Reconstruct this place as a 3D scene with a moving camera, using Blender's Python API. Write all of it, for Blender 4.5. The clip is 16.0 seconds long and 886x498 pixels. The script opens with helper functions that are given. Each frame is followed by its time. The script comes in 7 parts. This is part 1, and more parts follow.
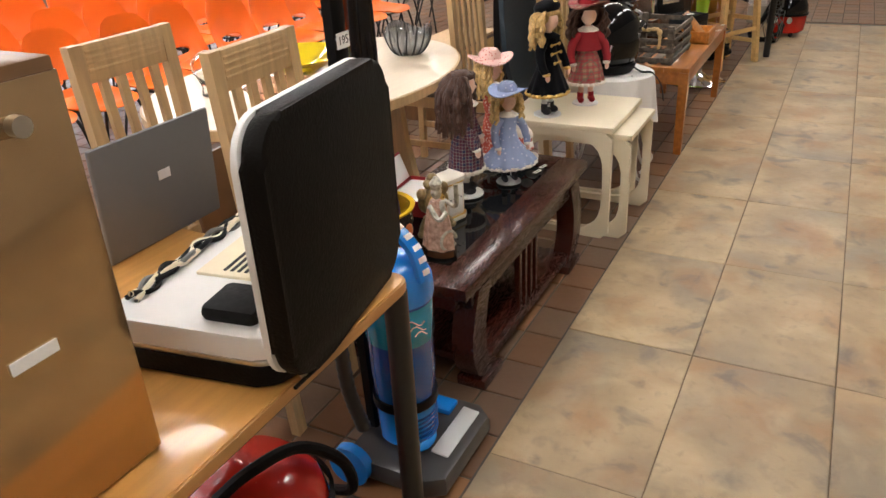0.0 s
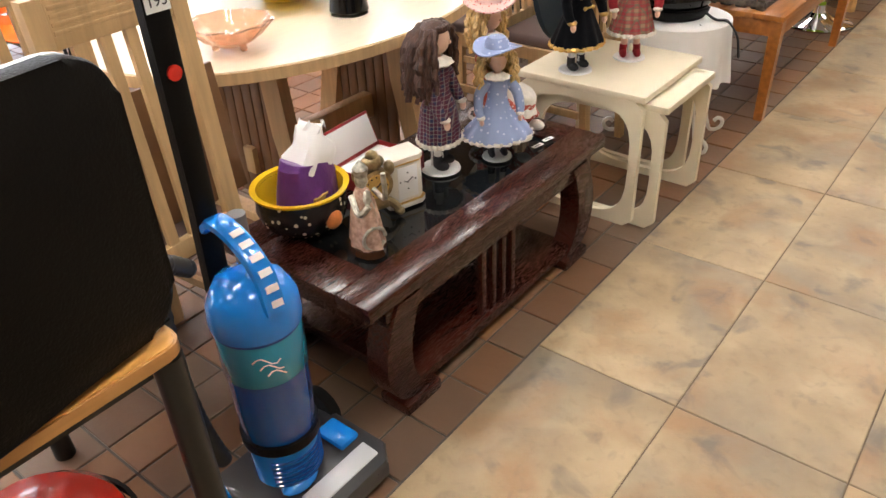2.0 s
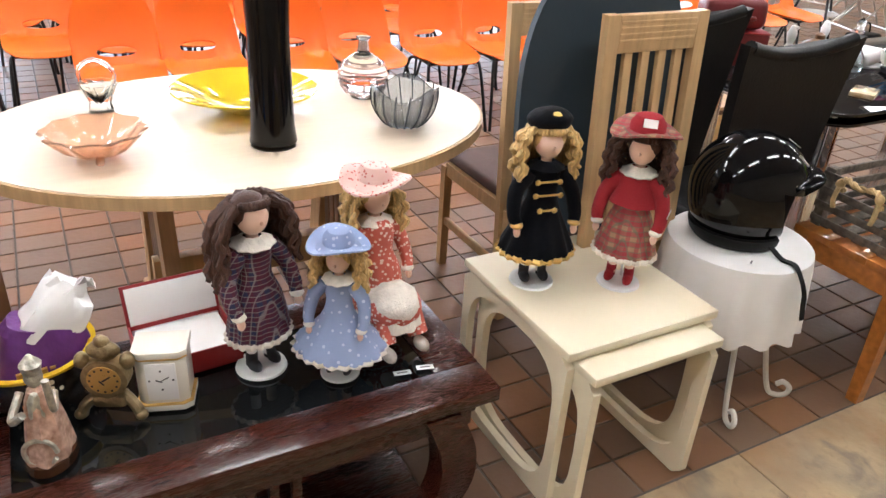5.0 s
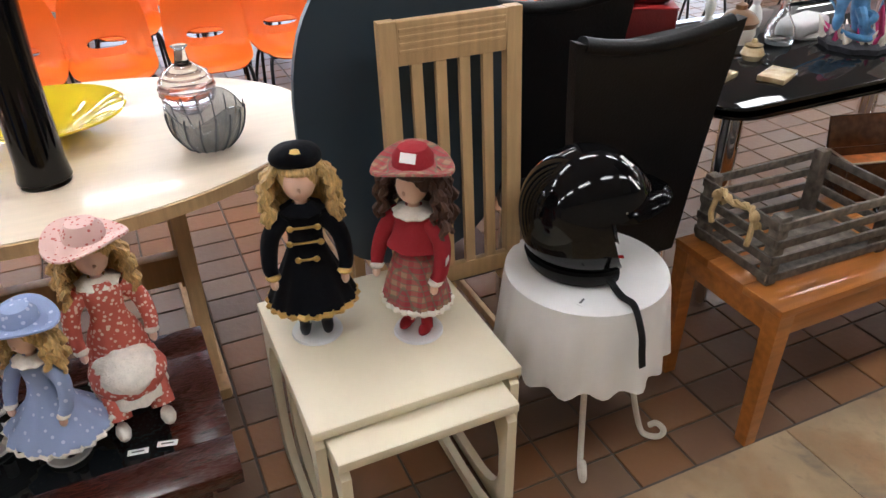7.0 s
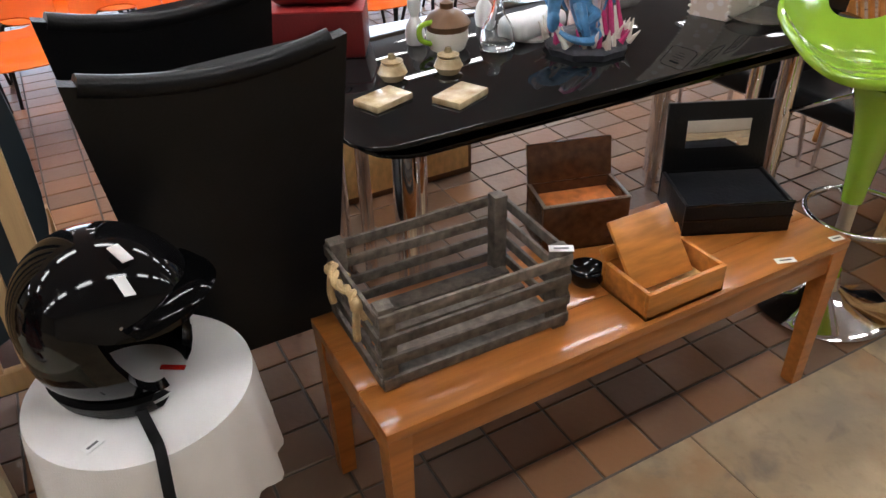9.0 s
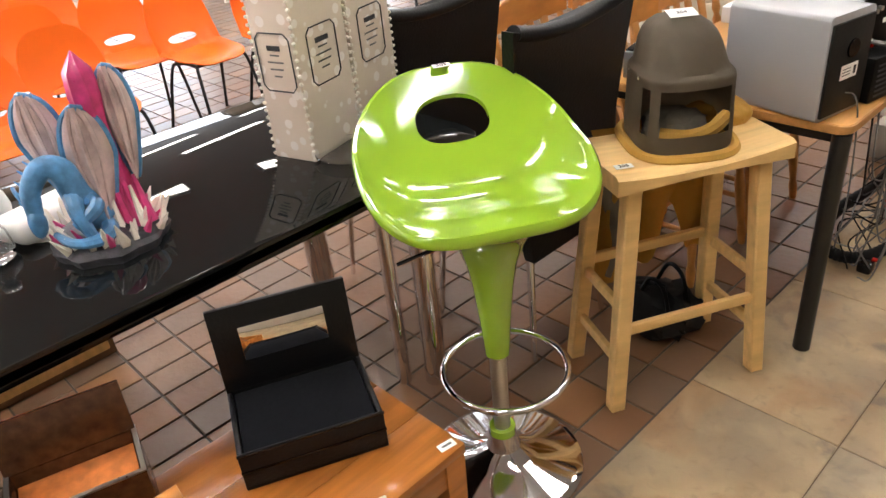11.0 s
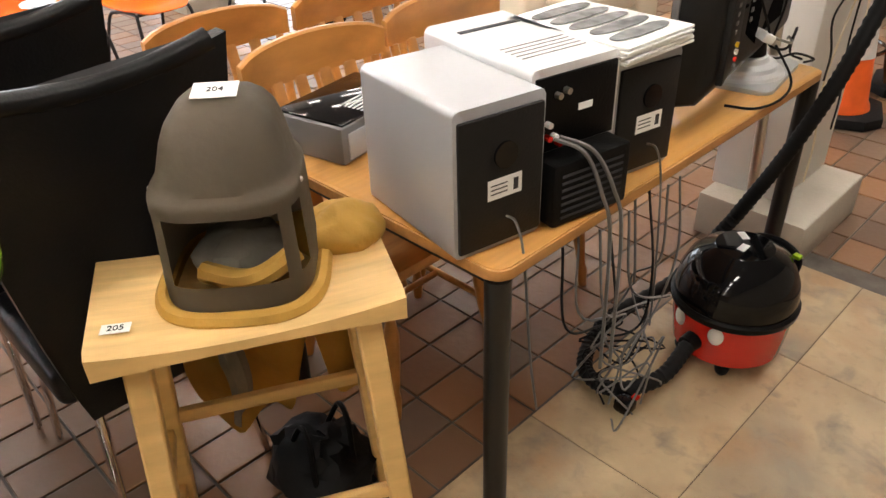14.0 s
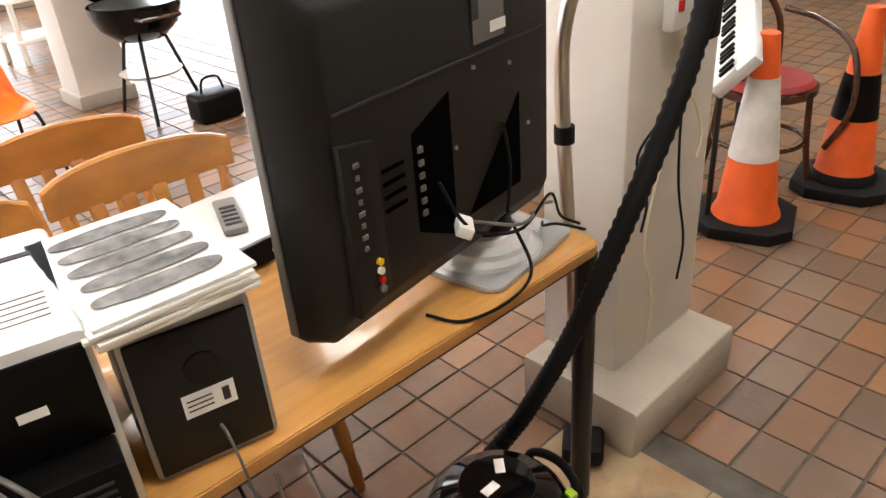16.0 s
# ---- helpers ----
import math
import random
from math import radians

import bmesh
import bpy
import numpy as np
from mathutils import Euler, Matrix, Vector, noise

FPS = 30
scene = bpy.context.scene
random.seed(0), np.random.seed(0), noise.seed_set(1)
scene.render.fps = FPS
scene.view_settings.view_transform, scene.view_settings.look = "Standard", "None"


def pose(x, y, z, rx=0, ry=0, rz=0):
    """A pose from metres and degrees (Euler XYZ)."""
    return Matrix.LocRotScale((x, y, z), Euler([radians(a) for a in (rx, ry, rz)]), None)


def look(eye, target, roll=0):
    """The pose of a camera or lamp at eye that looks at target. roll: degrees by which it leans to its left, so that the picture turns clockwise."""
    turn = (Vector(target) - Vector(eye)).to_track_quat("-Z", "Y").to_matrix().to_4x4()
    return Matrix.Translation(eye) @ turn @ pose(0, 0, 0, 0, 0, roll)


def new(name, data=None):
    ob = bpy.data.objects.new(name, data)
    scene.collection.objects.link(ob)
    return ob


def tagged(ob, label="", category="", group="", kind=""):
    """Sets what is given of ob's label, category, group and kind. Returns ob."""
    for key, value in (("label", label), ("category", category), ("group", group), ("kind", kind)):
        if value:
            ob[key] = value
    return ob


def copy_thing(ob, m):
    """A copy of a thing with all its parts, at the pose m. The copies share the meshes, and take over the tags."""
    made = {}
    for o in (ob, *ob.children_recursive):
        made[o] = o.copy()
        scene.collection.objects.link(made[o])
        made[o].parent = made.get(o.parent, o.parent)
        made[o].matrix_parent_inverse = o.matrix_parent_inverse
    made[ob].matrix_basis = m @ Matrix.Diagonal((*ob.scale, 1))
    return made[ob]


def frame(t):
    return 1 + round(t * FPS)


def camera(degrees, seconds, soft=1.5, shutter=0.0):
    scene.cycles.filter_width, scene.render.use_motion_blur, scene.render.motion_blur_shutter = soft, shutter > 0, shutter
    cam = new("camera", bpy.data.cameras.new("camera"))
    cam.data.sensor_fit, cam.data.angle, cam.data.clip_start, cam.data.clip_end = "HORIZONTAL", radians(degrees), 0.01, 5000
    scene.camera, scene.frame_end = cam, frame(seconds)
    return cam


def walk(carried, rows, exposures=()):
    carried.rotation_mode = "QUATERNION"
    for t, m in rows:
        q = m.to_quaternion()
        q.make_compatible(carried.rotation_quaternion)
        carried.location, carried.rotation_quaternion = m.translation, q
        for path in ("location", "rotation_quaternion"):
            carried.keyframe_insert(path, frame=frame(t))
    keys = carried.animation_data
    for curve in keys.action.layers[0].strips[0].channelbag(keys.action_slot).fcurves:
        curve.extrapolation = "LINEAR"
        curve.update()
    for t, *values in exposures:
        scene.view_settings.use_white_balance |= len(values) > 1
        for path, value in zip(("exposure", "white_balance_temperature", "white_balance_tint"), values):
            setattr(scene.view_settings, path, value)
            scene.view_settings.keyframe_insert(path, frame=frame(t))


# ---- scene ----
cam = camera(61.5, 16.0)
PATH = [
    (0, (0.673, 2.855, 1.438), (-0.178, 4.428, 0.542), -3.1),
    (0.5, (0.631, 3.039, 1.443), (-0.14, 4.627, 0.503), -3.2),
    (1, (0.658, 3.175, 1.462), (-0.133, 4.72, 0.468), -4.3),
    (1.5, (0.781, 3.374, 1.451), (-0.171, 4.772, 0.384), -2.2),
    (2, (0.847, 3.544, 1.44), (-0.215, 4.833, 0.339), -2.6),
    (2.5, (0.885, 3.764, 1.418), (-0.339, 4.886, 0.303), -0.2),
    (3, (0.891, 3.988, 1.461), (-0.359, 5.118, 0.384), 0.2),
    (3.5, (0.964, 4.205, 1.452), (-0.423, 5.196, 0.408), 2.8),
    (4, (1.024, 4.366, 1.471), (-0.442, 5.253, 0.44), 1.2),
    (4.5, (0.995, 4.551, 1.477), (-0.503, 5.447, 0.501), 1.7),
    (4.7, (0.989, 4.635, 1.487), (-0.531, 5.535, 0.55), 3.5),
    (6.8, (1.014, 5.463, 1.594), (-0.56, 6.115, 0.547), -2.0),
    (7, (1.001, 5.531, 1.584), (-0.547, 6.224, 0.525), -0.9),
    (7.5, (0.961, 5.73, 1.546), (-0.554, 6.514, 0.503), 0.3),
    (8, (0.941, 5.972, 1.541), (-0.532, 6.79, 0.464), -1.7),
    (8.5, (0.897, 6.276, 1.504), (-0.607, 7.031, 0.424), -1.4),
    (9, (0.891, 6.543, 1.506), (-0.58, 7.322, 0.396), -1.7),
    (9.5, (0.878, 6.782, 1.511), (-0.533, 7.638, 0.382), -2.5),
    (10, (0.84, 7.034, 1.541), (-0.555, 8.001, 0.483), -1.9),
    (10.2, (0.84, 7.12, 1.549), (-0.549, 8.108, 0.503), -4.3),
    (12.3, (0.684, 7.953, 1.463), (-0.485, 9.238, 0.471), -2.7),
    (12.5, (0.698, 8.017, 1.456), (-0.488, 9.259, 0.429), -3.5),
    (13, (0.786, 8.215, 1.474), (-0.525, 9.285, 0.408), -1.4),
    (13.5, (0.859, 8.4, 1.459), (-0.472, 9.471, 0.418), -2.5),
    (14, (0.875, 8.631, 1.447), (-0.335, 9.804, 0.371), -1.8),
    (14.5, (0.859, 8.909, 1.458), (-0.291, 10.157, 0.4), -2.0),
    (15, (0.883, 9.164, 1.461), (-0.359, 10.376, 0.468), -3.0),
    (15.5, (0.95, 9.417, 1.491), (-0.368, 10.55, 0.501), -2.5),
    (16, (0.989, 9.619, 1.496), (-0.316, 10.782, 0.524), -4.6),
]
EXPOSURES = [(0, -0.24, 6500, 10), (2, 0.1, 6500, 10), (4.5, 0.1, 6100, 10), (7, -0.4, 5950, 10), (7.5, -0.55, 5950, 10), (8, -0.55, 6000, 10), (9, -0.44, 6050, 10),
             (10, 0.0, 6350, 10), (12.5, 0.08, 6700, 10), (14, 0.14, 6800, 10), (16, 0.14, 6800, 10)]
walk(cam, [(t, look(eye, target, roll)) for t, eye, target, roll in PATH], exposures=EXPOSURES)

# ---- light ----
world = bpy.data.worlds.new("sky")
scene.world = world
world.use_nodes = True
wn = world.node_tree
sky = wn.nodes.new("ShaderNodeTexSky")
sky.sky_type, sky.sun_disc = "NISHITA", False
sky.sun_elevation, sky.sun_rotation = radians(35), radians(200)
wn.nodes["Background"].inputs[1].default_value = 0.12
wn.links.new(sky.outputs[0], wn.nodes["Background"].inputs[0])
sun = new("sun", bpy.data.lights.new("sun", "SUN"))
sun.data.energy, sun.data.angle, sun.data.color = 1.0, radians(12), (1, 0.96, 0.9)
sun.matrix_world = look((-30, -12, 22), (0, 0, 0))
PANEL_POWER = 36.0
WINDOW_POWER = 150.0


# ---- materials ----
def shade(c, k):
    return tuple(min(1, max(0, v * k)) for v in c[:3]) + (1,)


def mat(name, col, rough=0.5, metal=0.0, var=0.12, scale=6.0, stretch=(1, 1, 1), bump=0.0, bscale=80.0, coat=0.0, rnd=0.0,
        col2=None, glass=0.0, ior=1.45, spec=0.5, sheen=0.0, detail=5.0, contrast=0.5):
    m = bpy.data.materials.new(name)
    m.use_nodes = True
    n, l = m.node_tree.nodes, m.node_tree.links
    b = n["Principled BSDF"]
    tc, mp, no, rp = (n.new("ShaderNode" + k) for k in ("TexCoord", "Mapping", "TexNoise", "ValToRGB"))
    mp.inputs["Scale"].default_value = stretch
    l.new(tc.outputs["Object"], mp.inputs[0])
    l.new(mp.outputs[0], no.inputs["Vector"])
    no.inputs["Scale"].default_value, no.inputs["Detail"].default_value = scale, detail
    rp.color_ramp.elements[0].position, rp.color_ramp.elements[1].position = 0.5 - contrast / 2, 0.5 + contrast / 2
    rp.color_ramp.elements[0].color = shade(col, 1 - var)
    rp.color_ramp.elements[1].color = (*col2, 1) if col2 else shade(col, 1 + var)
    l.new(no.outputs["Fac"], rp.inputs[0])
    out = rp.outputs[0]
    if rnd:
        oi, hs, mm = n.new("ShaderNodeObjectInfo"), n.new("ShaderNodeHueSaturation"), n.new("ShaderNodeMapRange")
        mm.inputs["To Min"].default_value, mm.inputs["To Max"].default_value = 1 - rnd, 1 + rnd
        l.new(oi.outputs["Random"], mm.inputs["Value"])
        l.new(mm.outputs[0], hs.inputs["Value"])
        l.new(out, hs.inputs["Color"])
        out = hs.outputs[0]
    l.new(out, b.inputs["Base Color"])
    b.inputs["Roughness"].default_value, b.inputs["Metallic"].default_value = rough, metal
    b.inputs["Coat Weight"].default_value, b.inputs["Coat Roughness"].default_value = coat, 0.06
    b.inputs["IOR"].default_value, b.inputs["Transmission Weight"].default_value = ior, glass
    b.inputs["Specular IOR Level"].default_value, b.inputs["Sheen Weight"].default_value = spec, sheen
    fine = n.new("ShaderNodeTexNoise")
    fine.inputs["Scale"].default_value, fine.inputs["Detail"].default_value = bscale, 4
    l.new(mp.outputs[0], fine.inputs["Vector"])
    rr = n.new("ShaderNodeMapRange")
    rr.inputs["To Min"].default_value, rr.inputs["To Max"].default_value = max(0, rough * 0.8), min(1, rough * 1.2)
    l.new(fine.outputs["Fac"], rr.inputs["Value"])
    l.new(rr.outputs[0], b.inputs["Roughness"])
    if bump:
        bp = n.new("ShaderNodeBump")
        bp.inputs["Strength"].default_value, bp.inputs["Distance"].default_value = bump, 0.004
        l.new(fine.outputs["Fac"], bp.inputs["Height"])
        l.new(bp.outputs[0], b.inputs["Normal"])
    return m


def dotted(name, base, dot, scale, size=0.25, rough=0.8):
    m = mat(name, base, rough, var=0.1, bump=0.15, bscale=300)
    n, l = m.node_tree.nodes, m.node_tree.links
    b = n["Principled BSDF"]
    src = b.inputs["Base Color"].links[0].from_socket
    vo, rp, mx = n.new("ShaderNodeTexVoronoi"), n.new("ShaderNodeValToRGB"), n.new("ShaderNodeMixRGB")
    vo.inputs["Scale"].default_value = scale
    l.new(n["Texture Coordinate"].outputs["Object"], vo.inputs["Vector"])
    rp.color_ramp.elements[0].position, rp.color_ramp.elements[1].position = size, size + 0.04
    rp.color_ramp.elements[0].color, rp.color_ramp.elements[1].color = (1, 1, 1, 1), (0, 0, 0, 1)
    l.new(vo.outputs["Distance"], rp.inputs[0])
    l.new(rp.outputs[0], mx.inputs[0])
    l.new(src, mx.inputs[1])
    mx.inputs[2].default_value = (*dot, 1)
    l.new(mx.outputs[0], b.inputs["Base Color"])
    return m


def plaid(name, base, band, line, scale=9):
    m = mat(name, base, 0.85, var=0.15, bump=0.15, bscale=300)
    n, l = m.node_tree.nodes, m.node_tree.links
    b = n["Principled BSDF"]
    src = b.inputs["Base Color"].links[0].from_socket
    for axis, colour, k, s in (("Z", band, 0.45, 1), ("X", band, 0.45, 1), ("Y", band, 0.4, 1), ("Z", line, 0.12, 2), ("X", line, 0.12, 2)):
        w, rp, mx = n.new("ShaderNodeTexWave"), n.new("ShaderNodeValToRGB"), n.new("ShaderNodeMixRGB")
        w.bands_direction = axis
        w.inputs["Scale"].default_value, w.inputs["Distortion"].default_value = scale * s, 0.4
        l.new(n["Texture Coordinate"].outputs["Object"], w.inputs["Vector"])
        rp.color_ramp.elements[0].position, rp.color_ramp.elements[1].position = 1 - k, 1 - k + 0.1
        rp.color_ramp.elements[1].color = (0.6, 0.6, 0.6, 1)
        l.new(w.outputs["Fac"], rp.inputs[0])
        l.new(rp.outputs[0], mx.inputs[0])
        l.new(src, mx.inputs[1])
        mx.inputs[2].default_value = (*colour, 1)
        src = mx.outputs[0]
    l.new(src, b.inputs["Base Color"])
    return m


def glow(name, col, power):
    m = bpy.data.materials.new(name)
    m.use_nodes = True
    b = m.node_tree.nodes["Principled BSDF"]
    b.inputs["Emission Color"].default_value, b.inputs["Emission Strength"].default_value = (*col, 1), power
    return m


def slate(name):
    """Riven stone-look tile: tan ground with grey and rust patches, another cut of stone on each tile."""
    m = mat(name, (0.42, 0.297, 0.165), 0.46, var=0.3, scale=3.2, bump=0.55, bscale=34, col2=(0.54, 0.41, 0.24), spec=0.45)
    n, l = m.node_tree.nodes, m.node_tree.links
    b = n["Principled BSDF"]
    mp, oi, add, mul = n["Mapping"], n.new("ShaderNodeObjectInfo"), n.new("ShaderNodeVectorMath"), n.new("ShaderNodeVectorMath")
    cb = n.new("ShaderNodeCombineXYZ")
    for i in range(3):
        l.new(oi.outputs["Random"], cb.inputs[i])
    mul.operation, add.operation = "MULTIPLY", "ADD"
    mul.inputs[1].default_value = (37, 61, 83)
    l.new(cb.outputs[0], mul.inputs[0])
    l.new(n["Texture Coordinate"].outputs["Object"], add.inputs[0])
    l.new(mul.outputs[0], add.inputs[1])
    l.new(add.outputs[0], mp.inputs[0])
    src = b.inputs["Base Color"].links[0].from_socket
    for scale, lo, hi, colour, amount in ((2.0, 0.5, 0.68, (0.22, 0.195, 0.155), 0.65), (3.6, 0.5, 0.68, (0.36, 0.19, 0.08), 0.6), (7, 0.57, 0.69, (0.13, 0.12, 0.108), 0.6), (5, 0.54, 0.72, (0.58, 0.45, 0.27), 0.4), (30, 0.55, 0.75, (0.24, 0.18, 0.11), 0.4)):
        no, rp, mx = n.new("ShaderNodeTexNoise"), n.new("ShaderNodeValToRGB"), n.new("ShaderNodeMixRGB")
        no.inputs["Scale"].default_value, no.inputs["Detail"].default_value, no.inputs["Distortion"].default_value = scale, 9, 0.5
        l.new(add.outputs[0], no.inputs["Vector"])
        rp.color_ramp.elements[0].position, rp.color_ramp.elements[1].position = lo, hi
        rp.color_ramp.elements[1].color = (amount, amount, amount, 1)
        l.new(no.outputs["Fac"], rp.inputs[0])
        l.new(rp.outputs[0], mx.inputs[0])
        l.new(src, mx.inputs[1])
        mx.inputs[2].default_value = (*colour, 1)
        src = mx.outputs[0]
    l.new(src, b.inputs["Base Color"])
    return m


def quarry(name, island):
    """Fired clay tiles, each its own brown, orange or grey."""
    m = mat(name, (0.17, 0.075, 0.036), 0.34, var=0.2, scale=9, bump=0.25, bscale=45, spec=0.5)
    n, l = m.node_tree.nodes, m.node_tree.links
    b = n["Principled BSDF"]
    src = b.inputs["Base Color"].links[0].from_socket
    r = n.new("ShaderNodeNewGeometry").outputs["Random Per Island"] if island else n.new("ShaderNodeObjectInfo").outputs["Random"]
    rp, mx = n.new("ShaderNodeValToRGB"), n.new("ShaderNodeMixRGB")
    e = rp.color_ramp.elements
    e[0].color, e[1].color = (0.31, 0.156, 0.068, 1), (0.108, 0.07, 0.048, 1)
    for p, c in ((0.22, (0.19, 0.104, 0.056, 1)), (0.45, (0.148, 0.106, 0.076, 1)), (0.62, (0.25, 0.116, 0.048, 1)), (0.8, (0.18, 0.13, 0.09, 1))):
        e.new(p).color = c
    l.new(r, rp.inputs[0])
    mx.inputs[0].default_value = 0.75
    l.new(src, mx.inputs[1])
    l.new(rp.outputs[0], mx.inputs[2])
    l.new(mx.outputs[0], b.inputs["Base Color"])
    return m


SLATE, QUARRY, QUARRY_I = slate("slate_tile"), quarry("quarry_tile", False), quarry("quarry_tiles", True)
GROUT = mat("grout", (0.11, 0.096, 0.082), 0.9, var=0.3, scale=15, bump=0.4)
AISLEGROUT = mat("brown_grout", (0.15, 0.105, 0.065), 0.9, var=0.3, scale=15, bump=0.4)
PLASTER = mat("plaster", (0.74, 0.72, 0.68), 0.7, var=0.05, scale=3, bump=0.2, bscale=30)
CREAMWALL = mat("cream_wall", (0.36, 0.3, 0.23), 0.8, var=0.06, scale=2, bump=0.2)
CEIL = mat("ceiling_board", (0.4, 0.39, 0.37), 0.85, var=0.04, scale=4)
BEECH = mat("beech_laminate", (0.6, 0.3, 0.08), 0.3, var=0.14, scale=4, stretch=(14, 1, 14), bump=0.08, bscale=40, coat=0.3)
BEECHEDGE = mat("beech_edge", (0.5, 0.25, 0.08), 0.4, var=0.2, scale=4, stretch=(14, 1, 14))
PALEOAK = mat("pale_oak", (0.56, 0.375, 0.185), 0.42, var=0.16, scale=3, stretch=(18, 18, 1.2), bump=0.15, bscale=30)
PALETOP = mat("pale_laminate", (0.78, 0.66, 0.5), 0.32, var=0.05, scale=5, stretch=(10, 1, 10), coat=0.25)
PINE = mat("pine", (0.5, 0.22, 0.055), 0.33, var=0.25, scale=3, stretch=(14, 1.5, 5), bump=0.1, bscale=30, coat=0.3)
RAWPINE = mat("raw_stool_wood", (0.74, 0.49, 0.195), 0.5, var=0.18, scale=4, stretch=(1.2, 12, 6), bump=0.2, bscale=30)
TEAK = mat("teak", (0.41, 0.145, 0.027), 0.3, var=0.3, scale=3, stretch=(14, 1.2, 14), bump=0.1, bscale=30, coat=0.35)
REDWOOD = mat("orange_box_wood", (0.5, 0.19, 0.034), 0.33, var=0.4, scale=5, stretch=(9, 1.5, 9), bump=0.1, coat=0.2)
MAHOG = mat("mahogany", (0.04, 0.0082, 0.0042), 0.27, var=0.2, scale=7, stretch=(14, 1.2, 14), bscale=40, coat=0.15, col2=(0.052, 0.0105, 0.005))
DARKGLASS = mat("dark_glass", (0.008, 0.009, 0.0095), 0.03, var=0.1)
CREAM = mat("cream_paint", (0.8, 0.72, 0.53), 0.4, var=0.05, scale=5, bump=0.1, bscale=50)
WHITECLOTH = mat("white_cloth", (0.85, 0.84, 0.82), 0.85, var=0.04, scale=8, bump=0.25, bscale=300)
WHITEPAINT = mat("white_metal_paint", (0.8, 0.78, 0.72), 0.35, var=0.05)
BLACKGLOSS = mat("black_gloss", (0.004, 0.004, 0.0045), 0.07, var=0.1, spec=0.38)
BLACKPLASTIC = mat("black_plastic", (0.004, 0.0038, 0.0038), 0.42, var=0.2, bump=0.15, bscale=200, spec=0.13)
BLACKMETAL = mat("black_metal", (0.007, 0.0065, 0.0065), 0.38, var=0.2, coat=0.1)
GREYBLACK = mat("grey_black_casing", (0.012, 0.0112, 0.0108), 0.45, var=0.2, bump=0.15, bscale=200, spec=0.28)
RUBBER = mat("black_rubber", (0.007, 0.007, 0.0075), 0.65, var=0.25, bump=0.2, spec=0.2)
LEATHER = mat("black_leather", (0.0055, 0.0055, 0.006), 0.36, var=0.25, scale=12, bump=0.25, bscale=140, spec=0.3)
CASEBLACK = mat("case_leatherette", (0.006, 0.005, 0.0042), 0.5, var=0.2, scale=5, bump=0.35, bscale=220, spec=0.11)
CHROME = mat("chrome", (0.8, 0.8, 0.82), 0.07, 1.0, var=0.03)
STEEL = mat("brushed_steel", (0.6, 0.58, 0.55), 0.3, 1.0, var=0.08)
SILVER = mat("silver_plastic", (0.43, 0.44, 0.46), 0.34, 0.35, var=0.05, scale=3, bump=0.05, bscale=400)
SILVERTOP = mat("silver_top", (0.66, 0.67, 0.68), 0.32, 0.2, var=0.04, scale=3)
GREYPLASTIC = mat("grey_plastic", (0.14, 0.135, 0.13), 0.4, var=0.12)
HOSEGREY = mat("hose_grey", (0.045, 0.042, 0.038), 0.45, var=0.2, scale=12)
PRINTGREY = mat("print_grey", (0.13, 0.13, 0.135), 0.6, var=0.75, scale=26, col2=(0.3, 0.3, 0.3))
GREYSHELL = mat("grey_shell", (0.17, 0.165, 0.16), 0.45, 0.2, var=0.06, scale=4)
WHITEPLASTIC = mat("white_plastic", (0.78, 0.78, 0.76), 0.4, var=0.05)
PAPER = mat("paper", (0.86, 0.86, 0.84), 0.8, var=0.03)
# Near-black that carries the shade of a hollow, for pieces that are flat
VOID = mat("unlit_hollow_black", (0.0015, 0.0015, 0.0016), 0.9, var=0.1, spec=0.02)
INK = mat("ink", (0.03, 0.03, 0.035), 0.7, var=0.2)
ORANGE = mat("orange_plastic", (0.9, 0.165, 0.008), 0.4, var=0.06, scale=3, bump=0.12, bscale=160)
LIME = mat("lime_gloss", (0.29, 0.49, 0.03), 0.14, var=0.04, scale=2, coat=1.0)
BLUE = mat("blue_gloss", (0.008, 0.22, 0.72), 0.2, var=0.1, coat=0.7)
BLUECLEAR = mat("blue_clear", (0.004, 0.15, 0.5), 0.08, var=0.3, scale=5, coat=0.8, col2=(0.002, 0.04, 0.28))
TEALBAND = mat("teal_band", (0.008, 0.27, 0.45), 0.2, var=0.15, coat=0.6)
RED = mat("red_plastic", (0.55, 0.022, 0.014), 0.25, var=0.08, coat=0.5)
REDLEATHER = mat("oxblood_leather", (0.13, 0.012, 0.012), 0.35, var=0.2, bump=0.3, bscale=140)
NAVY = mat("navy_laminate", (0.025, 0.042, 0.058), 0.42, var=0.1, scale=3, bump=0.1)
WEATHERED = mat("weathered_grey_wood", (0.1, 0.082, 0.066), 0.7, var=0.5, scale=7, stretch=(6, 6, 6), bump=0.5, bscale=60, rnd=0.3, col2=(0.21, 0.175, 0.14))
ROPE = mat("rope", (0.52, 0.37, 0.18), 0.9, var=0.3, scale=40, bump=0.6, bscale=220)
DARKWOOD = mat("dark_box_wood", (0.06, 0.023, 0.01), 0.25, var=0.4, scale=6, stretch=(2, 8, 8), coat=0.3)
BROWNPANEL = mat("brown_board", (0.17, 0.085, 0.035), 0.35, var=0.25, scale=4, stretch=(8, 2, 2), coat=0.2)
CUSHION = mat("brown_cushion", (0.12, 0.08, 0.07), 0.8, var=0.2, bump=0.4, bscale=200)
YELLOWGLASS = mat("yellow_glass", (0.88, 0.68, 0.02), 0.06, var=0.08, coat=0.5, glass=0.35)
PEACHGLASS = mat("peach_glass", (0.95, 0.6, 0.42), 0.06, var=0.1, glass=0.75, coat=0.4)
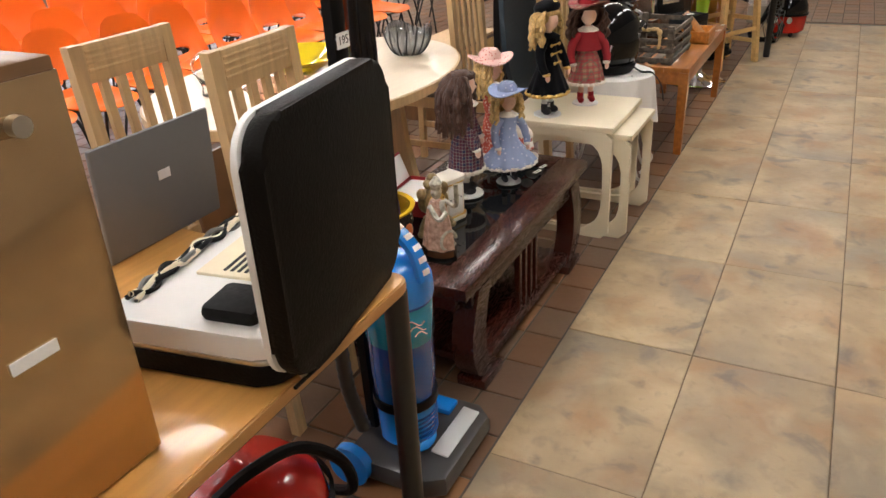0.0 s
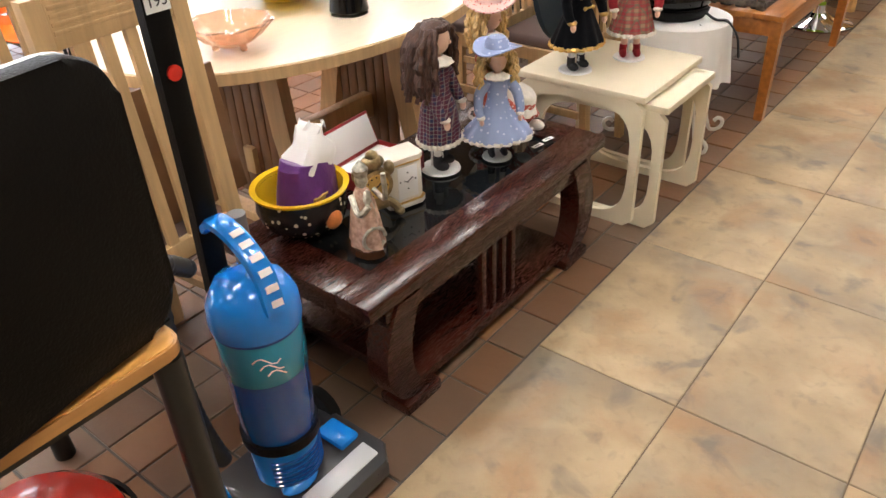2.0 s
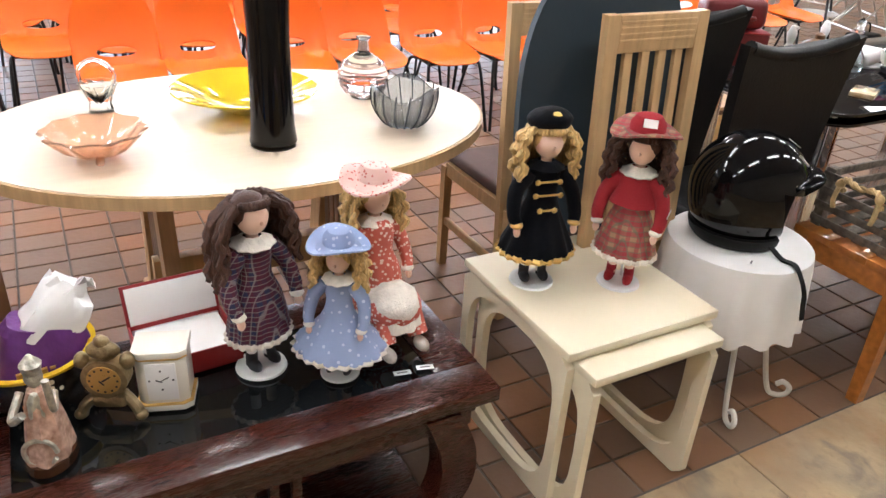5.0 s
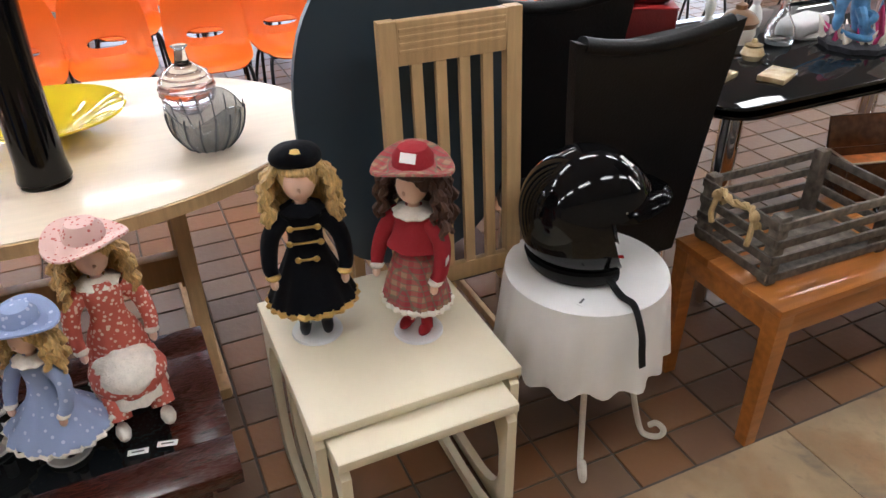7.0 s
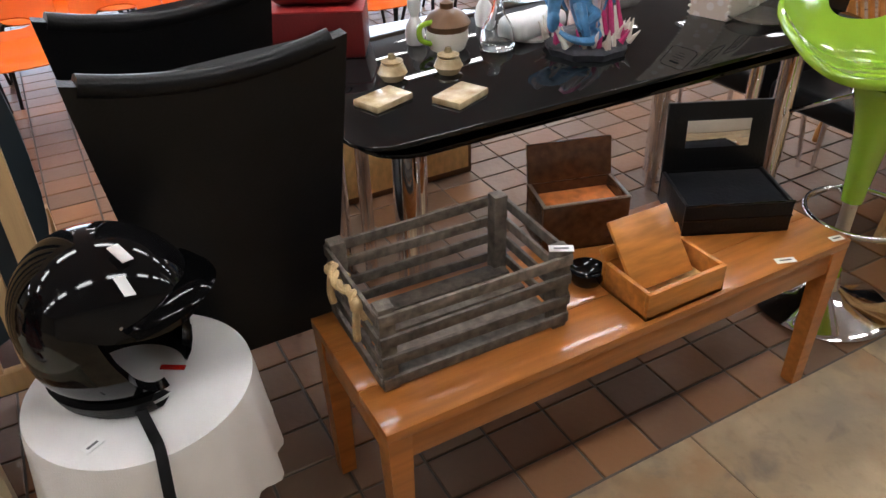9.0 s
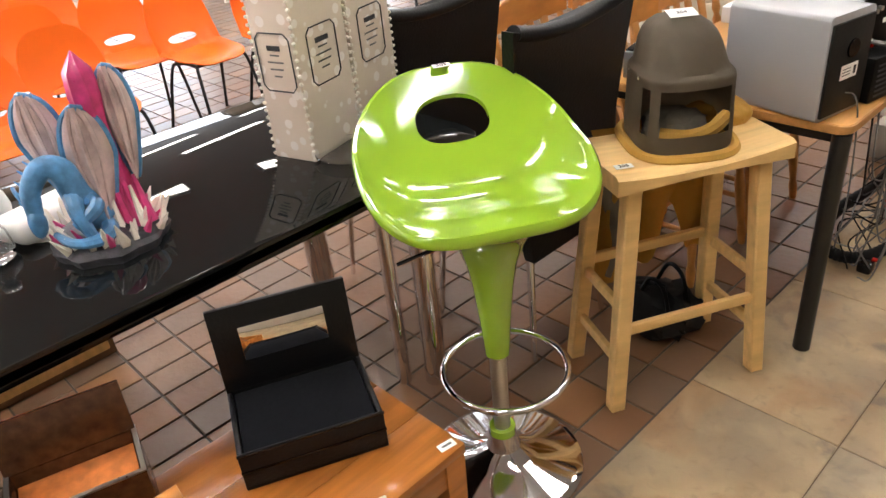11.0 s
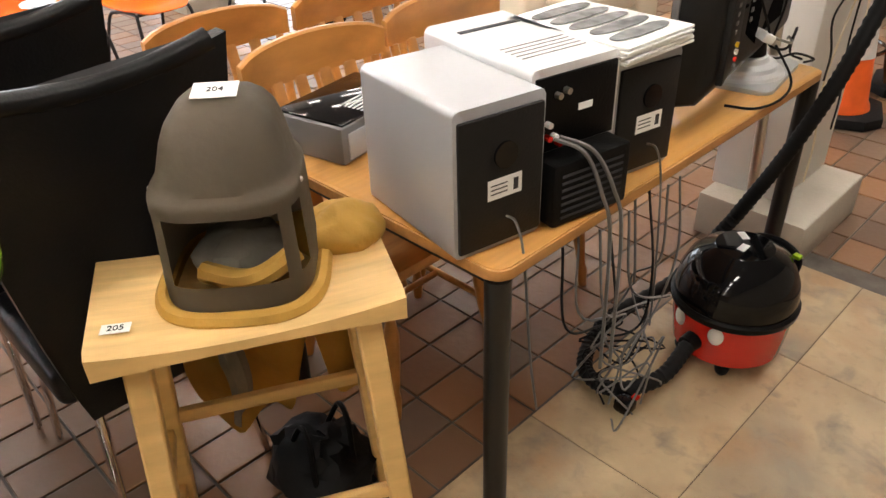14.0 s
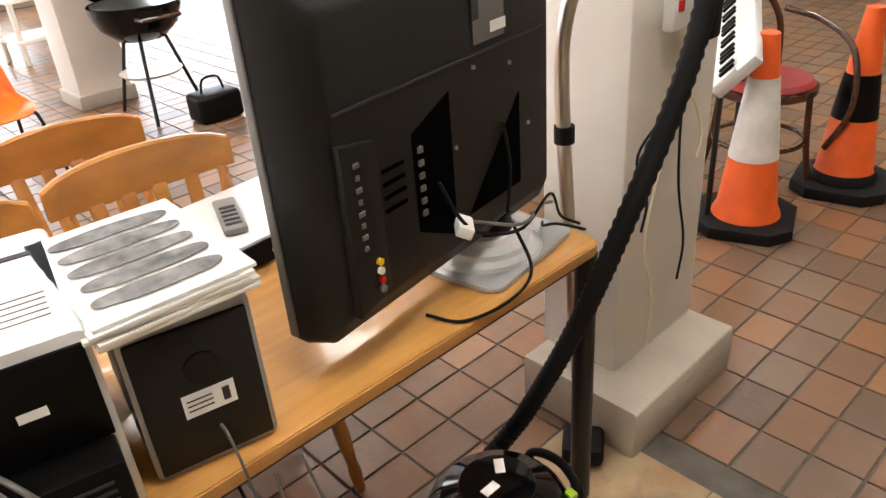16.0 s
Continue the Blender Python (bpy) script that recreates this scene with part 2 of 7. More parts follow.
CLEAR = mat("clear_glass", (0.95, 0.97, 0.97), 0.02, var=0.02, glass=1.0)
SMOKE = mat("smoked_glass", (0.55, 0.57, 0.58), 0.04, var=0.1, glass=0.85)
PINKGLASS = mat("pink_glass", (0.95, 0.55, 0.5), 0.05, var=0.3, scale=25, glass=0.7)
YELLOWGLAZE = mat("yellow_glaze", (0.78, 0.5, 0.02), 0.15, var=0.08, coat=0.6)
POTBLACK = dotted("painted_black_pot", (0.015, 0.012, 0.012), (0.7, 0.62, 0.45), 42, 0.2, 0.25)
ORANGEDAB = mat("painted_orange", (0.6, 0.19, 0.05), 0.3, var=0.3, scale=40)
PURPLE = mat("purple_foil", (0.13, 0.035, 0.2), 0.3, var=0.35, scale=14, bump=0.8, bscale=30)
GOLD = mat("gold", (0.75, 0.5, 0.16), 0.3, 0.7, var=0.2)
BRASS = mat("antique_brass", (0.34, 0.26, 0.14), 0.38, 0.8, var=0.5, scale=40, bump=0.8, bscale=90)
CREAMSTONE = mat("cream_enamel", (0.82, 0.78, 0.68), 0.3, var=0.05, coat=0.3)
TERRA = mat("terracotta_figure", (0.55, 0.27, 0.17), 0.55, var=0.5, scale=60, bump=0.6, bscale=90, col2=(0.8, 0.55, 0.42))
SILVERFIG = mat("silvered_figure", (0.5, 0.48, 0.4), 0.35, 0.7, var=0.5, scale=70, bump=0.8, bscale=110)
BOXRED = mat("red_card", (0.3, 0.02, 0.02), 0.5, var=0.1)
SKIN = mat("doll_skin", (0.82, 0.55, 0.42), 0.35, var=0.05, coat=0.2)
BROWNHAIR = mat("brown_hair", (0.07, 0.03, 0.018), 0.5, var=0.5, scale=40, stretch=(4, 4, 1), bump=0.8, bscale=120)
BLONDE = mat("blonde_hair", (0.64, 0.43, 0.17), 0.45, var=0.4, scale=40, stretch=(4, 4, 1), bump=0.8, bscale=120)
TARTAN = plaid("navy_tartan", (0.028, 0.034, 0.085), (0.1, 0.014, 0.03), (0.3, 0.27, 0.25), 14)
REDPLAID = plaid("red_plaid", (0.36, 0.22, 0.14), (0.33, 0.03, 0.05), (0.12, 0.14, 0.1), 12)
BLUEDOT = dotted("blue_dotted_cotton", (0.29, 0.36, 0.56), (0.55, 0.6, 0.74), 58, 0.2)
REDFLORAL = dotted("red_floral_cotton", (0.58, 0.13, 0.09), (0.82, 0.64, 0.54), 95, 0.32)
PINKFLORAL = dotted("pink_floral_cotton", (0.74, 0.5, 0.45), (0.55, 0.14, 0.12), 95, 0.26)
LACE = mat("lace", (0.82, 0.77, 0.68), 0.9, var=0.12, scale=60, bump=0.8, bscale=200)
VELVET = mat("black_velvet", (0.004, 0.0045, 0.0065), 0.9, var=0.3, sheen=0.05, spec=0.1, bump=0.3)
REDFELT = mat("red_felt", (0.31, 0.014, 0.022), 0.9, var=0.15, bump=0.4, bscale=200)
HOOD = mat("hood_shell", (0.165, 0.132, 0.09), 0.6, var=0.2, scale=6, bump=0.25, bscale=60)
TANCLOTH = mat("tan_leather_cape", (0.46, 0.26, 0.05), 0.8, var=0.25, scale=7, bump=0.5, bscale=60)
GREYCLOTH = mat("grey_cloth", (0.2, 0.185, 0.15), 0.9, var=0.4, scale=9, bump=0.5)
CONEORANGE = mat("cone_orange", (0.75, 0.11, 0.015), 0.5, var=0.2, scale=8)
CONEWHITE = mat("cone_white", (0.7, 0.69, 0.66), 0.5, var=0.2, scale=10)
UPHOL = mat("cream_upholstery", (0.62, 0.55, 0.42), 0.85, var=0.06, bump=0.3, bscale=150)
FLORALBOX = dotted("floral_box_paper", (0.66, 0.56, 0.46), (0.78, 0.72, 0.66), 24, 0.3, 0.6)
PLINTHPAINT = mat("plinth_paint", (0.44, 0.4, 0.33), 0.6, var=0.12, scale=6, bump=0.3)
TILEAGATE = mat("agate", (0.5, 0.28, 0.09), 0.2, var=0.4, scale=22, coat=0.6, col2=(0.8, 0.67, 0.42))
DRAGON = mat("dragon_blue", (0.08, 0.24, 0.46), 0.35, var=0.5, scale=30, bump=0.6, bscale=90, coat=0.3)
DRAGONWING = mat("dragon_wing", (0.52, 0.4, 0.38), 0.35, var=0.4, scale=20, coat=0.3)
MAGENTA = mat("magenta_glaze", (0.6, 0.05, 0.2), 0.3, var=0.4, scale=30, coat=0.4)
ROCK = mat("dark_rock", (0.05, 0.05, 0.06), 0.5, var=0.6, scale=40, bump=0.8)
MIRROR = mat("mirror", (0.9, 0.9, 0.9), 0.02, 1.0, var=0.01)
SMOKEDOOR = mat("smoked_brown_door", (0.5, 0.35, 0.2), 0.13, 0.85, var=0.1, scale=3)
HEADGREY = mat("dark_grey_head", (0.045, 0.045, 0.047), 0.3, var=0.2, coat=0.4)
PANELGLOW = glow("prismatic_diffuser", (1.0, 0.965, 0.92), PANEL_POWER)


# ---- shapes ----
def box(bm, c, s, bev=0.0, rot=None, seg=2):
    m = Matrix.Translation(c) @ (rot.to_4x4() if rot else Matrix()) @ Matrix.Diagonal((*s, 1))
    v = bmesh.ops.create_cube(bm, size=1, matrix=m)["verts"]
    if bev:
        e = list({x for q in v for x in q.link_edges})
        bmesh.ops.bevel(bm, geom=e, offset=min(bev, min(s) * 0.45), segments=seg, affect="EDGES", profile=0.5)
    return bm


def spin(x=0, y=0, z=0):
    return Euler((radians(x), radians(y), radians(z))).to_matrix()


def rings(bm, loops, cap=True, closed=False):
    made = [[bm.verts.new(p) for p in lp] for lp in loops]
    pairs = list(zip(made, made[1:])) + ([(made[-1], made[0])] if closed else [])
    for a, b in pairs:
        k = len(a)
        for i in range(k):
            bm.faces.new((a[i], a[(i + 1) % k], b[(i + 1) % k], b[i]))
    if cap and not closed:
        bm.faces.new(made[0][::-1])
        bm.faces.new(made[-1])
    return bm


def cyl(bm, p0, p1, r0, r1=None, seg=14):
    return tube(bm, [p0, p1], r0, seg, radii=[r0, r0 if r1 is None else r1])


def tube(bm, pts, r, seg=8, radii=None, closed=False):
    pts = [Vector(p) for p in pts]
    loops, side = [], None
    for i, p in enumerate(pts):
        a = pts[i - 1] if (i or closed) else p
        b = pts[(i + 1) % len(pts)] if (i + 1 < len(pts) or closed) else p
        d = (b - a).normalized()
        if side is None:
            side = d.orthogonal().normalized()
        side = (side - d * side.dot(d)).normalized()
        up, k = d.cross(side), (radii[i] if radii else r)
        loops.append([p + (side * math.cos(q) + up * math.sin(q)) * k for q in (2 * math.pi * j / seg for j in range(seg))])
    return rings(bm, loops, True, closed)


def curve_pts(pts, n=8):
    """A smooth path through the points."""
    p = [Vector(q) for q in pts]
    p = [2 * p[0] - p[1]] + p + [2 * p[-1] - p[-2]]
    out = []
    for i in range(1, len(p) - 2):
        for j in range(n):
            t = j / n
            a, b, c, d = p[i - 1], p[i], p[i + 1], p[i + 2]
            out.append(0.5 * (2 * b + (c - a) * t + (2 * a - 5 * b + 4 * c - d) * t * t + (3 * b - a - 3 * c + d) * t ** 3))
    return out + [p[-2]]


def lathe(bm, prof, seg=32, c=(0, 0, 0), wave=0.0, waves=8, sx=1.0, sy=1.0, cap=True):
    loops = []
    top = max(z for _, z in prof) - min(z for _, z in prof) or 1
    for r, z in prof:
        lp = []
        for j in range(seg):
            a = 2 * math.pi * j / seg
            k = r * (1 + wave * math.sin(waves * a))
            lp.append((c[0] + k * math.cos(a) * sx, c[1] + k * math.sin(a) * sy, c[2] + z))
        loops.append(lp)
    return rings(bm, loops, cap)


def prism(bm, outline, axis, d0, d1, bev=0.0):
    """An outline in the two other axes, drawn out along one."""
    def at(u, v, d):
        return {"x": (d, u, v), "y": (u, d, v), "z": (u, v, d)}[axis]
    a = [bm.verts.new(at(u, v, d0)) for u, v in outline]
    b = [bm.verts.new(at(u, v, d1)) for u, v in outline]
    k = len(a)
    f = [bm.faces.new(a), bm.faces.new(b[::-1])] + [bm.faces.new((a[i], b[i], b[(i + 1) % k], a[(i + 1) % k])) for i in range(k)]
    if bev:
        e = [x for q in f[:2] for x in q.edges]
        bmesh.ops.bevel(bm, geom=e, offset=bev, segments=2, affect="EDGES", profile=0.5)
    return bm


def ball(bm, c, s, seg=14, rough=0.0, rot=None):
    m = Matrix.Translation(c) @ (rot.to_4x4() if rot else Matrix()) @ Matrix.Diagonal((*s, 1))
    v = bmesh.ops.create_uvsphere(bm, u_segments=seg, v_segments=max(6, seg * 2 // 3), radius=1, matrix=m)["verts"]
    if rough:
        for q in v:
            q.co += Vector(noise.noise_vector(q.co * 30)) * rough
    return bm


def rounded(w, h, r, n=5, cx=0.0, cy=0.0):
    out = []
    for sx, sy, a0 in ((1, 1, 0), (-1, 1, 90), (-1, -1, 180), (1, -1, 270)):
        for i in range(n + 1):
            a = radians(a0 + 90 * i / n)
            out.append((cx + sx * (w / 2 - r) + r * math.cos(a), cy + sy * (h / 2 - r) + r * math.sin(a)))
    return out


def B():
    return bmesh.new()


def mesh_of(name, bm, mats, angle=38):
    bmesh.ops.recalc_face_normals(bm, faces=bm.faces)
    me = bpy.data.meshes.new(name)
    bm.to_mesh(me)
    bm.free()
    for m in mats:
        me.materials.append(m)
    me.polygons.foreach_set("use_smooth", [True] * len(me.polygons))
    me.set_sharp_from_angle(angle=radians(angle))
    return me


def part(name, bm, material, parent, label="", angle=38):
    ob = new(name, mesh_of(name, bm, [material], angle))
    ob.parent = parent
    if label:
        tagged(ob, label)
    return ob


def thing(name, label, category, x, y, z=0.0, turn=0.0, group=""):
    ob = new(name)
    ob.matrix_basis = pose(x, y, z, 0, 0, turn)
    ob.empty_display_size = 0.1
    return tagged(ob, label, category, group)


def single(name, pieces, label, category, x=0.0, y=0.0, z=0.0, turn=0.0, group="", kind="", tilt=0.0):
    """One mesh out of pieces, each a bmesh and its material."""
    big = B()
    for i, (bm, _) in enumerate(pieces):
        bmesh.ops.recalc_face_normals(bm, faces=bm.faces)
        for f in bm.faces:
            f.material_index = i
        me = bpy.data.meshes.new("piece")
        bm.to_mesh(me)
        bm.free()
        big.from_mesh(me)
        bpy.data.meshes.remove(me)
    ob = new(name, mesh_of(name, big, [m for _, m in pieces]))
    ob.matrix_basis = pose(x, y, z, tilt, 0, turn)
    return tagged(ob, label, category, group, kind)


def words(name, text, size, parent, m, material=None, label=""):
    """Lettering laid flat in its own plane, as a mesh."""
    cu = bpy.data.curves.new("letters", "FONT")
    cu.body, cu.size, cu.align_x, cu.align_y, cu.extrude = text, size, "CENTER", "CENTER", 0.0004
    tmp = bpy.data.objects.new("letters", cu)
    me = bpy.data.meshes.new_from_object(tmp)
    bpy.data.objects.remove(tmp)
    me.materials.clear()
    me.materials.append(material or INK)
    ob = new(name, me)
    ob.parent = parent
    ob.matrix_basis = m
    return ob


def price_tag(x, y, z, turn=0.0, text="", tilt=(0, 0), w=0.036, h=0.02):
    t = thing("price_tag", "small white paper lot sticker" + (" numbered " + text if text else " with faint print"), "price tag", x, y, z, 0, "lot stickers")
    t.matrix_basis = pose(x, y, z, tilt[0], tilt[1], turn)
    b = B()
    box(b, (0, 0, 0.0006), (w, h, 0.0012))
    part("paper", b, PAPER, t)
    if text:
        words("number", text, h * 0.75, t, pose(0, 0, 0.0016))
    else:
        b = B()
        box(b, (0, 0, 0.0014), (w * 0.6, h * 0.25, 0.0006))
        part("print", b, PRINTGREY, t)
    return t


# ---- the hall ----
def slab(name, lo, hi, material, label, category):
    b = B()
    box(b, [(a + c) / 2 for a, c in zip(lo, hi)], [c - a for a, c in zip(lo, hi)])
    return tagged(new(name, mesh_of(name, b, [material])), label, category, kind="structure")


X0, X1, Y0, Y1, H = -9.5, 3.2, -3.0, 17.0, 2.9
floor = slab("floor", (X0, Y0, -0.2), (X1, Y1, -0.006), GROUT, "grey grout bed under the hall's floor tiles", "floor")
slab("ceiling", (X0 - 0.3, Y0 - 0.3, H), (X1 + 0.3, Y1 + 0.3, H + 0.2), CEIL, "grey flat ceiling boards of the sale hall", "ceiling")
slab("wall_east", (X1, Y0, -0.2), (X1 + 0.3, Y1, H), CREAMWALL, "beige painted plaster wall along the aisle", "wall")
slab("wall_south", (X0 - 0.3, Y0 - 0.3, -0.2), (X1 + 0.3, Y0, H), CREAMWALL, "beige painted plaster wall behind the start", "wall")
slab("wall_north", (X0 - 0.3, Y1, -0.2), (X1 + 0.3, Y1 + 0.3, H), CREAMWALL, "beige painted plaster wall at the far end", "wall")
# window wall on the west, piers between big openings
b = B()
box(b, (X0 - 0.15, (Y0 + Y1) / 2, 0.1), (0.3, Y1 - Y0, 0.6))
box(b, (X0 - 0.15, (Y0 + Y1) / 2, H - 0.15), (0.3, Y1 - Y0, 0.3))
WINS = [Y0 + 0.5 + i * 3.9 for i in range(5)]
edges = [Y0] + [v for w in WINS for v in (w, w + 3.2)] + [Y1]
for a, c in zip(edges[::2], edges[1::2]):
    box(b, (X0 - 0.15, (a + c) / 2, (0.4 + H - 0.3) / 2), (0.3, c - a, H - 0.7))
tagged(new("wall_west", mesh_of("wall_west", b, [CREAMWALL])), "beige wall with a row of large windows", "wall", kind="structure")
for i, w in enumerate(WINS):
    win = tagged(new("window_%d" % (i + 1)), "wide white-framed window letting in daylight", "window", kind="structure")
    win.location = (X0 - 0.15, w + 1.6, 0.4)
    b = B()
    hh = H - 0.7
    for z in (0.03, hh - 0.03):
        box(b, (0, 0, z), (0.08, 3.2, 0.06))
    for y in (-1.57, -0.53, 0.53, 1.57):
        box(b, (0, y, hh / 2), (0.08, 0.06, hh - 0.12))
    part("window_frame", b, WHITEPAINT, win)
    b = B()
    box(b, (0.17, 0, -0.015), (0.12, 3.2, 0.03))
    part("window_sill", b, WHITEPAINT, win)
    lamp = new("window_light", bpy.data.lights.new("window_light", "AREA"))
    lamp.data.shape, lamp.data.size, lamp.data.size_y, lamp.data.energy = "RECTANGLE", 3.0, 2.0, WINDOW_POWER
    lamp.data.color = (0.8, 0.88, 1.0)
    lamp.matrix_world = look((X0 + 0.02, w + 1.6, 1.45), (X0 + 3, w + 1.6, 1.2))


def ceiling_light(x, y, turn=0):
    t = thing("ceiling_light", "white fluorescent ceiling light with flat prismatic diffuser", "light", x, y, H, turn, "ceiling lights")
    b = B()
    for sx in (-1, 1):
        box(b, (sx * 0.1, 0, -0.03), (0.014, 0.934, 0.06), 0.003)
        box(b, (0, sx * 0.46, -0.03), (0.186, 0.014, 0.06), 0.003)
    part("frame", b, WHITEPAINT, t)
    b = B()
    box(b, (0, 0, -0.03), (0.182, 0.902, 0.05), 0.004)
    part("diffuser", b, PANELGLOW, t)
    return t


first = ceiling_light(0.7, -0.9)
for gx in (0.7, -1.3, -3.3, -5.3, -7.3):
    for k in range(11):
        if (gx, k) != (0.7, 0):
            copy_thing(first, pose(gx, -0.9 + 1.6 * k, H))


# ---- furniture ----
def trestle_table(x, y, l, d=0.775, group="folding trestle tables"):
    """Corner on the aisle side nearest the start at x, y; runs along +y."""
    t = thing("trestle_table", "folding table with a beech laminate top and black steel legs", "table", x - d / 2, y + l / 2, 0, 0, group)
    b = B()
    prism(b, rounded(d - 0.008, l - 0.008, 0.03), "z", 0.708, 0.735, 0.004)
    part("tabletop", b, BEECH, t)
    b = B()
    prism(b, rounded(d, l, 0.034), "z", 0.711, 0.7325, 0.002)
    part("edging", b, BEECHEDGE, t)
    b = B()
    for s in (-1, 1):
        box(b, (s * (d / 2 - 0.05), 0, 0.69), (0.03, l - 0.1, 0.036))
        box(b, (0, s * (l / 2 - 0.05), 0.69), (d - 0.1, 0.03, 0.036))
    part("underframe", b, BLACKMETAL, t)
    for sx in (-1, 1):
        for sy in (-1, 1):
            b = B()
            cyl(b, (sx * (d / 2 - 0.026), sy * (l / 2 - 0.026), 0.0), (sx * (d / 2 - 0.026), sy * (l / 2 - 0.026), 0.706), 0.025, seg=18)
            part("leg", b, BLACKMETAL, t)
    return t


trestle_table(0.0, 2.6, 1.363)
trestle_table(0.203, 9.413, 1.357)


def dining_chair(x, y, turn=0, label="pale oak dining chair with a slatted high back", hgt=1.1, lean=-0.08):
    """Back in the plane x = 0, seat towards -x."""
    t = thing("dining_chair", label, "chair", x, y, 0, turn, "pale oak dining chairs")
    w = 0.355
    for s in (-1, 1):
        b = B()
        ps = [(0.03, s * (w / 2 - 0.02), 0.0), (0.0, s * (w / 2 - 0.02), 0.45), (lean * 0.55, s * (w / 2 - 0.02), hgt)]
        loops = []
        for px_, py_, pz_ in ps:
            loops.append([(px_ + a * 0.014, py_ + c * 0.02, pz_) for a, c in ((-1, -1), (1, -1), (1, 1), (-1, 1))])
        rings(b, loops)
        part("back_post", b, PALEOAK, t)
        b = B()
        rings(b, [[(-0.4 + a * 0.016, s * (w / 2 - 0.02) + c * 0.016, z) for a, c in ((-1, -1), (1, -1), (1, 1), (-1, 1))] for z in (0, 0.43)])
        part("front_leg", b, PALEOAK, t)
        b = B()
        box(b, (-0.2, s * (w / 2 - 0.02), 0.2), (0.38, 0.018, 0.03), 0.003)
        part("stretcher", b, PALEOAK, t)
    b = B()
    box(b, (lean * 0.5, 0, hgt - 0.05), (0.026, w - 0.078, 0.1), 0.004)
    rail = part("top_rail", b, PALEOAK, t)
    for i in range(4):
        b = B()
        box(b, (lean * 0.5 + 0.0125, 0, hgt - 0.02 - i * 0.016), (0.004, w - 0.09, 0.009), 0.0015)
        part("bead", b, PALEOAK, rail)
    b = B()
    box(b, (0.004, 0, 0.49), (0.022, w - 0.078, 0.05), 0.003)
    part("lower_rail", b, PALEOAK, t)
    for i in range(4):
        yy = (i - 1.5) * 0.06
        b = B()
        rings(b, [[(px_ + a * 0.007, yy + c * 0.013, z) for a, c in ((-1, -1), (1, -1), (1, 1), (-1, 1))] for px_, z in ((0.004, 0.51), (lean * 0.48, hgt - 0.09))])
        part("slat", b, PALEOAK, t)
    b = B()
    for s in (-1, 1):
        box(b, (-0.2, s * (w / 2 - 0.02), 0.42), (0.38, 0.02, 0.05))
    box(b, (-0.4, 0, 0.42), (0.02, w - 0.08, 0.05))
    part("seat_frame", b, PALEOAK, t)
    b = B()
    box(b, (-0.21, 0, 0.462), (0.41, w - 0.05, 0.045), 0.018, seg=3)
    part("seat", b, CUSHION, t, "brown woven seat cushion")
    return t


dining_chair(-0.585, 4.315, 4)
dining_chair(-1.0, 4.27, 2)
dining_chair(-0.93, 6.24, 0)
dining_chair(-0.49, 6.245, 0, "pale oak dining chair with a dark board on its seat", 1.15)

# oval dining table
t = thing("dining_table", "oval pedestal dining table with pale top and oak edge", "table", -1.2, 5.3)
oval = [(0.545 * math.cos(a), 0.77 * math.sin(a)) for a in (2 * math.pi * i / 72 for i in range(72))]
b = B()
prism(b, [(x * 0.985, y * 0.99) for x, y in oval], "z", 0.715, 0.7425, 0.002)
part("tabletop", b, PALETOP, t, "pale laminate oval top")
b = B()
prism(b, oval, "z", 0.706, 0.7395, 0.006)
part("edging", b, PALEOAK, t)
for s in (-1, 1):
    for sx in (-1, 1):
        b = B()
        rings(b, [[(sx * px_ + a * 0.045, s * 0.30 + c * 0.022, z) for a, c in ((-1, -1), (1, -1), (1, 1), (-1, 1))] for px_, z in ((0.27, 0.045), (0.19, 0.4), (0.16, 0.70))])
        part("leg", b, PALEOAK, t)
    b = B()
    box(b, (0, s * 0.30, 0.022), (0.78, 0.07, 0.044), 0.012)
    part("foot", b, PALEOAK, t)
    b = B()
    box(b, (0, s * 0.30, 0.4), (0.3, 0.012, 0.56))
    part("end_panel", b, BROWNPANEL, t)
    for i in range(6):
        b = B()
        box(b, ((i - 2.5) * 0.05, s * 0.30, 0.4), (0.044, 0.018, 0.56), 0.002)
        part("panel_board", b, BROWNPANEL, t)
b = B()
box(b, (0, 0, 0.27), (0.05, 0.66, 0.1), 0.004)
part("stretcher", b, PALEOAK, t)

# navy oval board leant on a chair
b = B()
prism(b, [(0.285 * math.copysign(abs(math.cos(a)) ** 0.8, math.cos(a)), 0.4 + 0.4 * math.copysign(abs(math.sin(a)) ** 0.8, math.sin(a))) for a in (2 * math.pi * i / 48 for i in range(48))], "x", -0.011, 0.011, 0.003)
ob = single("oval_board", [(b, NAVY)], "dark navy oval board standing on a dining chair seat", "board", -0.87, 6.14, 0.005, 0)
ob.matrix_basis = pose(-0.6, 6.17, 0.487, 0, -3, 0)
# brown board between the first chairs
b = B()
box(b, (0, 0, 0.17), (0.014, 0.5, 0.34), 0.002)
ob = single("plywood_board", [(b, BROWNPANEL)], "stained plywood board standing on a dining chair seat", "board", -0.9, 4.42, 0, 0)
ob.matrix_basis = pose(-0.7, 4.36, 0.487, 0, -8, 4)

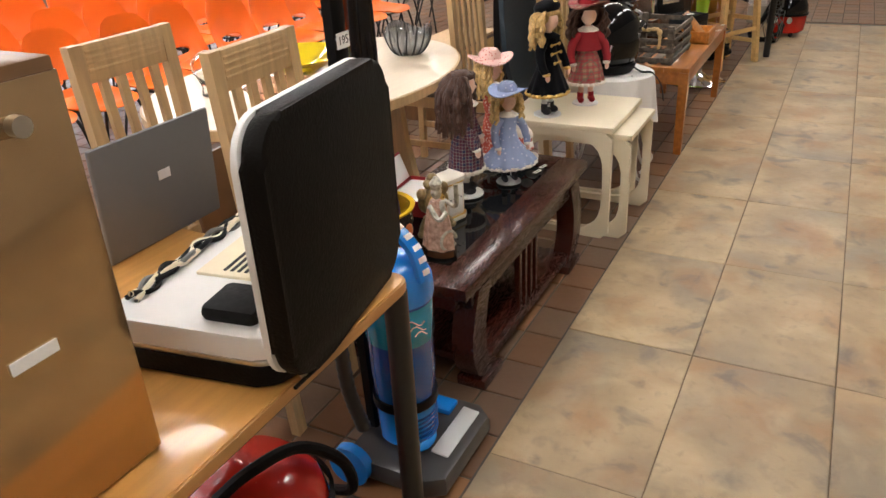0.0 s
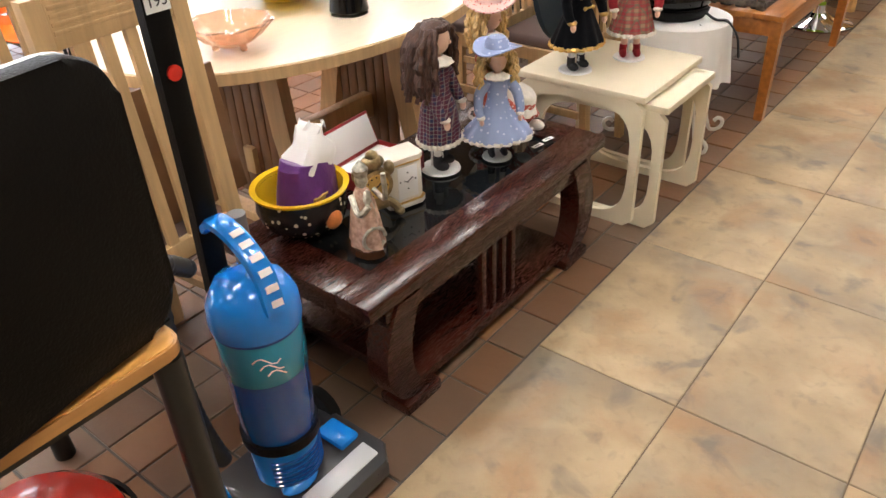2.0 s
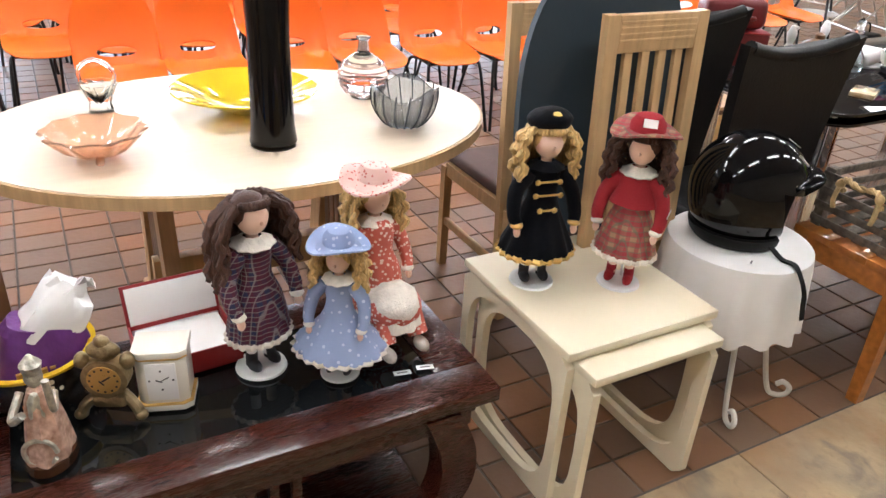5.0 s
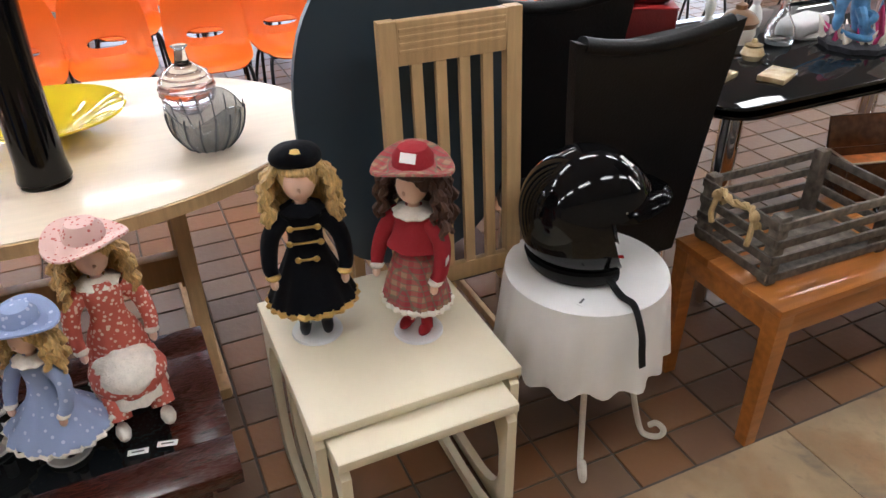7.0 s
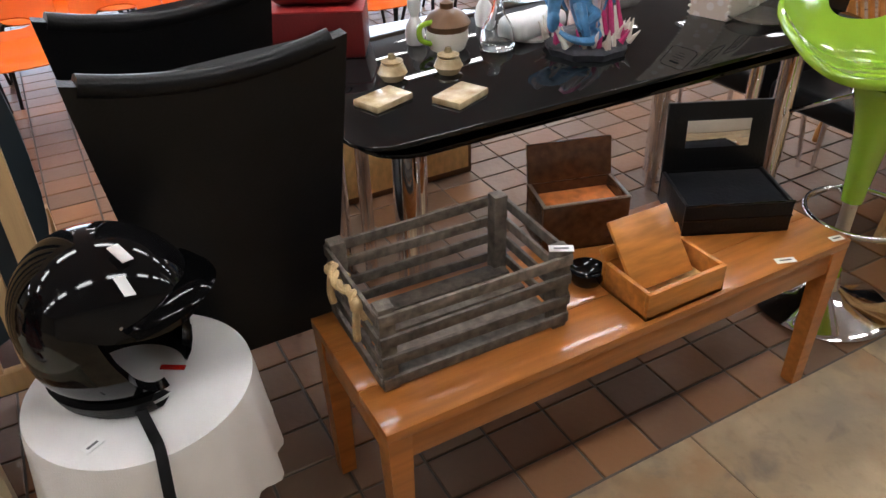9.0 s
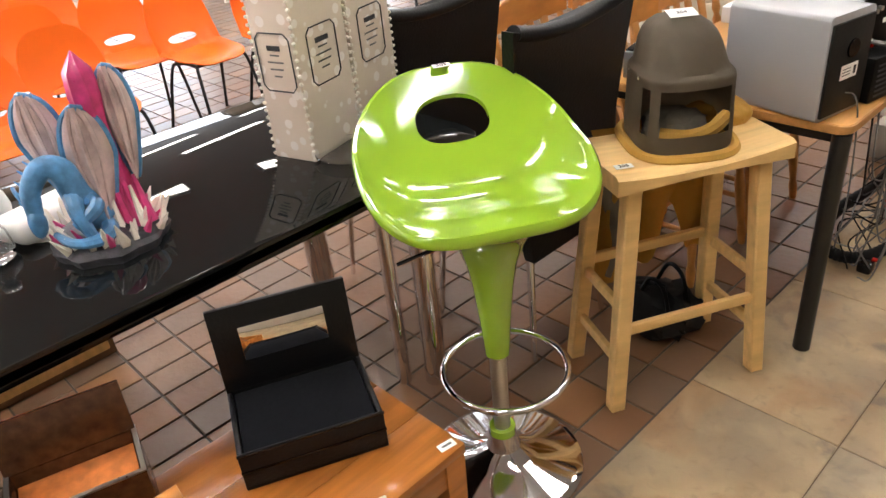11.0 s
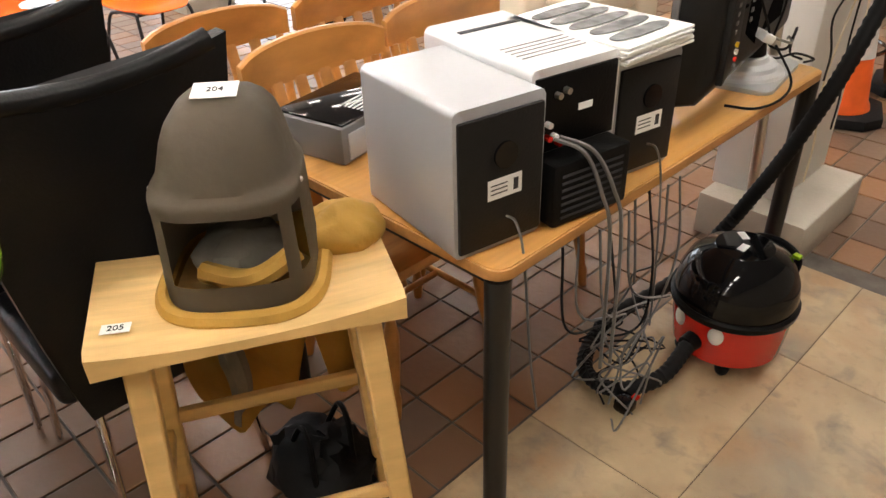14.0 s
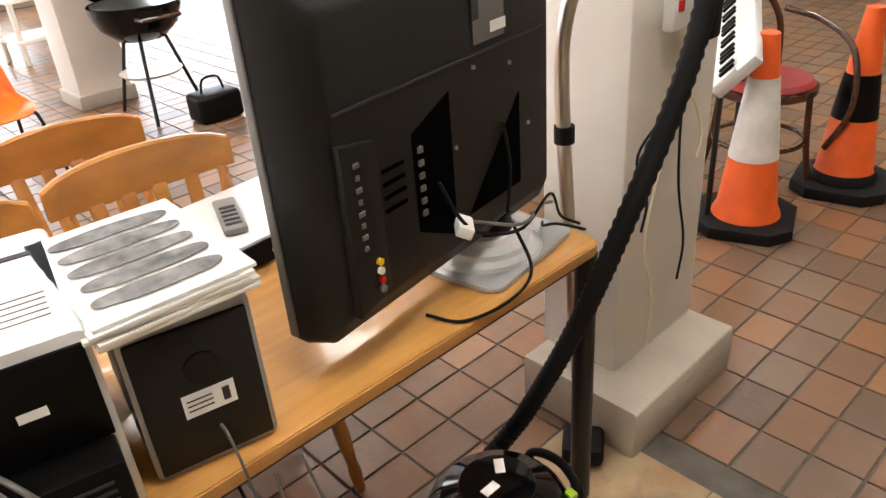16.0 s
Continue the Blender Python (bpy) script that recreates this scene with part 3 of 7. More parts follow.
# coffee table
t = thing("coffee_table", "low dark mahogany coffee table with dark glass inset", "coffee table", -0.395, 5.02)
L, D, Z = 1.125, 0.53, 0.405
b = B()
for s in (-1, 1):
    box(b, (s * (D / 2 - 0.055), 0, Z - 0.02), (0.11, L, 0.04), 0.004)
    box(b, (0, s * (L / 2 - 0.06), Z - 0.02), (D - 0.22, 0.12, 0.04), 0.002)
part("top_frame", b, MAHOG, t)
b = B()
box(b, (0, 0, Z - 0.012), (D - 0.214, L - 0.23, 0.012))
part("glass_panel", b, DARKGLASS, t, "dark glass inset")
for sx in (-1, 1):
    for sy in (-1, 1):
        b = B()
        cp = curve_pts([(0.0, 0, 0.034), (0.05, 0, 0.056), (0.09, 0, 0.13), (0.092, 0, 0.22), (0.066, 0, 0.3), (0.04, 0, 0.355)], 5)
        outer = [(sy * (L / 2 - 0.14 + p.x), p.z) for p in cp]
        inner = [(sy * (L / 2 - 0.225 + p.x * 0.9), p.z) for p in reversed(cp)]
        prism(b, outer + inner, "x", sx * (D / 2 - 0.005), sx * (D / 2 - 0.075), 0.004)
        part("leg", b, MAHOG, t)
        b = B()
        box(b, (sx * (D / 2 - 0.04), sy * (L / 2 - 0.16), 0.018), (0.1, 0.14, 0.036), 0.006)
        part("foot", b, MAHOG, t)
b = B()
box(b, (0, 0, 0.05), (D - 0.03, L - 0.3, 0.034), 0.006)
part("lower_shelf", b, MAHOG, t)
for s in (-1, 1):
    for i in range(4):
        b = B()
        box(b, (s * (D / 2 - 0.04), (i - 1.5) * 0.05, 0.2), (0.022, 0.022, 0.27), 0.004)
        part("spindle", b, MAHOG, t)
b = B()
for s in (-1, 1):
    box(b, (s * (D / 2 - 0.03), 0, Z - 0.075), (0.03, L - 0.13, 0.05), 0.004)
for s in (-1, 1):
    box(b, (0, s * (L / 2 - 0.045), Z - 0.075), (D - 0.1, 0.03, 0.05), 0.004)
part("apron", b, MAHOG, t)


def nest_table(x, y, w, l, z, label):
    """Sled-ended table; ends face along y."""
    t = thing("nest_table", label, "side table", x, y, 0, 0, "cream nest of tables")
    b = B()
    box(b, (0, 0, z - 0.0125), (w, l, 0.025), 0.005)
    part("tabletop", b, CREAM, t)
    for s in (-1, 1):
        b = B()
        k = 0.037
        oo = [(-w / 2 + 0.004, 0), (w / 2 - 0.004, 0), (w / 2 - 0.004, z - 0.025), (-w / 2 + 0.004, z - 0.025)]
        n = 28
        inner = []
        iw, ih, cx, cz = w / 2 - k, (z - 0.025) / 2 - k * 0.8, 0, (z - 0.025) / 2
        for i in range(n):
            a = 2 * math.pi * i / n
            c, q = math.cos(a), math.sin(a)
            e = 0.55
            inner.append((iw * math.copysign(abs(c) ** e, c), cz + ih * math.copysign(abs(q) ** e, q)))
        outer = []
        for u, v in inner:
            f = max(abs(u) / (w / 2 - 0.004), abs(v - cz) / cz)
            outer.append((u / f, cz + (v - cz) / f))
        y0, y1 = s * (l / 2 - 0.004), s * (l / 2 - 0.026)
        loops = [[(u, yy, v) for u, v in ring] for ring, yy in ((outer, y0), (outer, y1), (inner, y1), (inner, y0))]
        rings(b, loops, closed=True)
        part("end_frame", b, CREAM, t)
    b = B()
    box(b, (-w / 2 + 0.05, 0, z - 0.06), (0.02, l - 0.055, 0.05), 0.003)
    part("rail", b, CREAM, t)
    return t


nest_table(-0.315, 5.958, 0.492, 0.478, 0.497, "larger cream painted nesting table with looped ends")
nest_table(-0.258, 5.95, 0.52, 0.405, 0.466, "smaller cream nesting table pulled partly out")

# round table with a white skirt
RT = (-0.305, 6.518)
t = thing("round_table", "small round table under a white cloth on scrolled legs", "table", *RT, 0.035)
b = B()
lathe(b, [(0.001, 0.488), (0.2, 0.488), (0.2, 0.47), (0.001, 0.47)], 40)
part("tabletop", b, WHITEPAINT, t)
b = B()
loops = []
for r, z, wv in ((0.002, 0.4965, 0), (0.19, 0.4965, 0), (0.209, 0.49, 0), (0.214, 0.46, 0.008), (0.222, 0.36, 0.022), (0.232, 0.255, 0.04)):
    lp = []
    for j in range(96):
        a = 2 * math.pi * j / 96
        k = r * (1 + wv * (math.sin(15 * a) + 0.5 * math.sin(7 * a + 1)))
        lp.append((k * math.cos(a), k * math.sin(a), z - (0.006 * math.sin(15 * a) if z < 0.26 else 0)))
    loops.append(lp)
rings(b, loops, cap=False)
part("tablecloth", b, WHITECLOTH, t, "white cloth skirt with gathered hem")
for a in (-26, 42, 205, 150):
    b = B()
    ca, sa = math.cos(radians(a - 0)), math.sin(radians(a))
    prof = [(0.12, 0.47), (0.13, 0.3), (0.17, 0.1), (0.2, -0.005), (0.225, -0.023), (0.255, -0.013), (0.262, 0.015), (0.24, 0.031), (0.222, 0.017)]
    tube(b, curve_pts([(r * ca, r * sa, z) for r, z in prof], 6), 0.0085, 8)
    part("leg", b, WHITEPAINT, t)

# bench
t = thing("bench", "long low teak bench on square legs", "bench", -0.187, 7.52)
L, D, Z = 1.275, 0.395, 0.475
b = B()
for i in range(3):
    b = B()
    box(b, ((i - 1) * D / 3, 0, Z - 0.012), (D / 3 - 0.0008, L, 0.024), 0.002)
    part("top_plank", b, TEAK, t)
b = B()
for s in (-1, 1):
    box(b, (s * (D / 2 - 0.018), 0, Z - 0.058), (0.02, L - 0.09, 0.066), 0.002)
    box(b, (0, s * (L / 2 - 0.018), Z - 0.058), (D - 0.09, 0.02, 0.066), 0.002)
part("apron", b, TEAK, t)
for sx in (-1, 1):
    for sy in (-1, 1):
        b = B()
        rings(b, [[(sx * (D / 2 - 0.027) + a * k, sy * (L / 2 - 0.027) + c * k, z) for a, c in ((-1, -1), (1, -1), (1, 1), (-1, 1))] for k, z in ((0.019, 0), (0.025, Z - 0.025))])
        part("leg", b, TEAK, t)

# glass dining table
t = thing("glass_table", "two-tier black glass dining table on chrome tube legs", "table", -0.87, 7.925)
b = B()
prism(b, rounded(0.82, 1.72, 0.1), "z", 0.782, 0.794, 0.003)
part("glass_top", b, DARKGLASS, t, "black glass top")
b = B()
prism(b, rounded(0.72, 1.6, 0.12), "z", 0.722, 0.734, 0.003)
part("lower_shelf", b, DARKGLASS, t, "black glass lower tier")
for sx in (-1, 1):
    for sy in (-1, 1):
        b = B()
        cyl(b, (sx * 0.27, sy * 0.69, 0), (sx * 0.27, sy * 0.69, 0.7215), 0.035, seg=24)
        part("leg", b, CHROME, t)
        b = B()
        cyl(b, (sx * 0.27, sy * 0.69, 0.7345), (sx * 0.27, sy * 0.69, 0.7815), 0.02, seg=16)
        part("spacer", b, CHROME, t)
        b = B()
        cyl(b, (sx * 0.2, sy * 0.62, 0), (sx * 0.2, sy * 0.62, 0.7215), 0.022, seg=20)
        part("inner_leg", b, CHROME, t)


def leather_chair(x, y, turn=0):
    """Tall back in the plane x = 0, tapering down; seat towards -x."""
    t = thing("leather_chair", "high-backed black leather dining chair with chrome legs", "chair", x, y, 0, turn, "black leather dining chairs")
    b = B()
    loops = []
    for i in range(15):
        f = i / 14
        z = 0.36 + f * 0.655
        w = 0.34 + 0.18 * f ** 0.8
        loops.append([(u - 0.012 + 0.05 * (f - 0.4) ** 2 + 0.02 * (v / 0.25) ** 2 * f, v, z + (0.045 * (v / 0.26) ** 2 * f ** 3)) for v, u in [(w / 2 * q, 0.018) for q in (-1, -0.97, -0.6, -0.2, 0.2, 0.6, 0.97, 1)] + [(w / 2 * q, -0.018) for q in (1, 0.97, 0.6, 0.2, -0.2, -0.6, -0.97, -1)]])
    rings(b, loops)
    bmesh.ops.bevel(b, geom=[e for e in b.edges if abs(e.calc_face_angle(0)) > 1.2], offset=0.008, segments=2, affect="EDGES")
    part("backrest", b, LEATHER, t)
    b = B()
    tube(b, [(0.006 + 0.02 * (v / 0.25) ** 2, v, 1.011 + 0.045 * (v / 0.26) ** 2) for v in (-0.234 + 0.039 * i for i in range(13))], 0.0225, 12)
    part("top_roll", b, LEATHER, t)
    b = B()
    box(b, (-0.215, 0, 0.435), (0.4, 0.42, 0.09), 0.025, seg=3)
    part("seat", b, LEATHER, t)
    for sx, sy in ((-0.02, -1), (-0.02, 1), (-0.38, -1), (-0.38, 1)):
        b = B()
        cyl(b, (sx, sy * 0.15, 0.4), (sx + (0.03 if sx > -0.1 else -0.03), sy * 0.18, 0.0), 0.013, 0.009)
        part("leg", b, CHROME, t)
    return t


for x, y in ((-0.5, 6.8), (-0.94, 6.79), (-0.425, 9.05), (-0.89, 9.02)):
    leather_chair(x, y)

# green bar stool
t = thing("bar_stool", "lime green gloss bar stool with chrome pedestal", "bar stool", -0.208, 8.49, 0, -31)
b = B()
lathe(b, [(0.001, 0.004), (0.205, 0.004), (0.208, 0.012), (0.19, 0.022), (0.09, 0.045), (0.045, 0.075), (0.036, 0.12), (0.001, 0.12)], 48)
part("base", b, CHROME, t)
b = B()
lathe(b, [(0.001, 0.115), (0.034, 0.115), (0.034, 0.14), (0.001, 0.14)], 24)
part("collar", b, LIME, t)
b = B()
cyl(b, (0, 0, 0.12), (0, 0, 0.5), 0.021, seg=20)
part("piston", b, STEEL, t)
b = B()
tube(b, [(0.06 + 0.148 * math.cos(a), 0.148 * math.sin(a), 0.375) for a in (2 * math.pi * i / 32 for i in range(32))], 0.0085, 10, closed=True)
tube(b, [(0.0, 0.0, 0.375), (-0.076, 0, 0.375)], 0.0085, 8)
part("foot_ring", b, CHROME, t)
b = B()
lathe(b, [(0.001, 0.38), (0.03, 0.38), (0.038, 0.48), (0.05, 0.59), (0.062, 0.65), (0.08, 0.7), (0.1, 0.735), (0.12, 0.755), (0.001, 0.755)], 36)
part("seat_column", b, LIME, t)
b = B()
cyl(b, (-0.03, -0.05, 0.7), (-0.1, -0.2, 0.62), 0.006, seg=8)
part("lever", b, CHROME, t)
NU, NV = 44, 40


def seat_at(u, v):
    """u from front lip to top of the back, v across."""
    f = max(0.0, u - 0.4) / 0.6
    hw = 0.252 - 0.019 * f * f
    x = 0.152 - 0.526 * max(0.0, u) ** 0.9
    z = 0.839 + 0.149 * f ** 1.9 - 0.03 * max(0, 1 - u / 0.16) ** 2
    w = min(1, max(0, u / 0.5))
    z += 0.03 * abs(v) ** 2.6 * w * w * (3 - 2 * w) * (1 - 0.75 * f)
    z -= 0.06 * max(0, 1 - abs(v) ** 4) * math.sin(math.pi * min(1, max(0, u)) ** 0.75)
    x += 0.06 * abs(v) ** 2.2 * f
    return Vector((x, v * hw, z))


b = B()
HOLE = (0.805, 0.0)


def shell_pt(k, a):
    """k from 0 at the hole's rim to 1 at the outer rim."""
    c, s = math.cos(a), math.sin(a)
    e = 0.62
    ou, ov = 0.5 + 0.5 * math.copysign(abs(c) ** e, c), math.copysign(abs(s) ** e, s)
    iu, iv = HOLE[0] + 0.095 * math.copysign(abs(c) ** 0.8, c), HOLE[1] + 0.37 * math.copysign(abs(s) ** 0.8, s)
    f = k
    return iu + (ou - iu) * f, iv + (ov - iv) * f


tops, lows = [], []
for i in range(15):
    k = i / 14
    ring = [shell_pt(k, 2 * math.pi * j / 72) for j in range(72)]
    tops.append([seat_at(u, v) for u, v in ring])
    drop = 0.012
    lows.append([seat_at(u, v) - Vector((0.006, 0, drop)) for u, v in ring])
rim = [[p + (p - Vector((-0.08, 0, p.z))).normalized() * o + Vector((0, 0, dz)) for p in tops[-1]] for o, dz in ((0.008, 0.001), (0.014, -0.006), (0.015, -0.018), (0.01, -0.026))]
rings(b, tops + rim + lows[:-1][::-1], closed=True)
part("seat", b, LIME, t, "lime green moulded bucket seat with oval cut-out")

# saddle stool
t = thing("saddle_stool", "raw pine saddle-seat bar stool with splayed legs", "bar stool", -0.113, 9.117, 0, 62.0)
b = B()
loops = []
for i in range(13):
    f = i / 12 * 2 - 1
    x = f * 0.247
    dip = 0.014 * (1 - f * f)
    hw = 0.142 + 0.006 * (1 - f * f)
    loops.append([(x, v * hw, 0.738 - dip - (0.008 if abs(v) > 0.95 else 0)) for v in (-1, -0.9, -0.4, 0.4, 0.9, 1)] + [(x, v * hw, 0.688 + 0.01 * (1 - f * f)) for v in (1, 0.9, -0.9, -1)])
rings(b, loops)
bmesh.ops.bevel(b, geom=[e for e in b.edges if e.calc_face_angle(0) > 0.7], offset=0.006, segments=2, affect="EDGES")
part("seat", b, RAWPINE, t)
feet = {}
for sx in (-1, 1):
    for sy in (-1, 1):
        b = B()
        p0, p1 = Vector((sx * 0.185, sy * 0.095, 0.685)), Vector((sx * 0.228, sy * 0.132, 0))
        feet[sx, sy] = (p0, p1)
        rings(b, [[p + Vector((a * 0.0215, c * 0.0215, 0)) for a, c in ((-1, -1), (1, -1), (1, 1), (-1, 1))] for p in (p1, p0)])
        bmesh.ops.bevel(b, geom=b.edges[:], offset=0.004, segments=1, affect="EDGES")
        part("leg", b, RAWPINE, t)
for (k0, k1), z in ((((-1, -1), (1, -1)), 0.26), (((-1, 1), (1, 1)), 0.36), (((-1, -1), (-1, 1)), 0.33), (((1, -1), (1, 1)), 0.33), (((-1, -1), (-1, 1)), 0.16), (((1, -1), (1, 1)), 0.16)):
    a, c = (feet[k][1].lerp(feet[k][0], z / 0.685) for k in (k0, k1))
    b = B()
    d = c - a
    box(b, (a + c) / 2, (d.length - 0.034, 0.018, 0.032), 0.004, rot=d.to_track_quat("X", "Z").to_matrix())
    part("stretcher", b, RAWPINE, t)


def pine_chair(x, y, turn=0):
    """Farmhouse chair: back at x = 0, seat towards +x."""
    t = thing("pine_chair", "honey pine farmhouse chair with turned spindles", "chair", x, y, 0, turn, "honey pine farmhouse chairs")
    b = B()
    box(b, (0.21, 0, 0.44), (0.4, 0.4, 0.035), 0.012)
    part("seat", b, PINE, t)
    b = B()
    loops = []
    for i in range(13):
        f = i / 12 * 2 - 1
        yy, bow = f * 0.225, -0.035 * (1 - f * f)
        lo, hi = 0.79 + 0.012 * f * f, 0.885 + 0.02 * (1 - f * f) - 0.012 * f ** 8
        loops.append([(bow - 0.045 + u, yy, z) for u, z in ((-0.011, lo), (0.011, lo), (0.011, hi - 0.006), (0.004, hi), (-0.007, hi), (-0.011, hi - 0.006))])
    rings(b, loops)
    part("top_rail", b, PINE, t)
    for i in range(6):
        f = (i - 2.5) / 2.5
        b = B()
        p0, p1 = Vector((0.035, f * 0.165, 0.45)), Vector((-0.045 - 0.03 * (1 - f * f), f * 0.195, 0.8))
        if abs(f) > 0.9:
            k = (0, 0.08, 0.14, 0.2, 0.3, 0.55, 0.68, 0.74, 0.8, 0.9, 1)
            tube(b, [p0.lerp(p1, q) for q in k], 0.01, 10, radii=[0.012, 0.016, 0.011, 0.018, 0.02, 0.014, 0.018, 0.011, 0.018, 0.014, 0.012])
            part("turned_post", b, PINE, t)
        else:
            d = p1 - p0
            box(b, (p0 + p1) / 2, (d.length, 0.036, 0.012), 0.004, rot=d.to_track_quat("X", "Y").to_matrix() @ spin(90))
            part("slat", b, PINE, t)
    for sx, sy in ((0.06, -1), (0.06, 1), (0.36, -1), (0.36, 1)):
        b = B()
        p0, p1 = Vector((sx, sy * 0.15, 0.43)), Vector((sx + (0.04 if sx > 0.2 else -0.05), sy * 0.19, 0))
        tube(b, [p0.lerp(p1, q) for q in (0, 0.2, 0.3, 0.4, 0.6, 0.8, 0.86, 1)], 0.015, 10, radii=[0.014, 0.02, 0.013, 0.021, 0.019, 0.013, 0.018, 0.013])
        part("leg", b, PINE, t)
    b = B()
    cyl(b, (0.2, -0.16, 0.2), (0.2, 0.16, 0.2), 0.01)
    for s in (-1, 1):
        cyl(b, (0.03, s * 0.17, 0.2), (0.38, s * 0.17, 0.2), 0.01)
    part("stretcher", b, PINE, t)
    return t


for x, y, a in ((-0.65, 9.72, 0), (-0.665, 10.2, -3), (-1.01, 10.13, 1), (-1.02, 9.66, 0)):
    pine_chair(x, y, a)


def orange_chair():
    """Moulded shell with a slot in the back, facing +x; front lip at x = 0."""
    t = thing("plastic_chair", "orange moulded plastic chair on black steel legs", "chair", -2.68, 5.13, 0, 0, "rows of orange plastic chairs")
    b = B()

    def at(u, v):
        if u < 0.5:
            f = u / 0.5
            x, z, w = -0.4 * f, 0.445 - 0.035 * math.sin(f * 3.0) - 0.03 * max(0, 1 - f / 0.15), 0.2 + 0.01 * f
        else:
            f = (u - 0.5) / 0.5
            x, z, w = -0.4 - 0.09 * f - 0.02 * math.sin(f * 3.1), 0.44 + 0.36 * f, 0.21 - 0.03 * f ** 3
        q = abs(v)
        x += 0.05 * q ** 2.2 * (1 if u > 0.45 else 0.4 * u)
        z += 0.035 * q ** 3 * math.sin(min(1, u / 0.6) * math.pi)
        return Vector((x, v * w, z))

    def rim_pt(a, k):
        c, s = math.cos(a), math.sin(a)
        ou, ov = 0.5 + 0.5 * math.copysign(abs(c) ** 0.5, c), math.copysign(abs(s) ** 0.5, s)
        iu, iv = 0.585 + 0.035 * math.copysign(abs(c) ** 0.8, c), 0.45 * math.copysign(abs(s) ** 0.8, s)
        return at(iu + (ou - iu) * k, iv + (ov - iv) * k)

    top = [[rim_pt(2 * math.pi * j / 40, i / 9) for j in range(40)] for i in range(10)]
    low = [[p + Vector((-0.004, 0, -0.006)) for p in lp] for lp in top]
    rings(b, top + low[::-1], closed=True)
    part("shell", b, ORANGE, t)
    b = B()
    for s in (-1, 1):
        tube(b, curve_pts([(0.02, s * 0.2, 0.0), (-0.05, s * 0.17, 0.36), (-0.1, s * 0.15, 0.405), (-0.28, s * 0.15, 0.4), (-0.34, s * 0.17, 0.34), (-0.45, s * 0.2, 0.0)], 5), 0.0095, 8)
    tube(b, [(-0.1, -0.15, 0.4), (-0.1, 0.15, 0.4)], 0.009, 8)
    tube(b, [(-0.28, -0.15, 0.395), (-0.28, 0.15, 0.395)], 0.009, 8)
    part("leg_frame", b, BLACKMETAL, t)
    return t


first = orange_chair()
rows = [(-2.68, 0.0, 1, 9), (-3.42, 0.1, -4, 10), (-4.16, -0.05, -5, 10), (-4.9, 0.05, -5, 10)]
for rx, dy, k0, k1 in rows:
    for k in range(k0, k1):
        copy_thing(first, pose(rx + 0.03 * math.sin(k * 2.3 + rx), 5.13 + dy + 0.435 * k + 0.015 * math.sin(k * 5.1), 0, 0, 0, 3 * math.sin(k * 3.7 + rx)))
for x, y, a in ((-3.1, 9.45, 5), (-3.0, 9.92, 0), (-3.05, 10.45, 8)):
    copy_thing(first, pose(x, y, 0, 0, 0, a))

# pillars
t = tagged(new("pillar"), "white painted square pillar on a chipped plinth", "pillar", kind="structure")
b = B()
box(b, (0.025, 11.183, 0.08), (0.38, 0.515, 0.16), 0.008)
for v in b.verts:
    if v.co.z > 0.1 and v.co.x > 0.15 and v.co.y < 11.0:
        v.co.z -= 0.012 * random.random()
part("plinth", b, PLINTHPAINT, t)
b = B()
box(b, (-0.05, 11.23, 1.53), (0.25, 0.4, 2.74), 0.008)
part("shaft", b, PLASTER, t)
t = tagged(new("pillar_far"), "white painted square pillar", "pillar", kind="structure")
b = B()
box(b, (-4.55, 11.38, 1.45), (0.36, 0.36, 2.9), 0.01)
part("shaft", b, PLASTER, t)
b = B()
box(b, (-4.55, 11.38, 0.05), (0.4, 0.4, 0.1), 0.008)
part("plinth", b, PLINTHPAINT, t)


# ---- things on the first table ----
t = thing("carry_case", "open black carry case with white moulded tray inside", "case", -0.032, 3.765, 0.735, 9)
b = B()
prism(b, rounded(0.33, 0.43, 0.045, cx=-0.165), "z", 0.004, 0.042, 0.006)
part("bottom_shell", b, CASEBLACK, t)
b = B()
prism(b, rounded(0.325, 0.425, 0.045, cx=-0.165), "z", 0.042, 0.05, 0.001)
part("trim_band", b, STEEL, t)
b = B()
prism(b, rounded(0.32, 0.42, 0.045, cx=-0.165), "z", 0.05, 0.092, 0.005)
part("tray", b, WHITEPLASTIC, t, "white moulded tray")
b = B()
box(b, (-0.165, 0.05, 0.0945), (0.17, 0.2, 0.007), 0.002)
part("cream_panel", b, CREAM, t, "cream panel with dark slots")
for i in range(6):
    b = B()
    box(b, (-0.2 + i * 0.014, 0.02, 0.0985), (0.006, 0.11, 0.002))
    part("slot", b, INK, t)
b = B()
for i in range(2):
    box(b, (-0.11, 0.07 + i * 0.04, 0.0985), (0.02, 0.018, 0.002))
part("switch", b, INK, t)
b = B()
box(b, (-0.1, -0.14, 0.105), (0.1, 0.09, 0.03), 0.012)
part("pouch", b, RUBBER, t, "black adaptor pouch")
for i in range(5):
    b = B()
    tube(b, curve_pts([(-0.3 + 0.012 * math.sin(k * 2 + i), -0.16 + k * 0.05, 0.1 + 0.008 * math.cos(k * 3 + i * 2)) for k in range(8)], 5), 0.005, 7)
    part("cable", b, (RUBBER, CREAM, GREYPLASTIC, CREAM, RUBBER)[i], t)
lid = B()
prism(lid, rounded(0.44, 0.42, 0.065, n=8, cy=0.222), "x", -0.004, 0.034, 0.012)
lid = part("lid", lid, CASEBLACK, t, "black leatherette lid standing upright")
b = B()
prism(b, rounded(0.44, 0.42, 0.065, n=8, cy=0.222), "x", -0.016, -0.0045, 0.002)
part("rim", b, WHITEPLASTIC, lid)
b = B()
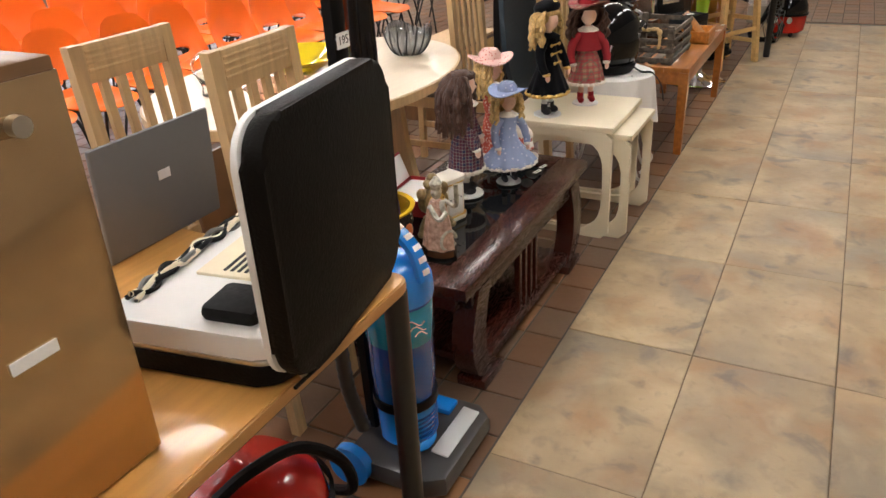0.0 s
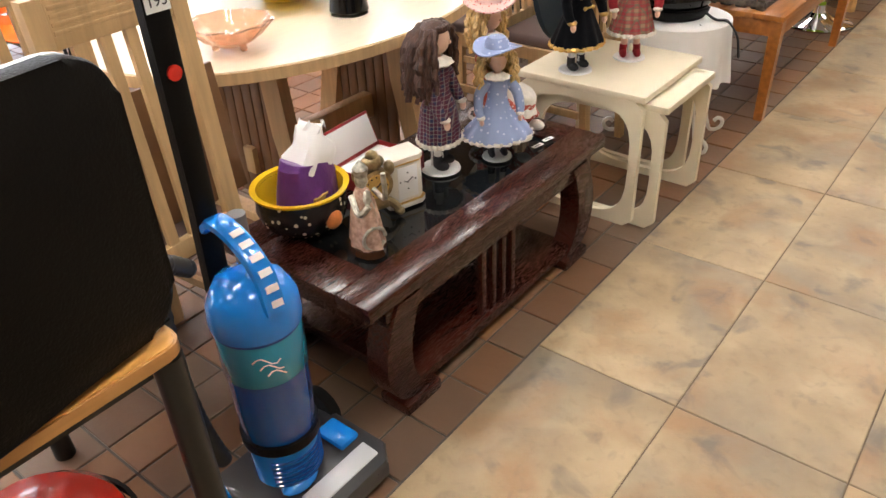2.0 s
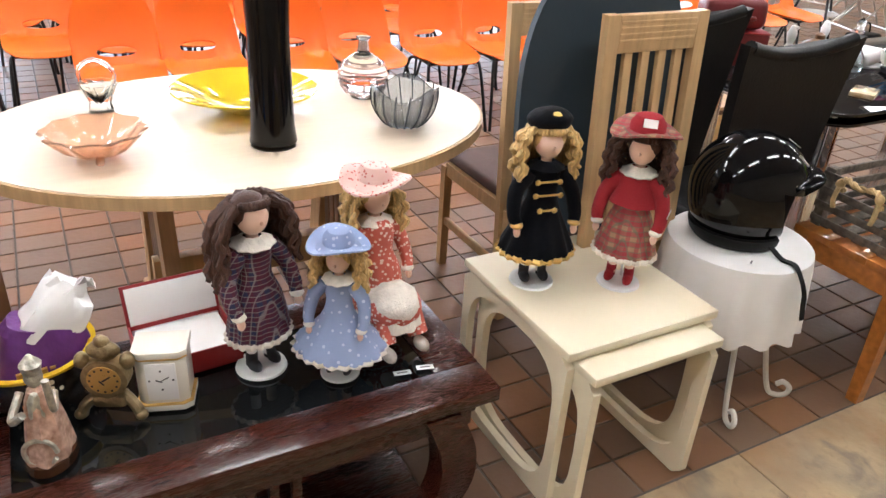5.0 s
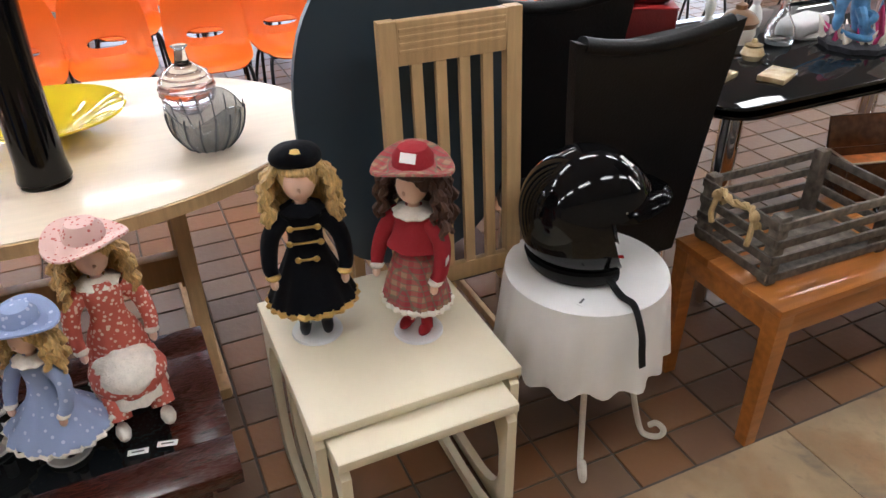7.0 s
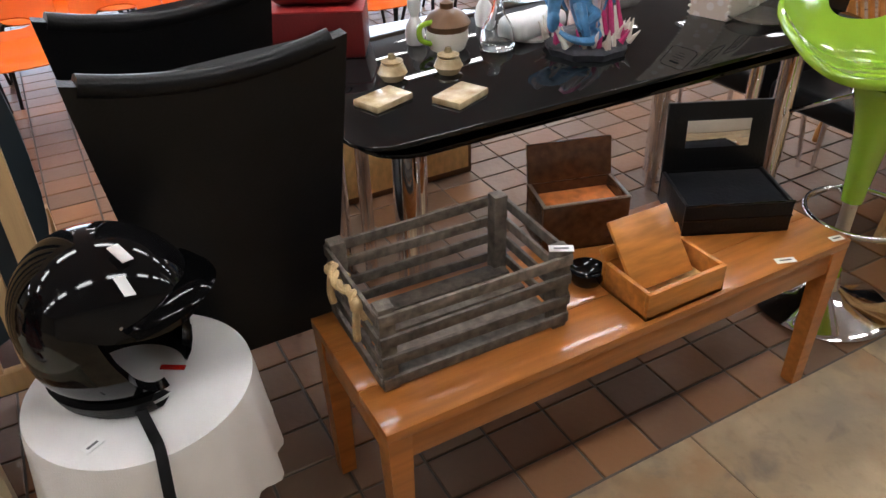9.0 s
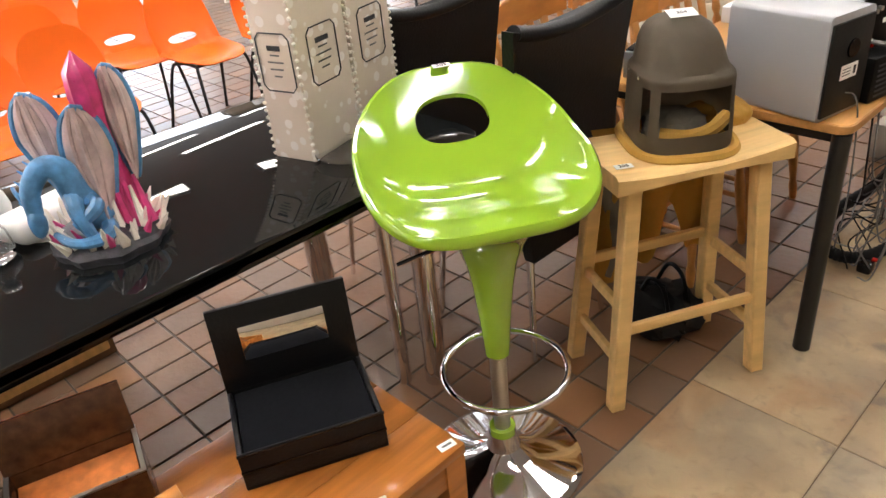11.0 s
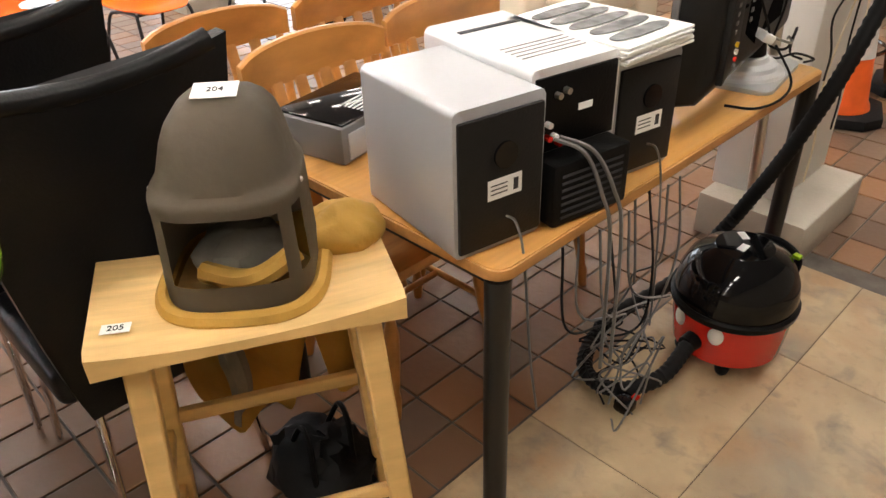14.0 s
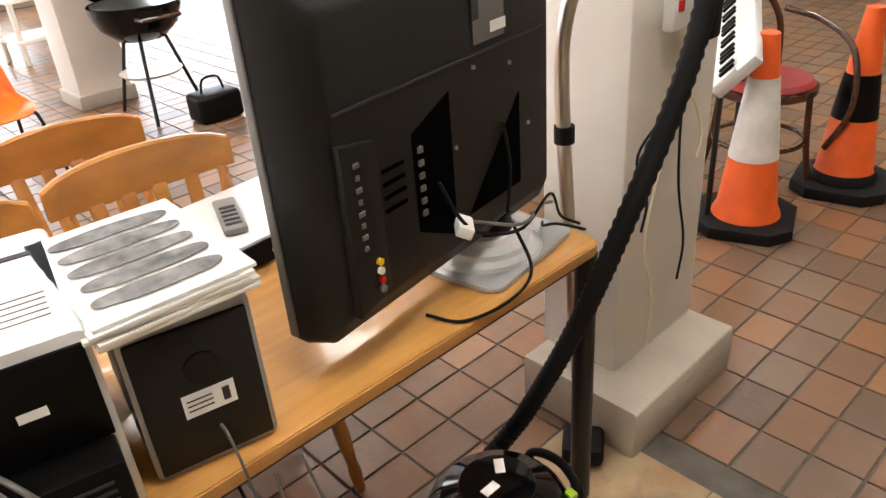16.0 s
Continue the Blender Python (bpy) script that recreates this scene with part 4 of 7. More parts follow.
prism(b, rounded(0.415, 0.385, 0.06, n=8, cy=0.21), "x", -0.019, -0.0165, 0)
part("lining", b, GREYCLOTH, lid)
for y in (-0.15, 0.0, 0.15):
    b = B()
    cyl(b, (0.018, y - 0.03, 0.012), (0.018, y + 0.03, 0.012), 0.006, seg=10)
    box(b, (0.012, y, 0.018), (0.012, 0.05, 0.014), 0.002)
    part("hinge", b, STEEL, t)
b = B()
tube(b, curve_pts([(0.02, -0.21, 0.012), (0.03, -0.1, 0.008), (0.024, 0.05, 0.008), (0.02, 0.2, 0.014)], 6), 0.0035, 7)
part("strap", b, RUBBER, t)

t = thing("hifi_cabinet", "brown cabinet with glossy smoked door on the table", "cabinet", -0.29, 3.06, 0.735)
b = B()
box(b, (0, 0, 0.275), (0.4, 0.66, 0.55), 0.004)
part("body", b, BROWNPANEL, t)
b = B()
box(b, (0.204, 0, 0.27), (0.006, 0.655, 0.53), 0.002)
part("door", b, SMOKEDOOR, t, "glossy smoked brown door")
b = B()
cyl(b, (0.207, 0.26, 0.49), (0.222, 0.26, 0.49), 0.012)
part("knob", b, STEEL, t)
b = B()
box(b, (0.2085, 0.2, 0.235), (0.002, 0.06, 0.016))
part("label", b, PAPER, t)

t = thing("laptop", "grey laptop standing half open on the table", "laptop", -0.6, 3.92, 0.735)
b = B()
box(b, (0, 0, 0.13), (0.012, 0.33, 0.255), 0.005, rot=spin(0, 4, 0))
lid = part("lid", b, GREYSHELL, t)
b = B()
box(b, (0.0085, 0.01, 0.15), (0.002, 0.034, 0.022), 0.0008, rot=spin(0, 4, 0))
part("badge", b, SILVERTOP, lid)
b = B()
box(b, (-0.08, 0, 0.011), (0.15, 0.33, 0.02), 0.004)
part("base", b, GREYPLASTIC, t)

# ---- red canister vacuum under the first table ----
t = thing("canister_vacuum", "red canister vacuum cleaner under the table", "vacuum", -0.31, 3.73)
b = B()
lathe(b, [(0.001, 0.05), (0.15, 0.05), (0.17, 0.08), (0.168, 0.2), (0.15, 0.27), (0.1, 0.32), (0.001, 0.335)], 32)
part("body", b, RED, t)
b = B()
lathe(b, [(0.172, 0.2), (0.178, 0.205), (0.178, 0.225), (0.168, 0.23)], 32, cap=False)
part("band", b, BLACKPLASTIC, t)
for a in (40, 140, 220, 320):
    b = B()
    ball(b, (0.13 * math.cos(radians(a)), 0.13 * math.sin(radians(a)), 0.03), (0.03, 0.03, 0.03), 10)
    part("castor", b, RUBBER, t)
b = B()
tube(b, curve_pts([(0.0, -0.1, 0.31), (0.06, -0.05, 0.37), (0.1, 0.06, 0.36), (0.13, 0.16, 0.25), (0.1, 0.22, 0.1), (0.0, 0.24, 0.04)], 6), 0.014, 8)
part("hose", b, RUBBER, t)

# ---- upright vacuum ----
t = thing("upright_vacuum", "blue and grey upright vacuum cleaner with clear dust bin", "vacuum", -0.2, 4.215)
b = B()
prism(b, [(-0.12, -0.12), (-0.05, -0.15), (0.13, -0.15), (0.175, -0.12), (0.175, 0.15), (0.13, 0.19), (-0.05, 0.19), (-0.12, 0.15)], "z", 0.012, 0.075, 0.014)
base = part("floor_head", b, HEADGREY, t, "dark grey floor head")
b = B()
box(b, (0.12, 0.05, 0.078), (0.05, 0.2, 0.008), 0.003, rot=spin(0, 6, 0))
part("name_strip", b, SILVERTOP, base)
b = B()
ball(b, (0.06, -0.02, 0.085), (0.03, 0.05, 0.018), 12)
part("pedal", b, BLUE, base)
b = B()
box(b, (0.03, 0.13, 0.085), (0.09, 0.06, 0.02), 0.008)
part("bumper", b, BLUE, base)
for s in (-0.14, 0.17):
    b = B()
    cyl(b, (-0.09, s, 0.055), (-0.09, s + (-0.03 if s < 0 else 0.03), 0.055), 0.06, seg=24)
    part("wheel", b, BLUE if s < 0 else RUBBER, t)
b = B()
lathe(b, [(0.001, 0.07), (0.06, 0.07), (0.085, 0.09), (0.09, 0.2), (0.001, 0.2)], 32, sx=0.9, sy=0.9)
part("motor_housing", b, BLUE, t)
for i in range(6):
    b = B()
    tube(b, [(0.0806 * math.cos(a) + 0.0, 0.0806 * math.sin(a), 0.1 + i * 0.014) for a in (radians(-60 + 12 * k) for k in range(11))], 0.003, 6)
    part("vent_slot", b, BLUECLEAR, t)
b = B()
lathe(b, [(0.001, 0.2), (0.097, 0.2), (0.097, 0.225), (0.001, 0.225)], 32, sx=0.9, sy=0.9)
part("bin_ring", b, BLACKPLASTIC, t)
b = B()
lathe(b, [(0.001, 0.225), (0.088, 0.225), (0.094, 0.3), (0.096, 0.52), (0.001, 0.52)], 40, sx=0.9, sy=0.9)
part("dust_bin", b, BLUECLEAR, t, "translucent blue dust bin")
b = B()
lathe(b, [(0.0962, 0.4), (0.0978, 0.402), (0.0985, 0.5), (0.097, 0.505)], 40, cap=False, sx=0.9, sy=0.9)
part("bin_label", b, TEALBAND, t)
for i in range(3):
    b = B()
    tube(b, [(0.0893 * math.cos(a), 0.0893 * math.sin(a), 0.47 - i * 0.018 + 0.01 * math.sin(k)) for k, a in enumerate(radians(-50 + i * 8 + 6 * k) for k in range(7 - i))], 0.0016, 5)
    part("label_mark", b, PAPER, t)
b = B()
lathe(b, [(0.001, 0.515), (0.103, 0.515), (0.106, 0.535), (0.1, 0.575), (0.075, 0.612), (0.03, 0.628), (0.001, 0.63)], 40, sx=0.9, sy=0.9)
part("cap", b, BLUE, t, "glossy blue domed cap")
b = B()
hp = curve_pts([(0.085, -0.01, 0.575), (0.06, -0.005, 0.65), (0.0, 0.0, 0.7), (-0.06, 0.0, 0.72), (-0.09, 0.0, 0.7)], 8)
loops = []
for i, p in enumerate(hp):
    d = (hp[min(i + 1, len(hp) - 1)] - hp[max(i - 1, 0)]).normalized()
    n_ = Vector((0, 1, 0)).cross(d)
    loops.append([p + Vector((0, 1, 0)) * a * 0.022 + n_ * c * 0.011 for a, c in ((-1, -0.6), (-0.7, -1), (0.7, -1), (1, -0.6), (1, 0.6), (0.7, 1), (-0.7, 1), (-1, 0.6))])
rings(b, loops)
hd = part("carry_handle", b, BLUE, t)
for i in range(6):
    p, q = hp[2 + i * 3], hp[3 + i * 3]
    d = (q - p).normalized()
    b = B()
    box(b, p + Vector((0, 1, 0)).cross(d) * 0.0125, (0.014, 0.026, 0.002), rot=d.to_track_quat("X", "Z").to_matrix())
    part("letter_mark", b, PAPER, hd)
b = B()
loops = [[(x + a * 0.017, c * 0.024, z) for a, c in ((-1, -0.7), (-0.7, -1), (0.7, -1), (1, -0.7), (1, 0.7), (0.7, 1), (-0.7, 1), (-1, 0.7))] for x, z in ((-0.105, 0.06), (-0.115, 0.5), (-0.1, 0.75), (-0.098, 1.0), (-0.1, 1.26))]
rings(b, loops)
stalk = part("handle_stalk", b, BLACKPLASTIC, t, "tall black handle")
b = B()
cyl(b, (-0.084, 0, 1.01), (-0.077, 0, 1.01), 0.014, seg=18)
part("button", b, RED, stalk)
b = B()
box(b, (-0.081, 0, 1.13), (0.002, 0.046, 0.034))
tg = part("lot_sticker", b, PAPER, stalk)
words("number", "195", 0.026, stalk, pose(-0.0795, 0, 1.13, 90, 0, 90))
b = B()
hp = curve_pts([(-0.11, -0.05, 0.62), (-0.1, -0.12, 0.66), (-0.08, -0.15, 0.5), (-0.08, -0.14, 0.3), (-0.06, -0.12, 0.16)], 14)
tube(b, hp, 0.017, 10, radii=[0.0175 + 0.0025 * (i % 2) for i in range(len(hp))])
part("hose", b, HOSEGREY, t, "dark grey ribbed hose")
b = B()
cyl(b, (-0.1, 0.07, 0.45), (-0.1, 0.07, 0.69), 0.02, seg=14)
part("crevice_tool", b, GREYPLASTIC, t)

# ---- on the oval table ----
ZT = 0.7425
b = B()
lathe(b, [(0.001, 0), (0.064, 0), (0.066, 0.012)], 40)
c_ = B()
lathe(c_, [(0.066, 0.012), (0.06, 0.06), (0.056, 0.3), (0.062, 0.46), (0.064, 0.5), (0.058, 0.5), (0.05, 0.3), (0.001, 0.05)], 40)
t = thing("tall_vase", "tall black glass vase with clear foot", "vase", -0.965, 5.31, ZT)
part("foot", b, CLEAR, t)
part("body", c_, BLACKGLOSS, t)


def bowl(name, prof, material, label, x, y, wave=0.0, waves=8, feet=0, turn=0):
    b = B()
    inner = [(max(0.001, r - 0.005), z + 0.004) for r, z in reversed(prof)]
    lathe(b, prof + inner, 64, wave=wave, waves=waves)
    for i in range(feet):
        a = 2 * math.pi * i / feet
        ball(b, (0.05 * math.cos(a), 0.05 * math.sin(a), 0.008), (0.012, 0.012, 0.012), 8)
    return single(name, [(b, material)], label, "bowl", x, y, ZT, turn)


bowl("glass_bowl", [(0.001, 0.014), (0.05, 0.014), (0.085, 0.035), (0.11, 0.06), (0.128, 0.078)], PEACHGLASS, "ribbed peach glass bowl on small feet", -1.01, 4.86, 0.05, 10, 3)
bowl("yellow_bowl", [(0.001, 0.001), (0.07, 0.001), (0.12, 0.025), (0.18, 0.055), (0.225, 0.07)], YELLOWGLASS, "wide shallow yellow glass bowl", -1.29, 5.32)
b = B()
prof = [(0.03, 0.002), (0.06, 0.006), (0.09, 0.045), (0.102, 0.085), (0.104, 0.115)]
loops = [[(r * math.cos(a), r * math.sin(a), z + (0.018 * math.sin(3 * a) if z > 0.1 else 0)) for a in (2 * math.pi * j / 48 for j in range(48))] for r, z in prof + [(r - 0.004, z) for r, z in reversed(prof)]]
rings(b, loops)
c_ = B()
for k in range(16):
    a = 2 * math.pi * k / 16
    tube(c_, curve_pts([(r * 1.01 * math.cos(a + z), r * 1.01 * math.sin(a + z), z) for r, z in prof], 4), 0.0022, 5)
single("striped_glass_bowl", [(b, SMOKE), (c_, INK)], "clear glass bowl with dark stripes", "bowl", -1.0, 5.73, ZT)
b = B()
lathe(b, [(0.001, 0), (0.04, 0), (0.08, 0.04), (0.085, 0.08), (0.06, 0.125), (0.022, 0.15), (0.016, 0.19), (0.026, 0.2)], 40)
c_ = B()
for k in range(6):
    lathe(c_, [(0.05 + 0.034 * math.sin(0.5 + k * 0.4), 0.02 + k * 0.018), (0.052 + 0.034 * math.sin(0.5 + k * 0.4), 0.024 + k * 0.018), (0.05 + 0.034 * math.sin(0.5 + k * 0.4), 0.028 + k * 0.018)], 40, cap=False)
single("decanter", [(b, CLEAR), (c_, PINKGLASS)], "round clear glass decanter with pink swirls", "decanter", -1.3, 5.72, ZT)
b = B()
lathe(b, [(0.001, 0), (0.035, 0), (0.03, 0.03), (0.045, 0.07), (0.055, 0.09), (0.05, 0.09), (0.04, 0.07), (0.001, 0.03)], 24, wave=0.06, waves=8)
tube(b, curve_pts([(-0.05, 0, 0.085), (-0.05, 0, 0.13), (0, 0, 0.16), (0.05, 0, 0.13), (0.05, 0, 0.085)], 6), 0.006, 8)
single("glass_basket", [(b, CLEAR)], "small clear glass basket with looped handle", "basket", -1.39, 4.91, ZT, 60)

# ---- on the coffee table ----
ZC = 0.4055
t = thing("painted_pot", "black painted pot with yellow glazed inside", "pot", -0.53, 4.64, ZC)
b = B()
lathe(b, [(0.001, 0), (0.075, 0), (0.11, 0.03), (0.122, 0.065), (0.118, 0.1), (0.112, 0.112)], 48, cap=False)
part("body", b, POTBLACK, t)
b = B()
lathe(b, [(0.112, 0.112), (0.128, 0.117), (0.13, 0.124), (0.114, 0.122), (0.108, 0.08), (0.08, 0.02), (0.001, 0.012)], 48, cap=False)
part("glaze", b, YELLOWGLAZE, t, "yellow glazed rim and inside")
b = B()
ball(b, (0.117, 0.0, 0.055), (0.012, 0.028, 0.026), 12)
part("painted_face", b, ORANGEDAB, t)
def bag_ring(z, w, d, lean, rough_):
    """One level of the bag: a flattened, crumpled outline."""
    out = []
    for j in range(36):
        a = 2 * math.pi * j / 36
        p = Vector((d * math.copysign(abs(math.cos(a)) ** 0.6, math.cos(a)) - 0.1 * z, w * math.copysign(abs(math.sin(a)) ** 0.6, math.sin(a)) + lean * z, z))
        out.append(p + Vector(noise.noise_vector(p * 22)) * rough_)
    return out


b = B()
rings(b, [bag_ring(z, w, d, 0.25, r_) for z, w, d, r_ in ((0.0, 0.055, 0.04, 0.004), (0.01, 0.078, 0.055, 0.008), (0.05, 0.088, 0.06, 0.014), (0.09, 0.085, 0.058, 0.014), (0.13, 0.078, 0.05, 0.012), (0.152, 0.07, 0.045, 0.01))])
for v in b.verts:
    if v.co.z > 0.1:
        v.co.z += 0.35 * (v.co.y - 0.03) * -1
c_ = B()
tops_ = bag_ring(0.235, 0.036, 0.012, 0.5, 0.03)
for j, p in enumerate(tops_):
    p.z += 0.03 * noise.noise(Vector((j * 0.9, 3.1, 0))) - 0.35 * (p.y - 0.07)
rings(c_, [bag_ring(0.1, 0.068, 0.04, 0.25, 0.01), bag_ring(0.15, 0.078, 0.044, 0.3, 0.024), bag_ring(0.17, 0.072, 0.04, 0.35, 0.026), bag_ring(0.195, 0.062, 0.034, 0.4, 0.028), bag_ring(0.22, 0.05, 0.026, 0.45, 0.03), tops_])
d_ = B()
for i in range(6):
    box(d_, (0.066 - 0.004 * i, -0.04 + i * 0.016, 0.085 - 0.003 * i), (0.006, 0.011, 0.013 + 0.007 * (i == 0)), rot=spin(0, 10, 0))
t = thing("paper_bag", "crumpled purple paper bag with white tissue", "bag", -0.52, 4.645, ZC + 0.02, 10)
part("bag", b, PURPLE, t)
part("tissue", c_, PAPER, t, "torn white tissue paper")
part("print", d_, GOLD, t, "gold printed lettering")
b = B()
lathe(b, [(0.001, 0), (0.062, 0), (0.06, 0.02), (0.001, 0.022)], 28, sy=0.75)
c_ = B()
lathe(c_, [(0.056, 0.02), (0.045, 0.09), (0.034, 0.14), (0.02, 0.17), (0.001, 0.175)], 24, wave=0.08, waves=7, sy=0.75)
d_ = B()
ball(d_, (0.02, 0.0, 0.1), (0.018, 0.02, 0.075), 12, 0.006)
ball(d_, (0.0, 0, 0.195), (0.017, 0.017, 0.022), 12)
lathe(d_, [(0.016, 0.205), (0.02, 0.225), (0.004, 0.245)], 12)
tube(d_, curve_pts([(0.0, -0.03, 0.16), (0.045, -0.035, 0.13), (0.055, -0.01, 0.15)], 5), 0.008, 7)
tube(d_, curve_pts([(0.0, 0.03, 0.16), (0.04, 0.04, 0.15), (0.045, 0.038, 0.22)], 5), 0.007, 7)
torus = curve_pts([(0.045, 0.03 * math.cos(a), 0.05 + 0.03 * math.sin(a)) for a in (2 * math.pi * i / 12 for i in range(12))], 2)
tube(d_, torus, 0.005, 6)
single("figurine", [(b, DARKWOOD), (c_, TERRA), (d_, SILVERFIG)], "robed figurine in terracotta and silver on a base", "figurine", -0.312, 4.652, ZC, -20)
t = thing("mantel_clock", "ornate antique brass mantel clock", "clock", -0.392, 4.775, ZC, -25)
b = B()
for s in (-1, 1):
    tube(b, curve_pts([(0.012, s * 0.06, 0.01), (0.01, s * 0.052, 0.03), (0.0, s * 0.03, 0.05), (0.0, 0, 0.07)], 5), 0.012, 8)
    ball(b, (0.014, s * 0.062, 0.012), (0.014, 0.014, 0.012), 10)
box(b, (0, 0, 0.045), (0.04, 0.07, 0.03), 0.01)
part("base", b, BRASS, t)
b = B()
cyl(b, (-0.02, 0, 0.105), (0.02, 0, 0.105), 0.046, seg=28)
ball(b, (0, 0, 0.165), (0.018, 0.035, 0.022), 12, 0.006)
ball(b, (0, 0, 0.185), (0.014, 0.018, 0.016), 10, 0.004)
for s in (-1, 1):
    ball(b, (0, s * 0.045, 0.14), (0.014, 0.016, 0.02), 10, 0.004)
part("case", b, BRASS, t)
b = B()
cyl(b, (0.02, 0, 0.105), (0.0225, 0, 0.105), 0.034, seg=28)
face = part("dial", b, GOLD, t)
for a in range(0, 360, 30):
    b = B()
    box(b, (0.0232, 0.028 * math.cos(radians(a)), 0.105 + 0.028 * math.sin(radians(a))), (0.001, 0.004, 0.004))
    part("mark", b, INK, face)
b = B()
box(b, (0.0236, 0.006, 0.11), (0.001, 0.022, 0.003), rot=spin(35))
box(b, (0.0236, -0.004, 0.1), (0.001, 0.014, 0.003), rot=spin(-50))
part("clock_hand", b, INK, face)
t = thing("carriage_clock", "cream enamel carriage clock with gilt trim", "clock", -0.402, 4.887, ZC, -18)
octo = [(-0.035, -0.052), (0.03, -0.052), (0.042, -0.036), (0.042, 0.036), (0.03, 0.052), (-0.035, 0.052)]
for nm, k, z0, z1, m_ in (("base", 1.12, 0.0, 0.014, CREAMSTONE), ("base_trim", 1.13, 0.014, 0.018, GOLD), ("case", 1.0, 0.018, 0.13, CREAMSTONE), ("top_trim", 1.06, 0.13, 0.135, GOLD), ("top", 1.08, 0.135, 0.15, CREAMSTONE)):
    b = B()
    prism(b, [(x * k, y * k) for x, y in octo], "z", z0, z1, 0.001)
    part(nm, b, m_, t)
b = B()
box(b, (0.043, 0, 0.075), (0.002, 0.062, 0.095), 0.0008)
face = part("dial", b, PAPER, t)
b = B()
box(b, (0.0445, 0.008, 0.083), (0.001, 0.018, 0.002), rot=spin(30))
box(b, (0.0445, -0.005, 0.078), (0.001, 0.014, 0.0025), rot=spin(-25))
part("clock_hand", b, INK, face)
for a in range(0, 360, 90):
    b = B()
    box(b, (0.0445, 0.024 * math.cos(radians(a)), 0.08 + 0.024 * math.sin(radians(a))), (0.001, 0.004, 0.004))
    part("mark", b, INK, face)
t = thing("gift_box", "open red card box lined with white paper", "box", -0.545, 4.955, ZC, 4)
b = B()
for c, s in (((0, 0, 0.004), (0.17, 0.22, 0.006)), ((-0.083, 0, 0.03), (0.004, 0.22, 0.055)), ((0.083, 0, 0.03), (0.004, 0.22, 0.055)), ((0, -0.108, 0.03), (0.17, 0.004, 0.055)), ((0, 0.108, 0.03), (0.17, 0.004, 0.055))):
    box(b, c, s, 0.001)
part("tray", b, BOXRED, t)
b = B()
box(b, (-0.1, 0, 0.075), (0.006, 0.22, 0.15), 0.001, rot=spin(0, -22, 0))
part("lid", b, BOXRED, t)
b = B()
box(b, (-0.094, 0, 0.075), (0.003, 0.205, 0.14), 0.001, rot=spin(0, -22, 0))
box(b, (0, 0, 0.03), (0.15, 0.2, 0.04), 0.006)
part("lining", b, PAPER, t)
for x, y, a in ((-0.27, 5.393, 80), (-0.268, 5.452, 76)):
    price_tag(x, y, ZC, a, w=0.042, h=0.016)


